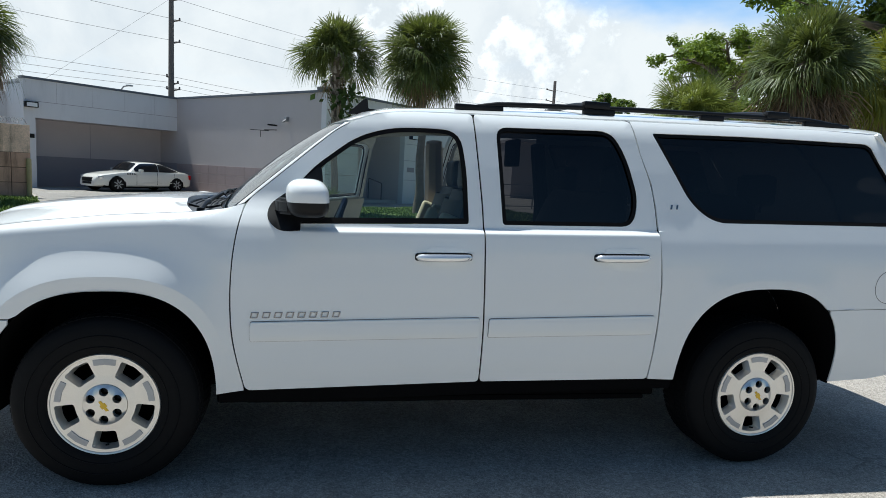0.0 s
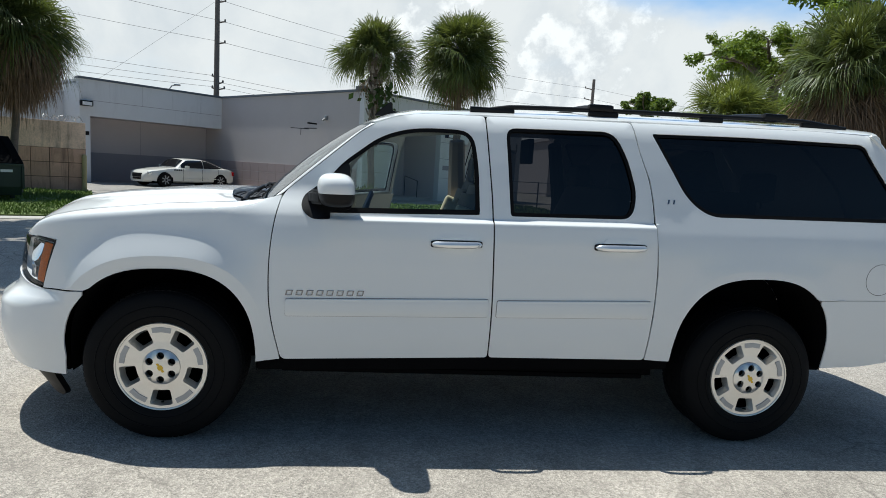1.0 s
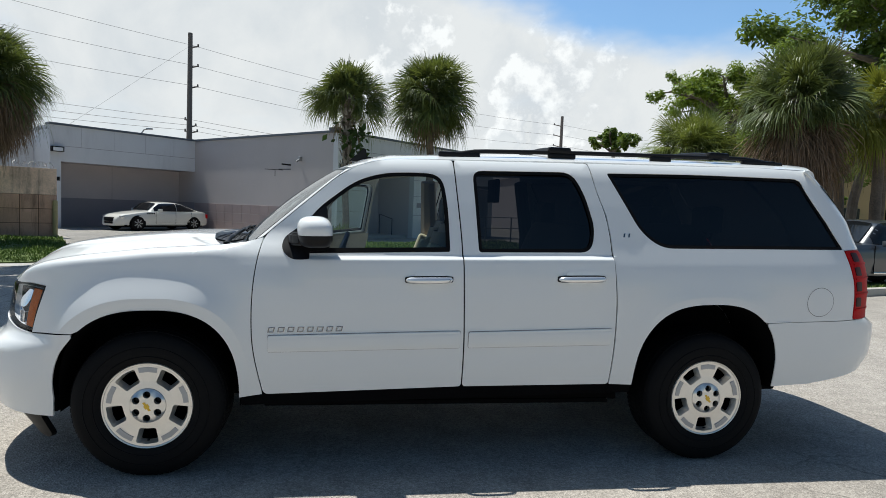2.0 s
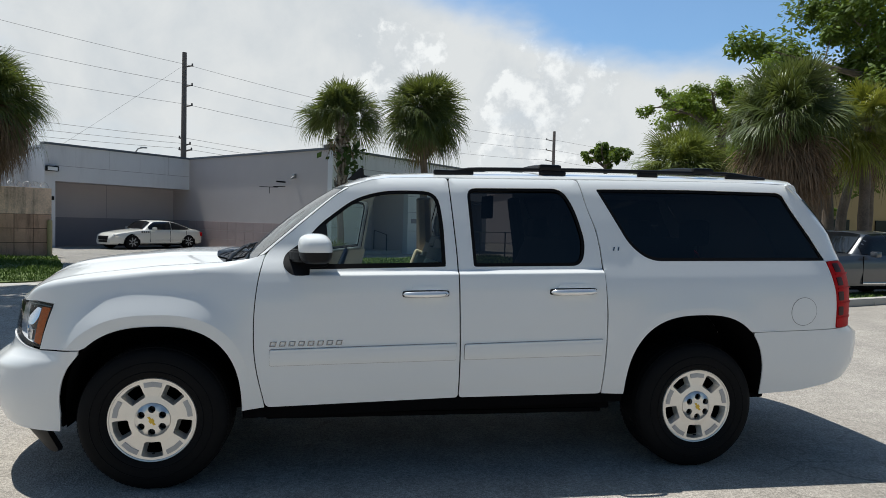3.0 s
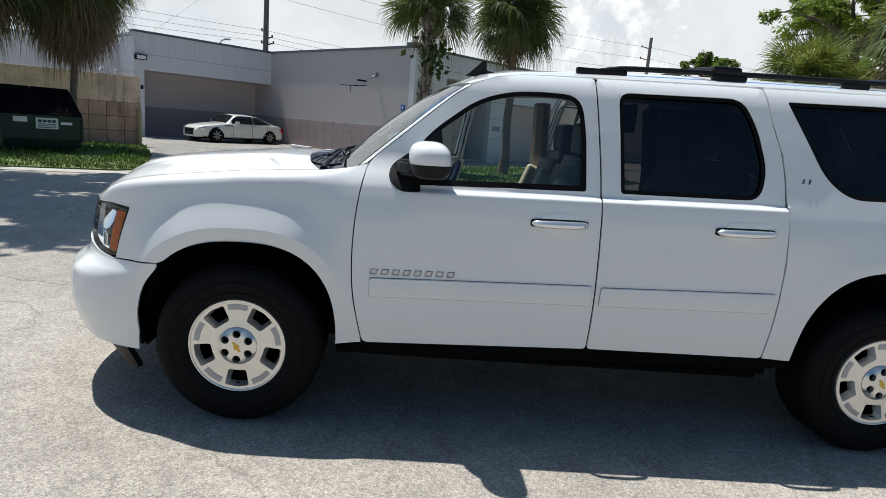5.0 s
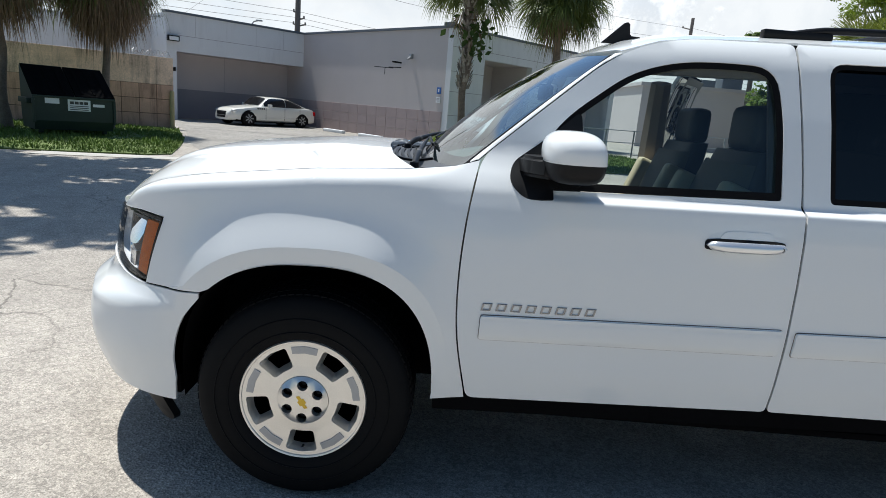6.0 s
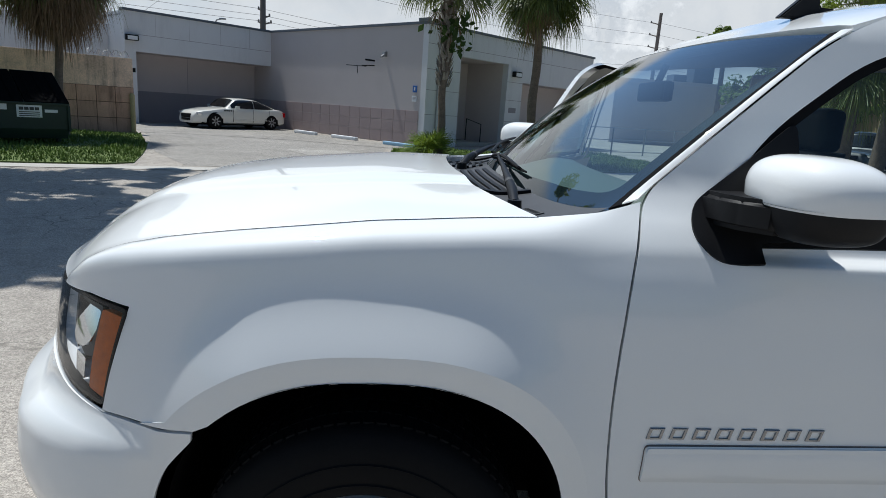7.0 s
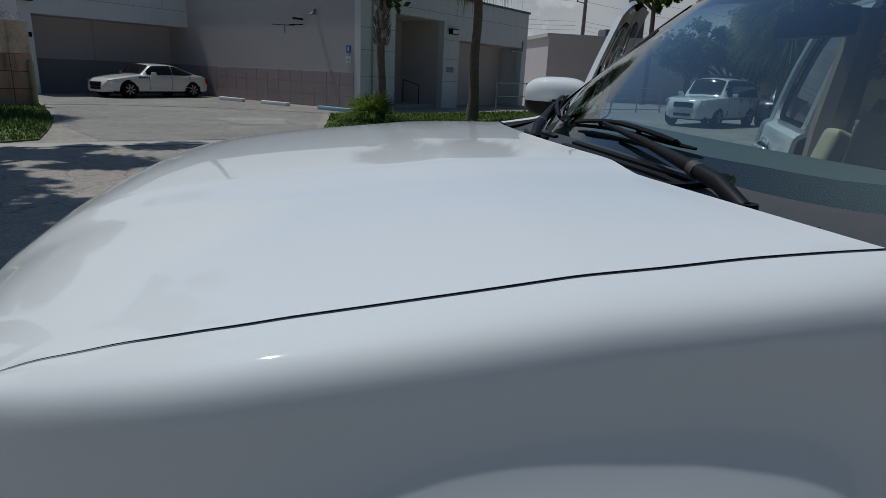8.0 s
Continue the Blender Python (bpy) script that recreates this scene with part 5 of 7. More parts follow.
    spin(bm, [(0.001, -0.0185), (0.032, -0.0175), (0.040, -0.0165), (0.0415, -0.012), (0.0415, 0.004)], (x, yo, hub_z), "y", 32, -sgn)
    cap = part("centre_cap", bm, ALLOY, face, "silver centre cap")
    bm = bmesh.new()
    prism(bm, [(-0.030, -0.006), (-0.011, -0.006), (-0.010, -0.013), (0.010, -0.013), (0.011, -0.006), (0.026, -0.006), (0.030, 0.006), (0.011, 0.006), (0.010, 0.013), (-0.010, 0.013), (-0.011, 0.006), (-0.026, 0.006)], 0, 0.003)
    turn = Matrix.Rotation(radians(55), 4, "Y")
    for v in bm.verts:
        p = turn @ v.co
        v.co = Vector((p.x + x, yo + sgn * (0.0195 - p.y * 0.5), p.z + hub_z))
    bmesh.ops.recalc_face_normals(bm, faces=bm.faces)
    part("emblem", bm, GOLD, cap, "small gold emblem", smooth=False)
    bm = bmesh.new()
    tube(bm, [(x + 0.004, yo - sgn * 0.02, hub_z - 0.196), (x + 0.004, yo + sgn * 0.004, hub_z - 0.188)], [0.005, 0.004], 7)
    part("valve", bm, BLACK_PLASTIC, rim, "black tyre valve")
    return tyre


for wx, hub_z, radius, proud in ((0.012, 0.399, 0.403, 0.012), (WHEELBASE, 0.402, 0.405, 0.045)):
    wheel(wx, False, hub_z, radius, proud)
    wheel(wx, True, hub_z, radius, proud)

# underbody
bm = bmesh.new()
box(bm, -0.75, 4.15, 0.52, 1.49, 0.30, 0.52, 0.03)
box(bm, 0.52, 2.76, 0.16, 1.85, 0.36, 0.46, 0.02)
box(bm, 3.85, 4.4, 0.35, 1.66, 0.45, 0.62, 0.02)
box(bm, -0.80, -0.5, 0.45, 1.56, 0.36, 0.98, 0.02)
# Unseen block, shelf and closed tray added to stop sun leaking through the nose.
box(bm, -0.52, 0.34, 0.46, 1.55, 0.5, 1.06, 0.02)
prism(bm, [(-0.69, 0.62), (-0.48, 0.62), (-0.48, 0.66), (-0.69, 0.66)], 0.16, 1.85)
tray = [body(r, 0.03)(s, 0.36) for r, ss in ((False, np.linspace(-0.462, S_FRONT + 0.01, 26)), (True, np.linspace(S_FRONT + 0.01, -0.462, 26))) for s in (float(k) for k in ss)]
low, high = [bm.verts.new((p.x, p.y, 0.345)) for p in tray], [bm.verts.new((p.x, p.y, 0.42)) for p in tray]
bm.faces.new(low)
bm.faces.new(high)
for k in range(len(low)):
    bm.faces.new((low[k - 1], low[k], high[k], high[k - 1]))
part("chassis", bm, DARK, suv, "black chassis and floor pan with added panels that block sun leaks")
bm = bmesh.new()
for x in (0.0, WHEELBASE):
    tube(bm, [(x, 0.2, HUB_Z), (x, 1.8, HUB_Z)], 0.05, 10)
part("axle", bm, DARK, suv)

# cabin
bm = bmesh.new()
box(bm, 0.52, 2.74, 0.14, 1.87, 0.50, 0.56)
box(bm, 2.745, 4.25, 0.48, 1.53, 0.50, 0.56)
box(bm, 0.44, 0.50, 0.48, 1.53, 0.50, 1.20)
part("cabin_floor", bm, DASH, suv, "dark cabin floor")
bm = bmesh.new()
grid(bm, lambda u, v: raked((0.42 + 0.24 * abs(2 * u - 1) ** 2.4) * (1 - v) + 0.91 * v, 0.22 + 1.57 * u, 1.246 + 0.016 * v + 0.03 * math.sin(math.pi * v) - 0.06 * max(0, v - 0.8) * 5), 30, 10)
grid(bm, lambda u, v: raked(0.91 - 0.12 * v, 0.20 + 1.61 * u, 1.20 - 0.35 * v), 20, 4)
part("dashboard", bm, TRIM, suv, "pale moulded dashboard")
bm = bmesh.new()
m = Matrix.Translation((0.98, 0.58, 1.16)) @ Matrix.Rotation(radians(-68), 4, "Y")
ring = [m @ Vector((0.19 * math.cos(a), 0.19 * math.sin(a), 0)) for a in (2 * math.pi * k / 33 for k in range(34))]
tube(bm, ring, 0.016, 8, cap=False)
for a in (0, 120, 240):
    tube(bm, [m @ Vector((0, 0, -0.02)), m @ Vector((0.185 * math.cos(radians(a + 90)), 0.185 * math.sin(radians(a + 90)), 0))], 0.018, 6)
tube(bm, [m @ Vector((0, 0, 0.01)), m @ Vector((0, 0, -0.22))], [0.07, 0.04], 10)
part("steering_wheel", bm, DASH, suv, "dark steering wheel")
bm = bmesh.new()
box(bm, 0.90, 0.94, 0.87, 1.12, 1.57, 1.64, 0.015)
tube(bm, [(0.92, 1.0, 1.61), (0.95, 1.0, 1.70)], 0.012, 6)
part("rear_view_mirror", bm, BLACK_PLASTIC, suv, "small black rear-view mirror")
bm = bmesh.new()
box(bm, 2.08, 2.12, 0.86, 1.10, 1.58, 1.75, 0.012)
part("overhead_screen", bm, BLACK_PLASTIC, suv, "dark flip-down screen under the headliner")


def seat(x, y, width, bench=False):
    bm = bmesh.new()
    box(bm, x - 0.50, x + 0.02, y - width / 2, y + width / 2, 0.80, 0.96, 0.06)
    box(bm, x - 0.42, x, y - width / 2 + 0.05, y + width / 2 - 0.05, 0.56, 0.82, 0.02)
    s = part("bench_seat" if bench else "front_seat", bm, SEAT, suv, "dark grey leather seat with a tan edge")
    bm = bmesh.new()
    n = 14

    def back(u, v):
        a = 2 * math.pi * u
        wv = (width / 2) * (1 - 0.22 * v ** 3)
        p = 2 / 3.2
        dx = 0.085 * math.copysign(abs(math.cos(a)) ** p, math.cos(a)) * (1 - 0.25 * v)
        dy = wv * math.copysign(abs(math.sin(a)) ** p, math.sin(a))
        return raked(x + 0.075 + 0.125 * v + dx, y + dy, 0.90 + 0.48 * v)
    grid(bm, back, 28, n)
    grid(bm, lambda u, v: back(u, 1) * (1 - v) + raked(x + 0.20, y, 1.39) * v, 28, 2)
    bmesh.ops.remove_doubles(bm, verts=bm.verts, dist=0.001)
    bmesh.ops.recalc_face_normals(bm, faces=bm.faces)
    rest = part("backrest", bm, SEAT, s, "dark leather backrest")
    if not bench:
        bm = bmesh.new()
        grid(bm, lambda u, v: back((115 + 130 * u) / 360, 0.04 + 0.86 * v) + Vector((-0.004 - 0.028 * math.sin(math.pi * u) ** 0.5, 0, 0)), 12, 8)
        part("seat_insert", bm, INSERT, rest, "brown leather front of the backrest")
    for dy in ((0.0,) if not bench else (-0.42, 0.42)):
        bm = bmesh.new()
        box(bm, x + 0.16, x + 0.27, y + dy - 0.135, y + dy + 0.135, 1.42, 1.61, 0.052, soft=4)
        for q in (-0.06, 0.06):
            tube(bm, [(x + 0.215, y + dy + q, 1.38), (x + 0.215, y + dy + q, 1.46)], 0.007, 6)
        part("head_restraint", bm, SEAT, s, "dark leather head restraint")
    if not bench:
        lean = Matrix.Translation((x, 0, 0.93)) @ Matrix.Rotation(radians(20), 4, "Y") @ Matrix.Translation((-x, 0, -0.93))
        for y0 in (y - width / 2 - 0.01, y + width / 2 - 0.08):
            bm = bmesh.new()
            box(bm, x - 0.11, x + 0.08, y0, y0 + 0.09, 0.93, 1.30, 0.035, lean, soft=4)
            part("side_bolster", bm, TAN, s, "cream leather side bolster")
    return s


seat(1.53, 0.56, 0.54)
seat(1.62, 1.45, 0.54)
seat(2.42, 1.005, 1.40, True)
seat(3.35, 1.005, 1.04, True)
for right in (False, True):
    y0 = 1.83 if right else 0.13
    bm = bmesh.new()
    tube(bm, [raked(1.74, 0.10 + 0.02, 0.55, right), raked(1.74, 0.21, 1.25, right), raked(1.70, 0.33, 1.70, right)], [0.06, 0.075, 0.06], 8)
    part("centre_pillar", bm, PILLAR if right else DASH, suv, "trimmed centre pillar")
    bm = bmesh.new()
    tube(bm, [raked(2.64, 0.12, 0.55, right), raked(2.62, 0.15, 1.25, right), raked(2.50, 0.32, 1.70, right)], [0.07, 0.06, 0.055], 8)
    part("rear_pillar", bm, DASH, suv, "trimmed rear pillar")


# raised maker's marks as plain slanted shapes
def mark_row(x0, x1, z0, z1, count, bar, hollow, label):
    f = body(False)
    pitch = (x1 - x0) / (count - 0.35)
    for k in range(count):
        u0 = x0 + pitch * k
        u1 = u0 + (pitch * 0.65 if hollow else 1.5 * bar)
        bm = bmesh.new()

        def loop(du, dz, depth):
            ring = ((u0 + du, z0 + dz), (u1 - du, z0 + dz), (u1 - du, z1 - dz), (u0 + du, z1 - dz))
            return [bm.verts.new(f(u + 0.22 * (z - z0), z) + Vector((0, depth, 0))) for u, z in ring]
        loops = [loop(0, 0, 0.002), loop(0, 0, -0.003), loop(0.0012, 0.0012, -0.004)]
        if hollow:
            loops += [loop(bar, bar * 0.62, -0.004), loop(bar, bar * 0.62, 0.002)]
        for a, c in zip(loops, loops[1:]):
            for n in range(4):
                bm.faces.new((a[n], a[(n + 1) % 4], c[(n + 1) % 4], c[n]))
        if not hollow:
            bm.faces.new(loops[-1])
        bmesh.ops.recalc_face_normals(bm, faces=bm.faces)
        part("badge", bm, BADGE, suv, label, smooth=False)


mark_row(0.632, 1.036, 0.789, 0.817, 8, 0.0062, True, "small raised chrome mark")
mark_row(2.708, 2.760, 1.322, 1.346, 2, 0.0060, False, "small chrome mark")

# ---- ground ----
def sheet(name, outline, z, material, label, category="ground", thick=0.0, kind="structure"):
    bm = bmesh.new()
    vs = [bm.verts.new((x, y, z)) for x, y in outline]
    f = bm.faces.new(vs)
    if thick:
        r = bmesh.ops.extrude_face_region(bm, geom=[f])
        bmesh.ops.translate(bm, vec=(0, 0, -thick), verts=[v for v in r["geom"] if isinstance(v, bmesh.types.BMVert)])
    bmesh.ops.triangulate(bm, faces=[f for f in bm.faces if len(f.verts) > 4])
    bmesh.ops.recalc_face_normals(bm, faces=bm.faces)
    return tagged(part(name, bm, material, smooth=False), label, category, kind=kind)


bm = bmesh.new()
grid(bm, lambda u, v: Vector((-900 + 1800 * u, -900 + 1800 * v, 0)), 12, 12)
tagged(part("ground", bm, ASPHALT, smooth=False), "worn pale grey asphalt road with fine cracks", "road", kind="structure")
sheet("pavement", [(-4.6, 11.6), (-0.9, 13.0), (-0.9, 20.6), (0.4, 22.6), (-7.6, 31.0), (-12.6, 26.0), (-9.0, 20.2), (-6.3, 14.2)], 0.005, LOT, "sunlit asphalt forecourt before the building", "forecourt")
sheet("pavement", [(-7.5, 9.6), (-2.4, 11.6), (3.0, 13.9), (3.0, 14.3), (-2.6, 12.1), (-7.6, 10.15)], 0.009, CONCRETE, "pale concrete gutter along the road", "gutter")


sheet("seam", [(-9.5, 20.7), (-8.1, 21.45), (-4.5, 21.8), (-0.85, 20.95), (-0.85, 21.05), (-4.5, 21.92), (-8.1, 21.56), (-9.5, 20.8)], 0.009, SEAM, "dark filled joint across the forecourt", "joint")
sheet("patch", [(-3.8, 17.5), (-1.95, 18.4), (-1.70, 16.1), (-2.75, 15.8)], 0.009, PATCH, "pale concrete patch in the forecourt", "patch")


def blades(name, outline, count, z, height, seed, label):
    """Grass over a patch: many thin bent blades in one mesh."""
    rnd = random.Random(seed)
    xs, ys = [p[0] for p in outline], [p[1] for p in outline]

    def within(x, y):
        c = False
        for (x0, y0), (x1, y1) in zip(outline, outline[1:] + outline[:1]):
            if (y0 > y) != (y1 > y) and x < (x1 - x0) * (y - y0) / (y1 - y0) + x0:
                c = not c
        return c
    verts, faces = [], []
    while len(faces) < count * 2:
        x, y = rnd.uniform(min(xs), max(xs)), rnd.uniform(min(ys), max(ys))
        if not within(x, y):
            continue
        a, h, w = rnd.uniform(0, 6.283), height * rnd.uniform(0.4, 1.3) * (0.6 + 0.8 * noise.noise((x * 0.8, y * 0.8, seed))), 0.012 * rnd.uniform(0.7, 1.6)
        dx, dy, lean = math.cos(a), math.sin(a), h * rnd.uniform(0.2, 0.8)
        b = len(verts)
        verts += [(x - dy * w, y + dx * w, z), (x + dy * w, y - dx * w, z), (x + dx * lean * 0.4 + dy * w * 0.8, y + dy * lean * 0.4 - dx * w * 0.8, z + h * 0.6),
                  (x + dx * lean * 0.4 - dy * w * 0.8, y + dy * lean * 0.4 + dx * w * 0.8, z + h * 0.6), (x + dx * lean, y + dy * lean, z + h)]
        faces += [(b, b + 1, b + 2, b + 3), (b + 3, b + 2, b + 4)]
    me = bpy.data.meshes.new(name)
    me.from_pydata(verts, [], faces)
    me.materials.append(GRASS)
    return tagged(new(name, me), label, "grass", kind="stuff")


VERGE = [(-22, 4.6), (-7.6, 10.2), (-5.9, 11.0), (-5.6, 11.5), (-6.2, 13.3), (-6.9, 15.2), (-9.1, 19.9), (-13, 18.2), (-24, 10.5)]
ISLAND = [(-0.75, 13.6), (3.0, 14.9), (7.0, 17.2), (9.5, 20.5), (8.5, 26.0), (2.6, 22.2), (0.5, 22.2), (-0.6, 20.4)]
MEDIAN = [(10.6, 7.7), (30, 14.0), (30, 15.0), (13.0, 9.5), (10.3, 8.4)]
sheet("lawn", VERGE, 0.03, SOIL, "patchy grass verge", "lawn", 0.04)
sheet("lawn", ISLAND, 0.03, SOIL, "grass island under the palms", "lawn", 0.04)
sheet("lawn", MEDIAN, 0.13, SOIL, "dry grass strip behind a kerb", "lawn", 0.15)
blades("grass", VERGE, 34000, 0.025, 0.15, 3, "sunlit green grass of the verge")
blades("grass", ISLAND, 22000, 0.025, 0.14, 4, "green grass of the island")
blades("grass", MEDIAN, 3500, 0.125, 0.08, 5, "dry grass of the strip")


def kerb(points, height, width=0.16):
    for (x0, y0), (x1, y1) in zip(points, points[1:]):
        a, n = math.atan2(y1 - y0, x1 - x0), max(1, round(math.hypot(x1 - x0, y1 - y0) / 2.4))
        length = math.hypot(x1 - x0, y1 - y0) / n
        for k in range(n):
            bm = bmesh.new()
            box(bm, 0.004, length - 0.004, -width / 2, width / 2, 0, height, 0.02)
            ob = part("kerb", bm, CONCRETE)
            ob.matrix_world = pose(x0 + (x1 - x0) * k / n, y0 + (y1 - y0) * k / n, 0, 0, 0, math.degrees(a))
            tagged(ob, "pale concrete kerb stone", "kerb", "kerb stones", "structure")


kerb([(10.5, 7.6), (30, 13.9)], 0.16, 0.2)


# ---- the building ----
BUILDING = Matrix(((0.711, -0.703, 0, 0.42), (0.703, 0.711, 0, 23.3), (0, 0, 1, 0), (0, 0, 0, 1)))
H = 4.65
store = thing("building", "low white and mauve commercial building with flat roof and dark coping", "building", BUILDING)


def wall(name, material, *boxes, label="", bevel=0.0):
    for b in boxes:
        bm = bmesh.new()
        box(bm, *b, bevel)
        ob = part(name, bm, material, store, label, smooth=False)
    return ob


wing = wall("wall", WALLPAINT, (0, 0.25, 0.30, 11.1, 0, H), label="pale mauve rendered side wall")
wall("wall", WALLWHITE, (0, 1.96, 0, 0.30, 0, H), (5.19, 6.37, 0, 0.3, 0, 3.66), (12.13, 12.6, 0, 0.3, 0, H), (1.96, 12.13, 0, 0.3, 3.66, H), (6.37, 12.13, 0, 0.3, 2.95, 3.66), (12.35, 12.6, 0.3, 8, 0, H),
     label="white rendered front wall with openings")
wall("wall", WALLTAN, (1.96, 5.19, 2.4, 2.6, 0, 3.66), (1.76, 1.96, 0.3, 2.4, 0, 3.66), (5.19, 5.39, 0.3, 2.4, 0, 3.66), (6.37, 12.13, 1.3, 1.5, 0, 2.95), (1.96, 5.19, 0.3, 2.4, 3.66, 3.76), (6.37, 12.13, 0.3, 1.3, 2.95, 3.05),
     label="tan walls of the recessed entrances")
wall("wall", WALLWHITE, (-6.56, 0, 11.1, 11.35, 3.03, H), (-7.0, -6.56, 11.1, 13.2, 0, H), label="white fascia over the garage bay")
wall("wall", WALLTAN, (-6.56, 0.2, 12.7, 12.9, 1.38, 3.03), (-6.56, 0, 11.35, 12.7, 3.03, 3.13), label="tan back wall of the garage bay")
wall("wall", WALLGREY, (-6.56, 0.2, 12.69, 12.9, 0, 1.38), (-0.01, 0.2, 11.1, 12.69, 0, 1.38), label="grey painted dado")
wall("wall", WALLPAINT, (0.0, 0.2, 11.1, 12.69, 1.38, 3.03), label="shaded end wall of the bay")
wall("wall", WALLWHITE, (-16, -7.0, 13.0, 13.25, 0, H - 0.5), label="white wall further along")
wall("roof", COPING, (-7.06, 0.3, 11.04, 11.45, H, H + 0.10), (-0.06, 0.35, -0.06, 11.04, H, H + 0.10), (0.35, 12.66, -0.06, 0.35, H, H + 0.10), (0.35, 12.6, 0.35, 18, H - 0.2, H - 0.1), (-7, 0.35, 11.45, 18, H - 0.2, H - 0.1),
     label="dark metal coping and flat roof")
wall("roof", COPING, (-0.10, 0.0, -0.10, 0.5, H + 0.10, H + 0.22), label="raised corner of the coping")
# joint lines in the white plaster
joints = [(0.0, 1.96, -0.004, 0.002, z, z + 0.018) for z in (1.25, 2.2, 3.0)] + [(5.19, 6.37, -0.004, 0.002, z - 0.1, z - 0.082) for z in (1.25, 2.2, 3.0)]
for lo_hi in joints + [(x, x + 0.005, 11.095, 11.101, 3.74, H) for x in (-5.7, -4.2, -2.7, -1.2)] + [(-3.6, -3.585, 12.685, 12.692, 1.38, 3.03)] + [(0, 12.6, -0.004, 0.002, 3.95, 3.968), (-6.56, 0, 11.095, 11.101, 3.72, 3.738)]:
    bm = bmesh.new()
    box(bm, *lo_hi)
    part("plaster_joint", bm, WALLGREY, store, smooth=False)
# pink block dado on the side wall
for row in range(3):
    for k in range(15):
        y0, y1 = 0.35 + k * 0.72, min(11.08, 0.35 + (k + 1) * 0.72)
        bm = bmesh.new()
        box(bm, -0.022, 0.0, y0 + 0.008, y1 - 0.008, 0.02 + row * 0.45 + 0.006, 0.02 + (row + 1) * 0.45 - 0.006, 0.004)
        part("block", bm, TILEPINK, wing, smooth=False)
# accessible-parking sign, camera and old aerial bracket on the side wall
bm = bmesh.new()
box(bm, -0.03, -0.005, 0.48, 0.71, 2.08, 2.34, 0.004)
sign = tagged(part("parking_sign", bm, BLUESIGN, smooth=False), "small blue parking sign with a white figure plate on the wall", "sign")
sign.matrix_world = BUILDING
bm = bmesh.new()
box(bm, -0.036, -0.031, 0.56, 0.63, 2.15, 2.28)
part("symbol", bm, LABELWHITE, sign, "plain white mark", smooth=False)
bm = bmesh.new()
box(bm, -0.03, -0.005, 0.47, 0.73, 1.72, 1.95, 0.004)
plate = tagged(part("fine_plate", bm, LABELWHITE, smooth=False), "small white plate under the parking sign", "sign")
plate.matrix_world = BUILDING
bm = bmesh.new()
for z in (1.78, 1.83, 1.88):
    box(bm, -0.034, -0.031, 0.51, 0.69, z, z + 0.02)
part("text_bar", bm, WALLGREY, plate, "unreadable dark lines", smooth=False)
bm = bmesh.new()
tube(bm, [(-0.55, 4.3, 3.08), (-0.55, 3.0, 3.02)], 0.018, 6)
tube(bm, [(-0.02, 3.1, 3.1), (-0.55, 3.3, 3.06)], 0.022, 6)
tube(bm, [(-0.55, 3.55, 3.05), (-0.55, 3.55, 2.75)], 0.014, 6)
box(bm, -0.6, -0.1, 2.98, 3.04, 3.25, 3.32, 0.01)
aerial = tagged(part("aerial_bracket", bm, BLACK_PLASTIC), "old steel aerial bracket on the wall", "bracket")
aerial.matrix_world = BUILDING
bm = bmesh.new()
box(bm, -0.14, 0, 2.35, 2.50, 3.45, 3.66, 0.02)
tube(bm, [(-0.1, 2.42, 3.52), (-0.38, 2.30, 3.40)], [0.05, 0.04], 8)
camera_box = tagged(part("security_camera", bm, STEEL), "grey security camera on the wall", "camera")
camera_box.matrix_world = BUILDING


def wall_lamp(x, y, z):
    bm = bmesh.new()
    box(bm, x - 0.26, x + 0.26, y - 0.20, y, z - 0.10, z + 0.14, 0.03)
    lamp = tagged(part("wall_lamp", bm, BLACK_PLASTIC), "dark square floodlight on the wall", "lamp", "wall lamps")
    lamp.matrix_world = BUILDING
    bm = bmesh.new()
    box(bm, x - 0.20, x + 0.20, y - 0.212, y - 0.201, z - 0.07, z + 0.09)
    part("lamp_glass", bm, LABELWHITE, lamp, "pale glass", smooth=False)


wall_lamp(-6.75, 11.09, 3.55)
wall_lamp(5.75, -0.01, 3.25)
bm = bmesh.new()
box(bm, -6.86, -6.62, 11.07, 11.09, 2.15, 2.33)
box_sign = tagged(part("number_plate", bm, BLACK_PLASTIC, smooth=False), "small dark plate on the column", "sign")
box_sign.matrix_world = BUILDING
bm = bmesh.new()
box(bm, 5.45, 6.0, -0.012, 0, 1.55, 1.78)
notice = tagged(part("notice", bm, WALLGREY, smooth=False), "small grey notice on the entrance column", "sign")
notice.matrix_world = BUILDING
# entrance rail and planter shadow box
bm = bmesh.new()
tube(bm, [(4.3, 0.6, 0.0), (4.3, 0.6, 0.95), (4.9, 2.0, 1.15), (4.9, 2.0, 0.15)], 0.025, 6)
rail = tagged(part("handrail", bm, BLACK_PLASTIC), "dark steel handrail at the entrance", "handrail")
rail.matrix_world = BUILDING
bm = bmesh.new()
box(bm, 2.0, 5.15, 0.35, 2.4, 0, 0.15, 0.01)
step = tagged(part("entrance_step", bm, CONCRETE), "concrete step in the entrance", "step")
step.matrix_world = BUILDING
bm = bmesh.new()
tube(bm, [(0.62, -0.03, 0.05), (0.62, -0.03, H - 0.1)], 0.03, 6)
pipe = tagged(part("downpipe", bm, STEEL), "grey conduit down the white corner", "pipe")
pipe.matrix_world = BUILDING
bm = bmesh.new()
tube(bm, [(11.0, -0.04, 2.75), (12.0, -0.04, 2.75), (12.1, -0.04, 2.9), (12.1, -0.04, 3.3)], 0.035, 6)
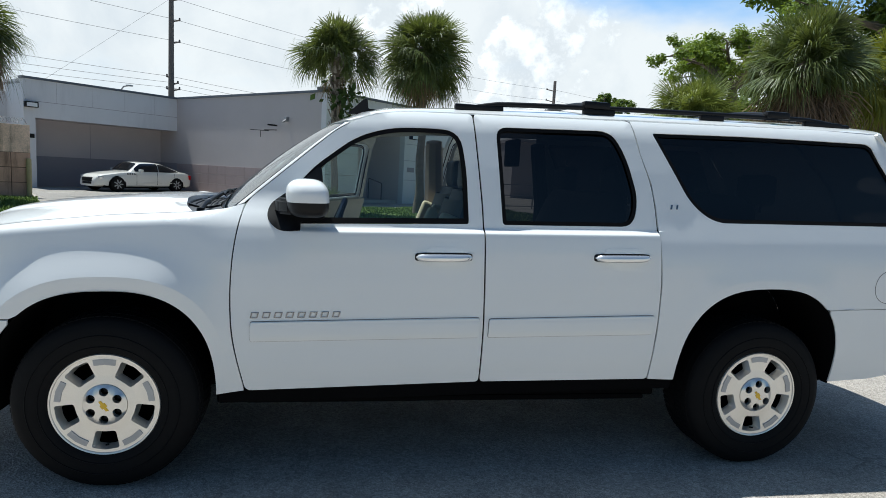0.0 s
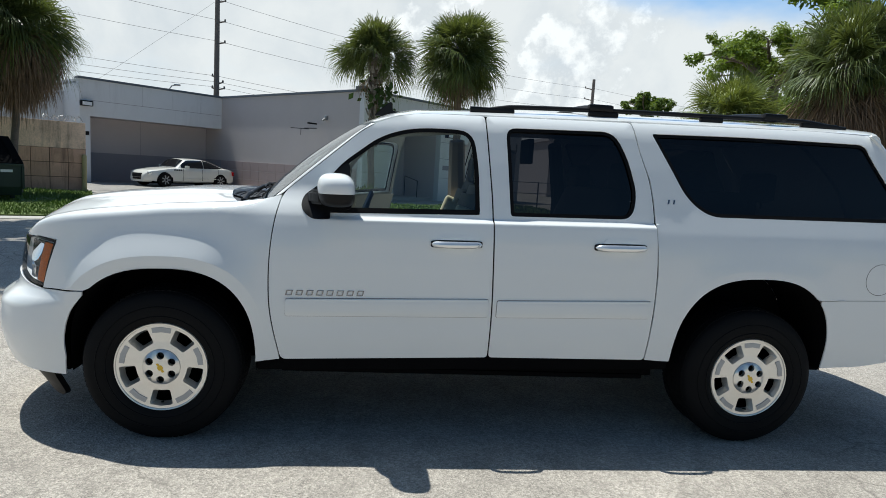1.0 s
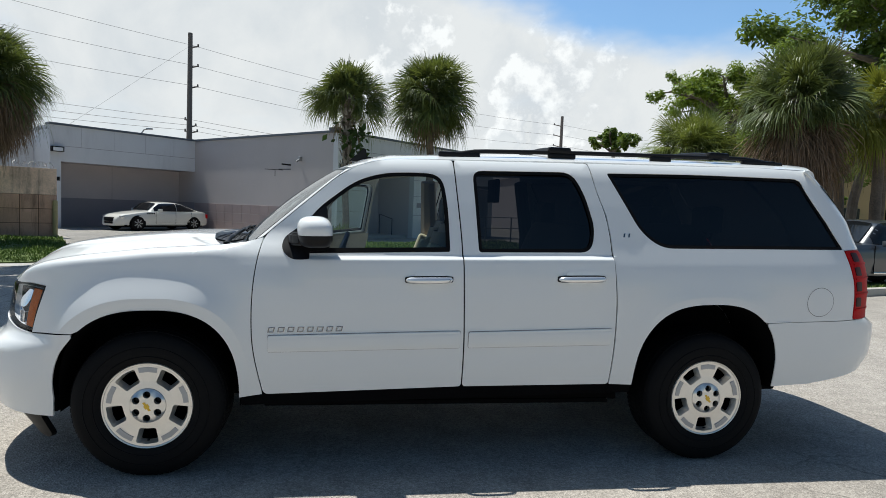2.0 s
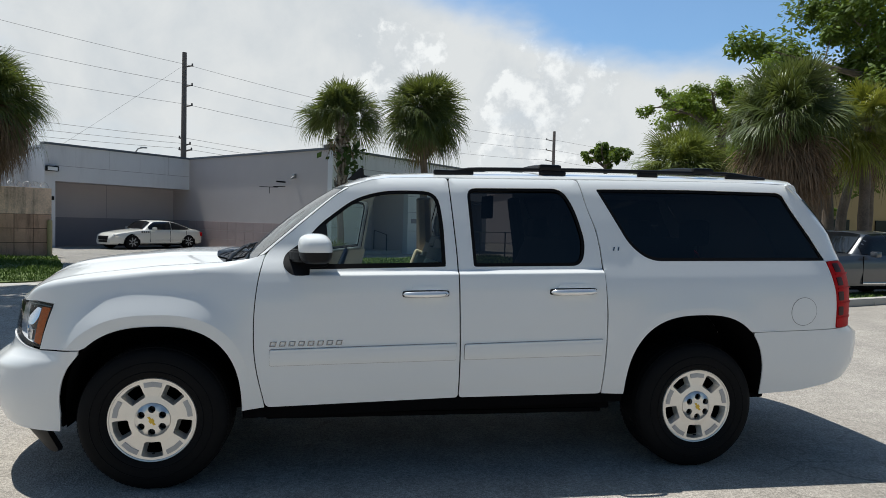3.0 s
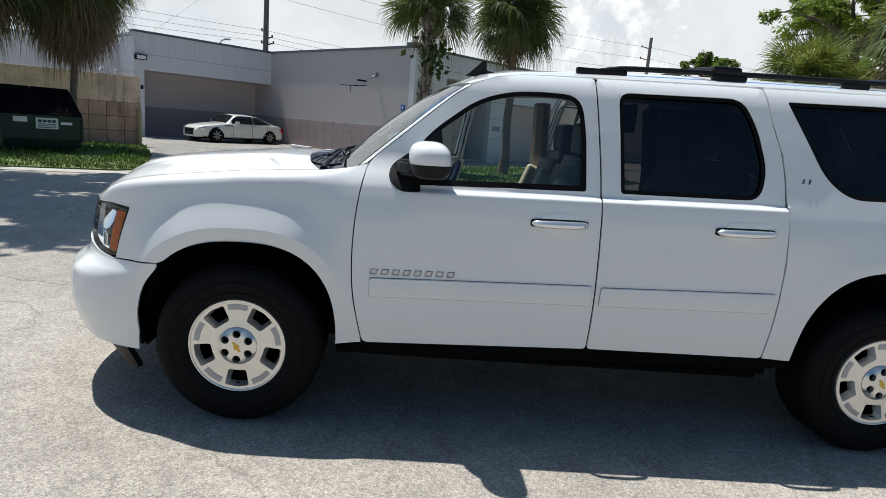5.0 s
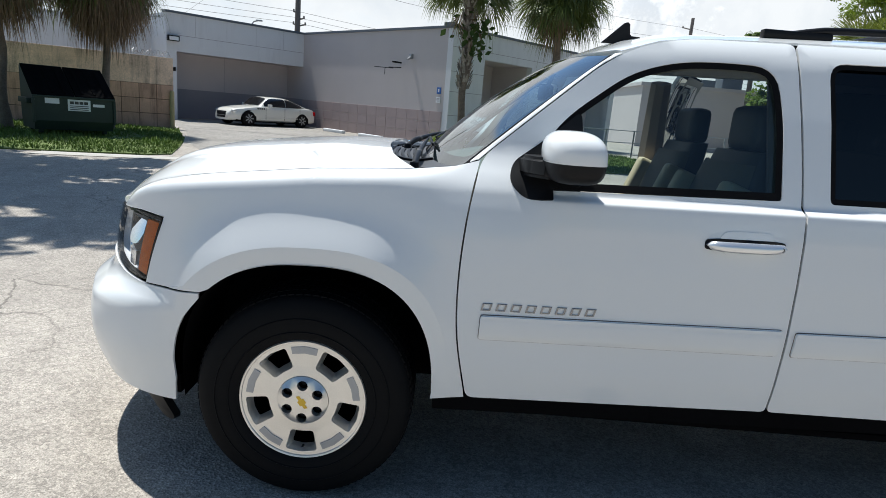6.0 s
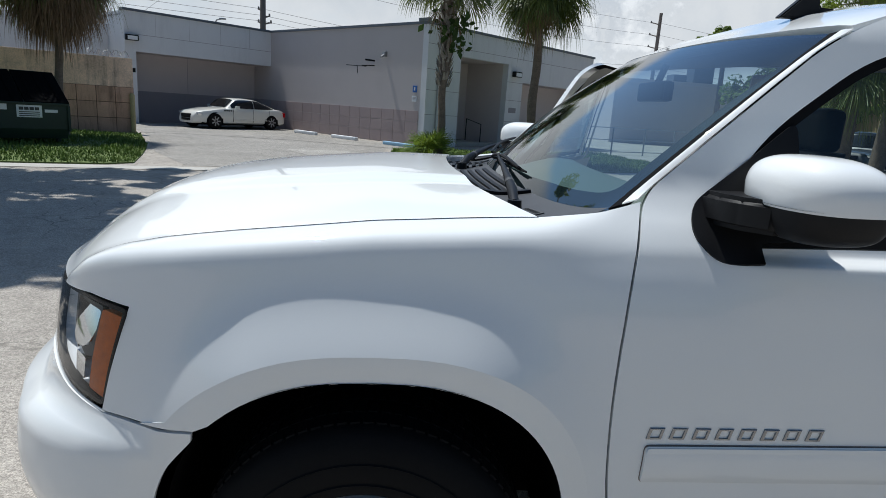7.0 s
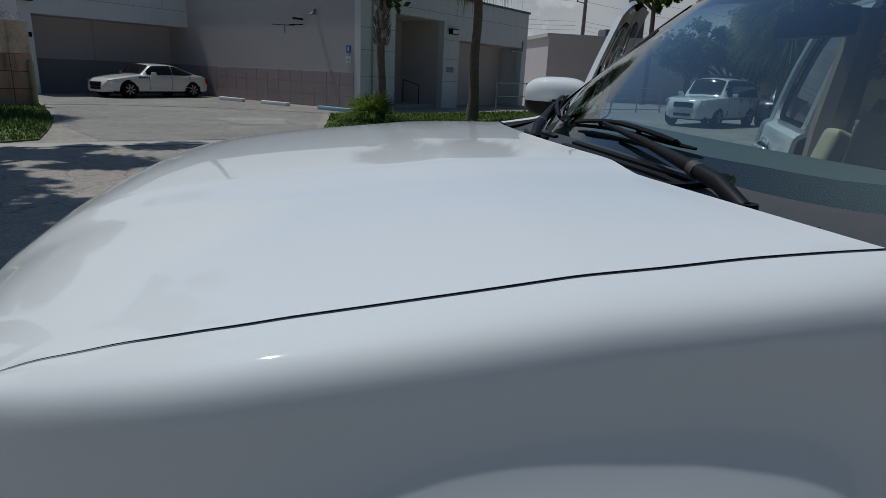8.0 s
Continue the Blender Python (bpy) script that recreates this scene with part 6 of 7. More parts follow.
pipe2 = tagged(part("conduit", bm, STEEL), "grey conduit on the front wall", "pipe")
pipe2.matrix_world = BUILDING
for y0, y1, material, label in ((-0.9, 0.9, BLUEPAINT, "blue painted concrete wheel stop"), (2.6, 4.2, LABELWHITE, "white concrete wheel stop"), (5.4, 7.0, LABELWHITE, "white concrete wheel stop")):
    bm = bmesh.new()
    box(bm, -1.34, -1.16, y0, y1, 0.005, 0.14, 0.03)
    ob = tagged(part("wheel_stop", bm, material), label, "wheel stop", "wheel stops")
    ob.matrix_world = BUILDING

# block wall with stained plaster above, steel bollard, dumpster
WALL = pose(-9.35, 20.05, 0, 0, 0, 213.7)      # x runs away to the left of the bollard
yard = thing("yard_wall", "stained beige yard wall with orange blocks below", "wall", WALL, kind="structure")
bm = bmesh.new()
box(bm, 0.0, 14, -0.1, 0.12, 1.50, 2.42, 0.01)
part("plaster_coat", bm, WALLBEIGE, yard, "stained beige plaster", smooth=False)
bm = bmesh.new()
box(bm, 0.0, 14, -0.08, 0.10, 0, 1.5)
part("block_core", bm, GROUT, yard, smooth=False)
for row in range(3):
    for k in range(24):
        bm = bmesh.new()
        x0 = k * 0.55
        box(bm, x0 + 0.010, x0 + 0.540, 0.09, 0.125, row * 0.50 + 0.010, row * 0.50 + 0.490, 0.006)
        part("block", bm, TILEORANGE, yard, smooth=False)
bm = bmesh.new()
pts = [(0.1 + 0.03 * k + 0.12 * math.cos(k * 0.9), 0.02 + 0.12 * math.sin(k * 0.9), 2.55 + 0.10 * math.sin(k * 1.7)) for k in range(40)]
tube(bm, pts, 0.010, 4)
wire_coil = tagged(part("barbed_wire", bm, STEEL), "loose coil of barbed wire on the wall", "wire")
wire_coil.matrix_world = WALL
bm = bmesh.new()
spin(bm, [(0.001, 1.32), (0.055, 1.31), (0.078, 1.27), (0.078, 0.0)], (-9.30, 19.86, 0), "z", 20)
tagged(part("bollard", bm, BOLLARD), "faded yellow steel bollard beside the wall", "bollard")


def dumpster(m):
    d = thing("dumpster", "dark green steel dumpster with black lids on the grass", "dumpster", m)
    bm = bmesh.new()
    prism(bm, [(-0.66, 0.10), (0.60, 0.10), (0.75, 0.45), (0.75, 1.84), (0.45, 1.84), (-0.75, 1.06), (-0.75, 0.36)], -0.92, 0.92)
    bmesh.ops.transform(bm, matrix=Matrix.Rotation(radians(90), 4, "Z"), verts=bm.verts)
    part("container", bm, GREENBIN, d, "dark green steel container", smooth=False)
    for k in (-0.94, 0.94):
        bm = bmesh.new()
        box(bm, k - 0.03, k + 0.03, -0.80, -0.74, 0.3, 1.0, 0.008)
        part("rib", bm, GREENBIN, d, smooth=False)
    bm = bmesh.new()
    box(bm, -0.96, 0.96, -0.80, -0.74, 1.00, 1.06, 0.012)
    part("rim_bar", bm, GREENBIN, d, smooth=False)
    for x0, x1 in ((-0.96, -0.01), (0.01, 0.96)):
        bm = bmesh.new()
        box(bm, x0, x1, -0.76, 0.72, 0.005, 0.05, 0.018, Matrix.Translation((0, -0.13, 1.455)) @ Matrix.Rotation(radians(33.0), 4, "X"))
        lid = part("lid", bm, DARK, d, "black plastic lid")
        bm = bmesh.new()
        for j in range(3):
            box(bm, x0 + 0.16 + 0.28 * j, x0 + 0.22 + 0.28 * j, -0.66, 0.62, 0.046, 0.066, 0.008, Matrix.Translation((0, -0.13, 1.455)) @ Matrix.Rotation(radians(33.0), 4, "X"))
        part("lid_rib", bm, DARK, lid)
    for s in (-1, 1):
        bm = bmesh.new()
        box(bm, s * 0.92, s * 1.03, -0.5, 0.5, 0.80, 0.95, 0.01)
        part("fork_pocket", bm, GREENBIN, d)
    for x in (-0.75, 0.75):
        for y in (-0.5, 0.5):
            bm = bmesh.new()
            box(bm, x - 0.05, x + 0.05, y - 0.05, y + 0.05, 0.0, 0.12, 0.01)
            part("foot", bm, GREENBIN, d)
    return d


bin_pose = pose(-9.45, 14.08, 0.09, 0, 0, 45) @ Matrix.Diagonal((0.96, 0.94, 0.87, 1))
dumpster(bin_pose)
for x0, x1, z0, z1, label in ((-0.17, 0.36, 0.66, 0.98, "white notice with unreadable lines on the dumpster"), (-0.68, -0.36, 0.84, 0.99, "pale sticker on the dumpster"), (0.42, 0.70, 0.80, 0.88, "small pale sticker on the dumpster")):
    bm = bmesh.new()
    box(bm, x0, x1, -0.760, -0.751, z0, z1)
    st = tagged(part("sticker", bm, LABELWHITE, smooth=False), label, "sticker")
    st.matrix_world = bin_pose
    if z0 == 0.66:
        bm = bmesh.new()
        for k in range(4):
            box(bm, x0 + 0.05 + 0.11 * k, x0 + 0.14 + 0.11 * k, -0.764, -0.7605, z1 - 0.13, z1 - 0.05)
        for z in (0.69, 0.74, 0.79):
            box(bm, x0 + 0.05, x1 - 0.05, -0.764, -0.7605, z, z + 0.022)
        part("text_bar", bm, DASH, st, "plain dark lines", smooth=False)

# far buildings
bm = bmesh.new()
box(bm, 14.5, 34, 44, 56, 0, 4.4)
box(bm, 14.3, 34.2, 43.8, 56, 4.4, 4.65)
far1 = thing("far_building", "low tan building far behind the palms", "building")
part("wall", bm, WALLTAN, far1, smooth=False)
bm = bmesh.new()
box(bm, 20.5, 22.0, 44.6, 46, 4.65, 6.0, 0.05)
box(bm, 19.0, 20.0, 44.6, 46, 4.65, 5.2, 0.05)
part("roof_unit", bm, COPING, far1, "dark roof ventilator", smooth=False)
far2 = thing("far_building", "ochre building behind the trees", "building")
bm = bmesh.new()
box(bm, 26, 60, 32, 40, 0, 6.2)
part("wall", bm, YELLOWWALL, far2, smooth=False)
bm = bmesh.new()
box(bm, 25.8, 60, 31.8, 40.2, 6.2, 6.5)
part("roof", bm, COPING, far2, smooth=False)
for k in range(7):
    bm = bmesh.new()
    box(bm, 28 + 4 * k, 30 + 4 * k, 31.9, 31.99, 1.0, 2.6)
    part("window", bm, SEDAN_GLASS, far2, smooth=False)


# fences
def fence(points, height, name, label):
    f = thing(name, label, "fence")
    for (x0, y0), (x1, y1) in zip(points, points[1:]):
        n = max(1, round(math.hypot(x1 - x0, y1 - y0) / 2.0))
        for k in range(n + 1):
            x, y = x0 + (x1 - x0) * k / n, y0 + (y1 - y0) * k / n
            bm = bmesh.new()
            tube(bm, [(x, y, 0), (x, y, height)], 0.035, 6)
            part("post", bm, STEEL, f)
        for z in (0.15, height * 0.55, height - 0.03):
            bm = bmesh.new()
            tube(bm, [(x0, y0, z), (x1, y1, z)], 0.022, 6)
            part("rail", bm, STEEL, f)


fence([(6.0, 24.5), (9.0, 26.2), (16.5, 30.5)], 1.25, "pipe_fence", "grey steel pipe fence on the grass")
fence([(18, 23), (40, 26)], 1.8, "steel_fence", "dark steel fence before the ochre building")


# ---- poles and wires ----
def pole(x, y, h, arms, label):
    p = thing("utility_pole", label, "pole")
    bm = bmesh.new()
    tube(bm, [(x, y, 0), (x, y, h)], [0.22, 0.15], 10)
    part("shaft", bm, WOODPOLE, p)
    for z, side in arms:
        bm = bmesh.new()
        tube(bm, [(x, y, z - 0.05), (x + side, y + 0.1, z + 0.10)], [0.06, 0.05], 6)
        tube(bm, [(x + side, y + 0.1, z + 0.05), (x + side, y + 0.1, z + 0.25)], [0.07, 0.05], 6)
        part("insulator_arm", bm, WOODPOLE, p, "insulator on a short arm")
    return p


P1, P2 = (-10.3, 41.5), (23.0, 59.5)
pole(*P1, 13.0, [(12.05, 0.5), (10.7, 0.5), (9.3, 0.5), (7.0, -0.3), (6.6, 0.4), (6.2, -0.3), (6.2, 0.5)], "tall weathered utility pole behind the building")
pole(*P2, 11.9, [(10.9, -0.8), (9.8, -0.8), (8.7, -0.8)], "distant grey wooden utility pole")


def cable(a, b, sag, r=0.011):
    bm = bmesh.new()
    a, b = Vector(a), Vector(b)
    tube(bm, [a.lerp(b, k / 14) - Vector((0, 0, sag * 4 * (k / 14) * (1 - k / 14))) for k in range(15)], r, 4)
    tagged(part("cable", bm, WIRE), "thin overhead cable between the poles", "cable", "overhead cables")


for z, z2, zl in ((12.2, 11.0, 14.8), (10.85, 9.9, 12.9), (9.45, 8.8, 11.0), (7.1, 7.0, 8.3), (6.7, 6.6, 7.6), (6.35, 6.2, 7.0)):
    cable((P1[0], P1[1], z), (P2[0] - 0.8, P2[1], z2), 0.7)
    cable((P1[0], P1[1], z), (-34.0, 28.0, zl), 0.35)
    cable((P2[0], P2[1], z2), (60.0, 64.0, z2 - 2.0), 0.5)
cable((P1[0] - 0.2, P1[1], 12.0), (-19.5, 38.5, 4.0), 0.05, 0.007)
bm = bmesh.new()
tube(bm, [(-13.0, 40, 0), (-13.0, 40, 5.75), (-12.8, 40, 6.05), (-12.5, 40, 6.12)], 0.045, 6)
box(bm, -12.65, -12.25, 39.9, 40.1, 6.08, 6.18, 0.03)
tagged(part("street_lamp", bm, STEEL), "slim grey street lamp behind the roof", "street lamp")


# ---- trees ----
def mesh_part(name, verts, faces, material, parent, label="", smooth=False):
    me = bpy.data.meshes.new(name)
    me.from_pydata(verts, [], faces)
    me.materials.append(material)
    if smooth:
        me.shade_smooth()
    ob = new(name, me)
    ob.parent = parent
    if label:
        ob["label"] = label
    return ob


def frond(verts, faces, base, az, el, length, rnd, droop, leaflets=22, spread=118, hang=0.5, roll=0.0):
    """One fan leaf: a bowed stalk and a rolled fan of narrow folded leaflets that droop at their tips."""
    d = Vector((math.cos(az) * math.cos(el), math.sin(az) * math.cos(el), math.sin(el)))
    level = Vector((-math.sin(az), math.cos(az), 0))
    stalk = length * 0.44
    tip = base + d * stalk + Vector((0, 0, -droop * stalk * 0.30))
    w = 0.016
    b = len(verts)
    verts += [base - level * w, base + level * w, tip + level * w * 0.6, tip - level * w * 0.6]
    faces.append((b, b + 1, b + 2, b + 3))
    d2 = (d + Vector((0, 0, -droop * 0.55))).normalized()
    side = Matrix.Rotation(roll, 3, d2) @ level
    up2 = side.cross(d2)
    fan = length * 0.60
    cup = rnd.uniform(0.02, 0.30)
    for i in range(leaflets):
        a = radians(-spread + 2 * spread * (i + rnd.uniform(-0.3, 0.3)) / (leaflets - 1))
        way = d2 * math.cos(a) + side * math.sin(a)
        long = fan * (0.72 + 0.28 * math.cos(a * 0.75)) * rnd.uniform(0.78, 1.12)
        wid = 0.0155 * rnd.uniform(0.8, 1.3)
        cross = way.cross(up2).normalized()
        lift = up2 * cup * abs(math.sin(a)) * fan
        limp = hang * rnd.uniform(0.6, 1.5)
        p0, p1 = tip, tip + way * long * 0.55 + lift - Vector((0, 0, limp * 0.10 * long))
        p2 = p1 + way * long * 0.30 - Vector((0, 0, limp * 0.22 * long))
        p3 = p2 + way * long * 0.12 - Vector((0, 0, limp * 0.40 * long))
        b = len(verts)
        verts += [p0, p1 - cross * wid, p1 + cross * wid, p2 - cross * wid * 0.6, p2 + cross * wid * 0.6, p3]
        faces += [(b, b + 1, b + 2), (b + 1, b + 3, b + 4, b + 2), (b + 3, b + 5, b + 4)]


def palm(x, y, height, crown, seed, label, fronds=46, skirt=0, green=FROND, bark=BARK, girth=0.17, boots=False, lean=0.0, low=-34, hem=0.62, shag=-24):
    rnd = random.Random(seed)
    p = thing("palm_tree", label, "tree", group="palm trees")
    bm = bmesh.new()
    top = Vector((x + lean, y, height))
    pts = [Vector((x, y, 0)).lerp(top, k / 14) + Vector((0.03 * math.sin(k * 1.1 + seed), 0.03 * math.cos(k * 0.9 + seed), 0)) for k in range(15)]
    tube(bm, pts, [girth * (1.25 if k < 2 else 1.0 - 0.02 * k + 0.03 * ((k * 7 + seed) % 3 - 1)) * (0.62 if boots and k < 7 else 1.0) for k in range(15)], 14)
    part("trunk", bm, BARK, p, "rough palm trunk")
    if boots:
        verts, faces = [], []
        for k in range(170):
            f = rnd.uniform(0.42, 1.0)
            a, z = rnd.uniform(0, 6.283), height * f
            c = Vector((x, y, 0)).lerp(top, f)
            o = Vector((math.cos(a), math.sin(a), 0))
            s = Vector((-math.sin(a), math.cos(a), 0))
            b = len(verts)
            base = Vector((c.x, c.y, z)) + o * girth * 0.85
            verts += [base - s * 0.05, base + s * 0.05, base + o * 0.10 + s * 0.025 + Vector((0, 0, 0.22)), base + o * 0.10 - s * 0.025 + Vector((0, 0, 0.22)), base + o * 0.03 + Vector((0, 0, 0.12))]
            faces += [(b, b + 1, b + 4), (b + 1, b + 2, b + 4), (b + 2, b + 3, b + 4), (b + 3, b, b + 4)]
        mesh_part("trunk_cladding", verts, faces, bark, p, "criss-cross leaf bases on the trunk")
    verts, faces = [], []
    for k in range(fronds):
        q = (k + 0.5) / fronds
        el = radians(84 - (84 - low) * q ** 0.85 + rnd.uniform(-16, 16))
        az = k * 2.39996 + rnd.uniform(-0.7, 0.7)
        frond(verts, faces, top + Vector((0, 0, 0.18 - 0.35 * q)), az, el, crown * (rnd.uniform(0.45, 0.75) if k % 3 == 0 else rnd.uniform(0.80, 1.12)) * (0.80 + 0.20 * math.cos(el)), rnd, 0.04 + 0.45 * q * q, leaflets=38, spread=rnd.uniform(55, 110), hang=0.15 + 0.75 * q, roll=rnd.gauss(0, 0.75))
    for k in range(fronds // 3):
        frond(verts, faces, top + Vector((0, 0, rnd.uniform(-0.35, 0.25))), rnd.uniform(0, 6.283), radians(rnd.uniform(low, 85)), crown * rnd.uniform(0.32, 0.52), rnd, 0.1, leaflets=16, spread=rnd.uniform(60, 110), hang=0.3, roll=rnd.gauss(0, 0.9))
    mesh_part("crown", verts, faces, green, p, "crown of drooping fan leaves")
    bm = bmesh.new()
    spin(bm, [(0.01, -0.55 * crown * 0.5), (0.11 * crown, -0.20 * crown), (0.15 * crown, 0.0), (0.12 * crown, 0.12 * crown), (0.01, 0.20 * crown)], top, "z", 12)
    for v in bm.verts:
        v.co += Vector((rnd.gauss(0, 0.03), rnd.gauss(0, 0.03), rnd.gauss(0, 0.03)))
    part("crown_heart", bm, BARK, p, "dark fibrous heart of the crown")
    if skirt:
        verts, faces = [], []
        for k in range(skirt):
            az, el = rnd.uniform(0, 6.283), radians(rnd.uniform(-80, shag))
            frond(verts, faces, top + Vector((0, 0, 0.10 - rnd.uniform(0, 0.6))), az, el, crown * hem * rnd.uniform(0.72, 1.25), rnd, 0.8, leaflets=12, spread=50, hang=1.0, roll=rnd.uniform(-1.2, 1.2))
        mesh_part("dead_skirt", verts, faces, DEADFROND, p, "hanging skirt of dry brown leaves")
    return p


palm(0.85, 17.6, 5.02, 1.58, 11, "palm with a pale criss-cross trunk on the grass island", 85, 5, bark=BARKPALE, girth=0.20, boots=True, low=10)
palm(3.9, 19.2, 5.68, 1.80, 12, "palm with a slender brown trunk on the grass island", 125, 26, girth=0.16, low=-42, hem=0.62)
palm(-9.87, 16.75, 5.05, 1.9, 13, "palm with a brown skirt behind the dumpster", 170, 520, girth=0.115, low=-22, hem=0.72, shag=-2)
palm(-11.4, 14.5, 4.9, 2.1, 14, "palm with a thick straw skirt beside the dumpster", 150, 260, girth=0.12, low=-20, hem=0.66, shag=-8)
palm(13.75, 12.6, 4.98, 2.05, 15, "broad palm with a hanging dry skirt", 120, 240, girth=0.25, low=0, hem=0.82, shag=-26)
palm(12.9, 16.6, 3.75, 2.0, 16, "lower bushy green palm among trees", 110, 6, green=FRONDLIGHT, girth=0.22, low=-20)
palm(16.5, 12.6, 4.9, 1.6, 17, "yellow-green palm beside the kerb", 70, 16, green=FRONDYEL, girth=0.17, low=-34)
palm(19.5, 15.5, 4.7, 1.6, 19, "slender palm in the shade", 34, 8, girth=0.15)


def leaf_tree(x, y, trunk, reach, seed, label, leaves=9000, size=0.16, material=LEAF, flat=0.62, spread=1.0, boughs=9):
    """A tapered trunk with limbs, and leaves in uneven clumps about the twigs."""
    rnd = random.Random(seed)
    t = thing("tree", label, "tree", group="broadleaf trees")
    bm = bmesh.new()
    fork = Vector((x, y, trunk))
    tube(bm, [(x, y, 0), (x + 0.1, y, trunk * 0.5), fork], [0.05 * reach + 0.12, 0.04 * reach + 0.1, 0.035 * reach + 0.08], 10)
    tips = []
    for k in range(boughs):
        az = k * 6.283 / boughs + rnd.uniform(-0.35, 0.35)
        el = rnd.uniform(0.15, 1.25)
        end = fork + Vector((math.cos(az) * math.cos(el) * spread, math.sin(az) * math.cos(el) * spread, math.sin(el) * flat + 0.15)) * reach * rnd.uniform(0.75, 1.05)
        mid = fork.lerp(end, 0.5) + Vector((rnd.uniform(-0.3, 0.3), rnd.uniform(-0.3, 0.3), 0.12 * reach))
        tube(bm, [fork, mid, end], [0.02 * reach + 0.04, 0.012 * reach + 0.03, 0.02], 6)
        for j in range(7):
            f = rnd.uniform(0.35, 1.0)
            a = (fork.lerp(mid, f * 2) if f < 0.5 else mid.lerp(end, f * 2 - 1))
            b = a + Vector((rnd.gauss(0, 1), rnd.gauss(0, 1), rnd.gauss(0.25, 0.6))).normalized() * reach * rnd.uniform(0.15, 0.34)
            tube(bm, [a, a.lerp(b, 0.5) + Vector((0, 0, 0.05)), b], [0.03, 0.02, 0.008], 5)
            tips.append((b, reach * rnd.uniform(0.07, 0.16)))
            tips.append((a.lerp(b, 0.6), reach * rnd.uniform(0.05, 0.10)))
    part("trunk", bm, BARK, t, "trunk with spreading limbs")
    verts, faces = [], []
    for _ in range(leaves):
        c, r = rnd.choice(tips)
        o = Vector((rnd.gauss(0, 1), rnd.gauss(0, 1), rnd.gauss(0, 0.7)))
        p = c + o.normalized() * r * rnd.random() ** 0.45
        n = (o.normalized() * 0.6 + Vector((rnd.gauss(0, 0.5), rnd.gauss(0, 0.5), 0.7))).normalized()
        s = n.cross(Vector((rnd.gauss(0, 1), rnd.gauss(0, 1), rnd.gauss(0, 1)))).normalized()
        w = n.cross(s)
        q = size * rnd.uniform(0.6, 1.25)
        b = len(verts)
        verts += [p - s * q, p - s * q * 0.2 + w * q * 0.42, p + s * q, p - s * q * 0.2 - w * q * 0.42 - n * q * 0.15]
        faces += [(b, b + 1, b + 2, b + 3)]
    mesh_part("crown", verts, faces, material, t, "uneven leafy crown")
    return t


leaf_tree(25.7, 18.5, 5.4, 8.8, 31, "large spreading green tree behind the palms", 62000, 0.145, boughs=16, flat=0.85)
leaf_tree(15.9, 19.0, 5.4, 3.0, 32, "light green tree with open branches", 34000, 0.074, LEAFLIGHT, flat=0.55, boughs=15, spread=1.2)
leaf_tree(21.0, 41.5, 6.3, 2.0, 33, "small far tree over the roof line", 9000, 0.14, boughs=8, flat=0.9)
for x, y, seed in ((19.6, 33.5, 36), (23.0, 34.5, 37), (26.5, 34.0, 38), (30.5, 33.0, 39)):
    leaf_tree(x, y, 1.7, 3.3, seed, "low dark tree along the far edge of the lot", 5500, 0.22, boughs=9, flat=0.72)
leaf_tree(27.0, 26.0, 4.0, 6.0, 34, "shady tree before the ochre wall", 12000, 0.20, boughs=9)
leaf_tree(-8.9, 8.4, 7.4, 5.2, 35, "street tree over the road beside the verge", 24000, 0.19, boughs=12)
for k, (x, y) in enumerate(((20.5, 18.0), (21.5, 21.0), (18.5, 17.0))):
    bm = bmesh.new()
    tube(bm, [(x, y, 0), (x + 0.2, y, 2.5), (x + 0.9 - 0.5 * k, y, 5.5)], [0.22, 0.18, 0.14], 9)
    tagged(part("bare_tree", bm, BARK), "dark leaning bare tree stem under the canopy", "tree", "bare stems in the shade")


def shrub(x, y, z, h, seed, label):
    rnd = random.Random(seed)
    verts, faces = [], []
    for k in range(60):
        frond(verts, faces, Vector((x, y, z)), rnd.uniform(0, 6.283), radians(rnd.uniform(10, 85)), h * rnd.uniform(0.6, 1.0), rnd, 0.5, leaflets=16, spread=65)
    me = bpy.data.meshes.new("shrub")
    me.from_pydata(verts, [], faces)
    me.materials.append(LEAF)
    tagged(new("shrub", me), label, "shrub")


shrub(0.55, 17.2, 0.08, 1.30, 41, "leafy green shrub at the foot of the palm")


def epiphyte(x, y, z, seed):
    rnd = random.Random(seed)
    verts, faces = [], []
    for k in range(90):
        p = Vector((x + 0.15 + rnd.gauss(0, 0.30), y + rnd.gauss(0, 0.22), z + rnd.gauss(0, 0.30)))
        s = Vector((rnd.gauss(0, 1), rnd.gauss(0, 1), rnd.gauss(0, 1))).normalized()
        w = s.cross(Vector((0.3, -1, 0.4))).normalized()
        q = 0.13 * rnd.uniform(0.6, 1.3)
        b = len(verts)
        verts += [p - s * q, p + w * q * 0.55, p + s * q, p - w * q * 0.55]
        faces.append((b, b + 1, b + 2, b + 3))
    me = bpy.data.meshes.new("climber")
    me.from_pydata(verts, [], faces)
    me.materials.append(CLIMBER)
    tagged(new("climber", me), "broad-leaved climber on the palm trunk", "plant", kind="stuff")


epiphyte(0.85, 17.4, 3.75, 51)


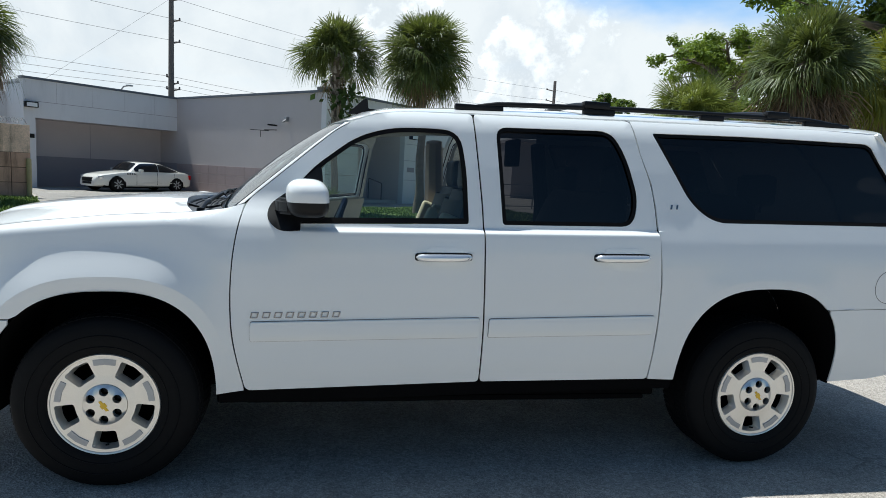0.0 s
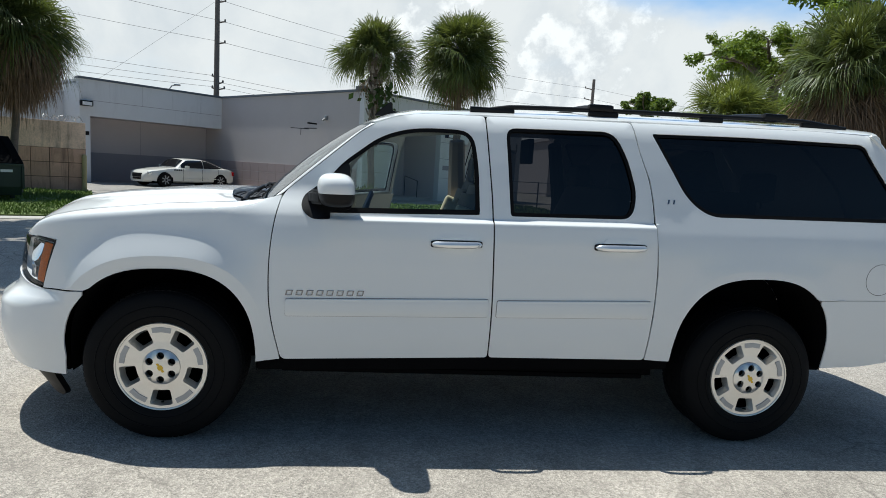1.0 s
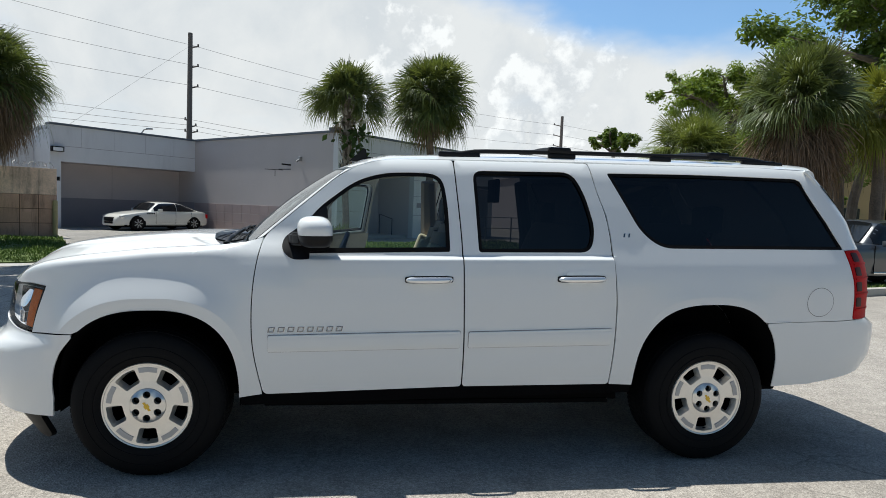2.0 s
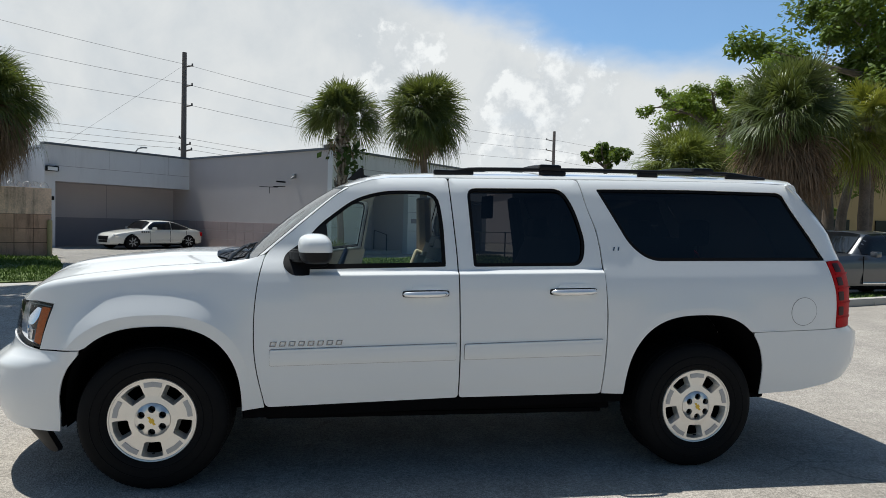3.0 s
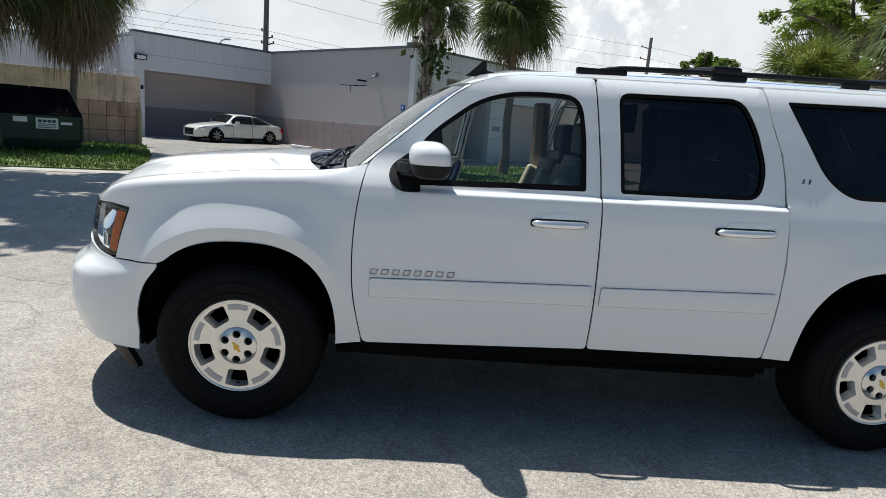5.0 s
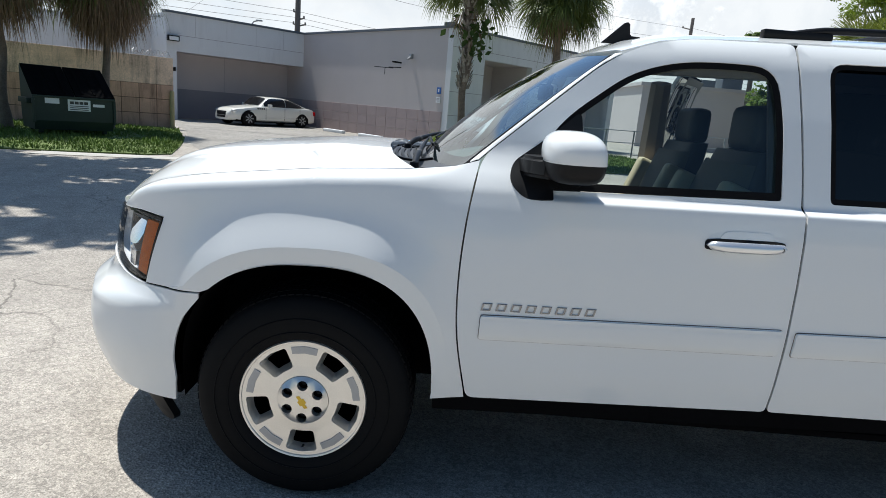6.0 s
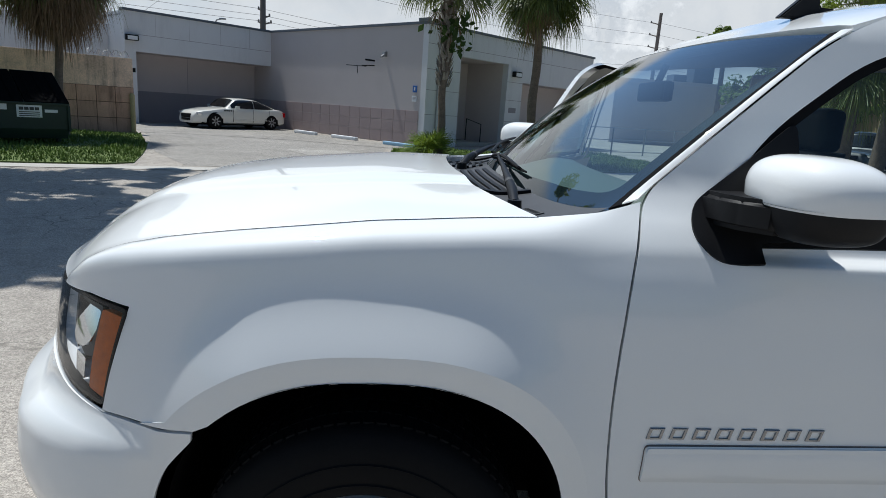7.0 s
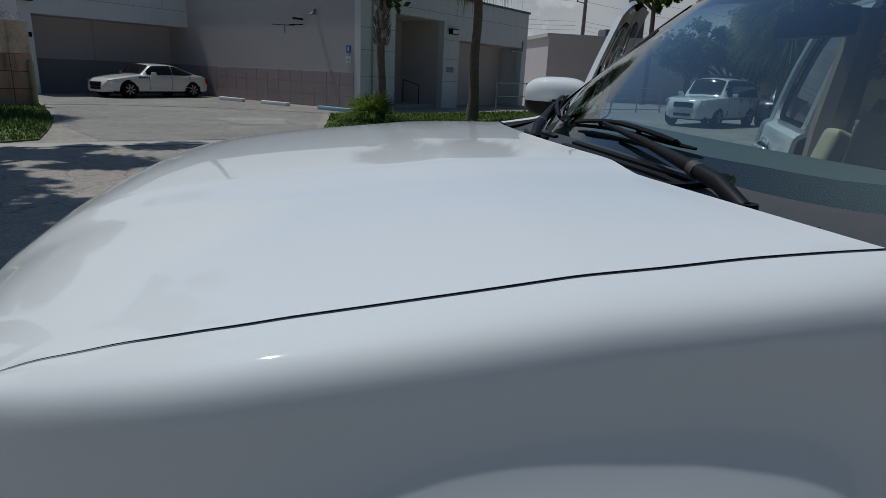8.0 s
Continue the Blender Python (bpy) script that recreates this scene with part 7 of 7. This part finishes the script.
# ---- other vehicles ----
def parked_car(name, label, paint, m, spec, glassmat=DARKGLASS, group=""):
    """A car from its lengthwise tables: deck height, half width, greenhouse and wheels; nose towards -x."""
    length, width, belt, roofz, deck, base0, top0, top1, base1, wheels, tyre_r, clear = (spec[k] for k in ("length", "width", "belt", "roof", "deck", "base0", "top0", "top1", "base1", "wheels", "tyre", "clear"))
    car = thing(name, label, "car", m, group)
    deck_z = table(deck, 0.06)
    hw = width / 2
    x0, x1 = deck[0][0], deck[-1][0]

    def hull(u, v):
        x = x0 + (x1 - x0) * u
        end = min(1.0, 3.4 * u + 0.42, 4.0 * (1 - u) + 0.60)
        half = hw * (1 - (1 - end) ** 2 * 1.3)
        top = deck_z(x)
        rows = [(0.80, clear), (0.96, clear + 0.06), (1.0, 0.5 * (clear + top)), (0.985, top - 0.14), (0.93, top - 0.03), (0.80, top), (0.0, top + 0.03)]
        k = v * (len(rows) - 1)
        i = min(int(k), len(rows) - 2)
        a, b = rows[i], rows[i + 1]
        f = k - i
        return x, half * (a[0] + (b[0] - a[0]) * f), a[1] + (b[1] - a[1]) * f
    bm = bmesh.new()
    for s in (-1, 1):
        grid(bm, lambda u, v: Vector((hull(u, v)[0], s * hull(u, v)[1], hull(u, v)[2])), 44, 18)
    bmesh.ops.remove_doubles(bm, verts=bm.verts, dist=0.002)
    for e in (0, 1):
        ring = [Vector((hull(e, v / 18)[0], s * hull(e, v / 18)[1], hull(e, v / 18)[2])) for s, rng in ((1, range(19)), (-1, range(18, -1, -1))) for v in rng]
        vs = [bm.verts.new(p) for p in ring]
        bm.faces.new(vs)
    bmesh.ops.remove_doubles(bm, verts=bm.verts, dist=0.002)
    bmesh.ops.recalc_face_normals(bm, faces=bm.faces)
    shell = part("body", bm, paint, car, "painted body shell")
    # rounded cabin with its panes
    mid = 0.5 * (top0 + top1)
    rise = [(base0 - 0.02, belt - 0.06), (base0 + 0.04, belt - 0.01), (top0 - 0.02, roofz - 0.045), (0.7 * top0 + 0.3 * mid, roofz - 0.012), (mid, roofz), (0.7 * top1 + 0.3 * mid, roofz - 0.015), (top1 + 0.02, roofz - 0.055), (base1 - 0.04, belt + 0.02), (base1 + 0.02, belt - 0.06)]
    roof_z = table(rise, 0.10)

    def cabin(x, z, grow=0.0):
        """Half width of the cabin at x and height z."""
        f = min(1.0, max(0.0, (z - belt + 0.06) / max(0.02, roof_z(x) - belt + 0.06)))
        ends = 1 - 0.10 * (1 - smooth01(base0 - 0.1, top0, x)) - 0.12 * smooth01(top1, base1 + 0.1, x)
        return hw * ends * (0.93 - 0.16 * f) * (1 - f ** 7) ** 0.28 + grow

    def canopy(u, v):
        x = base0 - 0.02 + (base1 - base0 + 0.04) * u
        th = math.pi * (v - 0.5)
        z = belt - 0.06 + (roof_z(x) - belt + 0.06) * max(0.0, math.cos(th)) ** 0.42
        y = cabin(x, z) * (1 if th > 0 else -1) if abs(th) > 1e-6 else 0.0
        if abs(th) < 0.75:
            edge = cabin(x, belt - 0.06 + (roof_z(x) - belt + 0.06) * math.cos(0.75) ** 0.42)
            y = edge * math.sin(th) / math.sin(0.75)
        return Vector((x, y, z))
    bm = bmesh.new()
    grid(bm, canopy, 44, 30)
    bmesh.ops.remove_doubles(bm, verts=bm.verts, dist=0.002)
    bmesh.ops.recalc_face_normals(bm, faces=bm.faces)
    part("cabin", bm, paint, car, "painted roof and pillars")
    for x_lo, x_hi, name in ((base0 + 0.10, top0 - 0.02, "windscreen"), (top1 + 0.04, base1 - 0.08, "rear_window")):
        fn = lambda x, t: canopy((x - base0 + 0.02) / (base1 - base0 + 0.04), 0.5 + 0.27 * t) + Vector((-0.020 if x < mid else 0.020, 0, 0.016))
        skin(name, [(x_lo, -0.9), (x_hi, -0.78), (x_hi, 0.78), (x_lo, 0.9)] if x_lo < mid else [(x_lo, -0.78), (x_hi, -0.9), (x_hi, 0.9), (x_lo, 0.78)], fn, glassmat, car, "dark sloping glass", step=0.12, lip=0, inward=lambda m: Vector((mid, 0, 0.5)) - m)
    cuts_x = [base0 + 0.26 + (base1 - base0 - 0.46) * u for u in spec["pillars"]]
    for s in (-1, 1):
        for xa, xb in zip(cuts_x, cuts_x[1:]):
            xs = [xa + 0.014 + (xb - xa - 0.028) * k / 8 for k in range(9)]
            low = belt + 0.012
            tops = [(x, max(low + 0.004, roof_z(x) - 0.072)) for x in xs]
            skin("side_window", [(xs[0], low)] + [(xs[-1], low)] + tops[::-1], lambda x, z, s=s: Vector((x, s * cabin(x, z, 0.016), z)), glassmat, car, "dark side glass", step=0.08, lip=0, inward=lambda m, s=s: Vector((0, -s, 0)))
        bm = bmesh.new()
        box(bm, base0 + 0.35, base0 + 0.50, s * (hw + 0.02), s * (hw + 0.20), belt - 0.02, belt + 0.12, 0.03)
        part("door_mirror", bm, paint, car)
        for xs in spec["seams"]:
            bm = bmesh.new()
            z0, z1 = clear + 0.10, deck_z(xs) - 0.05
            y = hw * 1.001
            box(bm, xs - 0.003, xs + 0.003, s * (y - 0.02), s * (y + 0.002), z0, z1)
            part("door_gap", bm, DARK, car, smooth=False)
        bm = bmesh.new()
        box(bm, spec["seams"][0], spec["seams"][-1], s * (hw - 0.01), s * (hw + 0.012), 0.40, 0.44, 0.005)
        part("side_trim", bm, CHROME if spec.get("chrome") else paint, car)
        # lamps
        bm = bmesh.new()
        zt = deck_z(x0 + 0.18)
        box(bm, x0 + 0.13, x0 + 0.48, s * hw * 0.52, s * hw * 0.80, zt - 0.15, zt - 0.02, 0.04)
        part("headlight", bm, SATIN, car, "clear headlight")
        bm = bmesh.new()
        zt = deck_z(x1 - 0.1)
        box(bm, x1 - 0.26, x1 - 0.02, s * hw * 0.58, s * hw * 0.90, zt - 0.26, zt - 0.06, 0.02)
        part("tail_lamp", bm, RED, car, "red tail lamp")
        for wx in wheels:
            c = (wx, s * (hw - 0.02), tyre_r)
            bm = bmesh.new()
            spin(bm, [(tyre_r + 0.04, 0.004), (tyre_r + 0.04, -0.25)], c, "y", 24, s)
            spin(bm, [(tyre_r + 0.04, 0.008), (0.05, 0.006)], c, "y", 24, s)
            for v in bm.verts:
                v.co.z = max(v.co.z, clear * 0.9)
            part("wheel_arch", bm, DARK, car, smooth=False)
            bm = bmesh.new()
            spin(bm, [(tyre_r * 0.62, 0.02), (tyre_r * 0.66, 0.034), (tyre_r * 0.95, 0.030), (tyre_r, 0.0), (tyre_r, -0.18)], c, "y", 28, s)
            w = part("wheel", bm, RUBBER, car, "black tyre with a silver rim")
            bm = bmesh.new()
            spin(bm, [(0.01, 0.034), (tyre_r * 0.2, 0.036), (tyre_r * 0.25, 0.026), (tyre_r * 0.55, 0.024), (tyre_r * 0.66, 0.036), (tyre_r * 0.67, 0.02)], c, "y", 28, s)
            rim = part("rim", bm, BLACK_PLASTIC, w)
            for k in range(7):
                bm = bmesh.new()
                a = 2 * math.pi * k / 7
                vs = box(bm, 0.05, tyre_r * 0.62, -0.02, 0.02, -0.022, 0.022)
                bmesh.ops.transform(bm, matrix=Matrix.Translation((c[0], c[1] + s * 0.028, c[2])) @ Matrix.Rotation(a, 4, "Y"), verts=vs)
                part("spoke", bm, ALLOY_DARK, w, smooth=False)
    bm = bmesh.new()
    zt = deck_z(x0 + 0.1)
    box(bm, x0 - 0.030, x0 + 0.1, -hw * 0.38, hw * 0.38, zt - 0.24, zt - 0.05, 0.05)
    grille = part("grille", bm, BLACK_PLASTIC, car, "front grille")
    bm = bmesh.new()
    box(bm, x0 - 0.03, x0 + 0.1, -hw * 0.34, hw * 0.34, clear + 0.09, clear + 0.19, 0.03)
    part("air_intake", bm, BLACK_PLASTIC, car)
    bm = bmesh.new()
    box(bm, x0 + 0.3, x1 - 0.3, -hw * 0.8, hw * 0.8, clear - 0.05, clear + 0.15)
    part("underbody", bm, DARK, car, smooth=False)
    if spec.get("ports"):
        for s in (-1, 1):
            for k in range(4):
                bm = bmesh.new()
                spin(bm, [(0.001, 0.010), (0.035, 0.008), (0.038, -0.01)], (base0 - 0.12 + 0.11 * k, s * hw * 0.985, 0.80), "y", 12, s)
                part("wing_port", bm, BLACK_PLASTIC, car, "round port in the front wing")
    if spec.get("rack"):
        for s in (-1, 1):
            bm = bmesh.new()
            tube(bm, [(top0 + 0.1, s * hw * 0.6, roofz + 0.03), (top1 - 0.1, s * hw * 0.6, roofz + 0.03)], 0.02, 6)
            part("roof_rail", bm, BLACK_PLASTIC, car)
        for x in (top0 + 0.5, top1 - 0.5):
            bm = bmesh.new()
            tube(bm, [(x, -hw * 0.62, roofz + 0.06), (x, hw * 0.62, roofz + 0.06)], 0.02, 6)
            part("cross_bar", bm, BLACK_PLASTIC, car)
    return car


SEDAN = dict(length=4.80, width=1.87, belt=0.90, roof=1.36, clear=0.22, tyre=0.335, wheels=(-1.50, 1.44), base0=-0.92, top0=-0.40, top1=0.84, base1=1.98, pillars=(0, 0.48, 1), seams=(-0.62, 0.42, 1.30),
             deck=[(-2.33, 0.52), (-2.26, 0.64), (-2.1, 0.73), (-1.4, 0.85), (-0.9, 0.90), (0.5, 0.92), (1.8, 0.93), (2.12, 0.90), (2.28, 0.83), (2.33, 0.70)], ports=True)
SUVSPEC = dict(length=4.87, width=1.89, belt=1.10, roof=1.80, clear=0.30, tyre=0.36, wheels=(-1.45, 1.42), base0=-0.95, top0=-0.40, top1=2.10, base1=2.36, pillars=(0, 0.36, 0.66, 1), seams=(-0.75, 0.35, 1.25),
               deck=[(-2.43, 0.72), (-2.36, 0.92), (-2.2, 1.00), (-1.6, 1.06), (-0.9, 1.10), (1.5, 1.10), (2.35, 1.10), (2.40, 0.95), (2.43, 0.70)], rack=True)
TRUCK = dict(SUVSPEC, roof=1.68, belt=1.06, top1=1.0, base1=1.15, deck=[(-2.7, 0.70), (-2.6, 0.95), (-2.3, 1.02), (-1.0, 1.10), (1.2, 1.12), (2.6, 1.12), (2.66, 1.0), (2.7, 0.75)], pillars=(0, 0.5, 1), rack=False, wheels=(-1.65, 1.65), chrome=True)

parked_car("sedan", "pearl white four-door sedan parked before the garage bay", PEARL, pose(-8.28, 27.64, 0.005, 0, 0, 51), SEDAN)
parked_car("parked_suv", "white mid-size suv with a roof rack in the far lot", WHITE, pose(13.9, 21.7, 0, 0, 0, 34), SUVSPEC)
parked_car("parked_suv", "dark suv beside the white one in the far lot", GREYPAINT, pose(18.0, 22.4, 0, 0, 0, 40), dict(SUVSPEC, rack=False))
parked_car("parked_truck", "dark grey four-door pickup parked beyond the kerb", GREYPAINT, pose(13.7, 10.0, 0.0, 0, 0, 8), TRUCK)
parked_car("sedan", "pale sedan in the shade of the trees", PEARL, pose(23.0, 17.5, 0, 0, 0, 95), SEDAN)
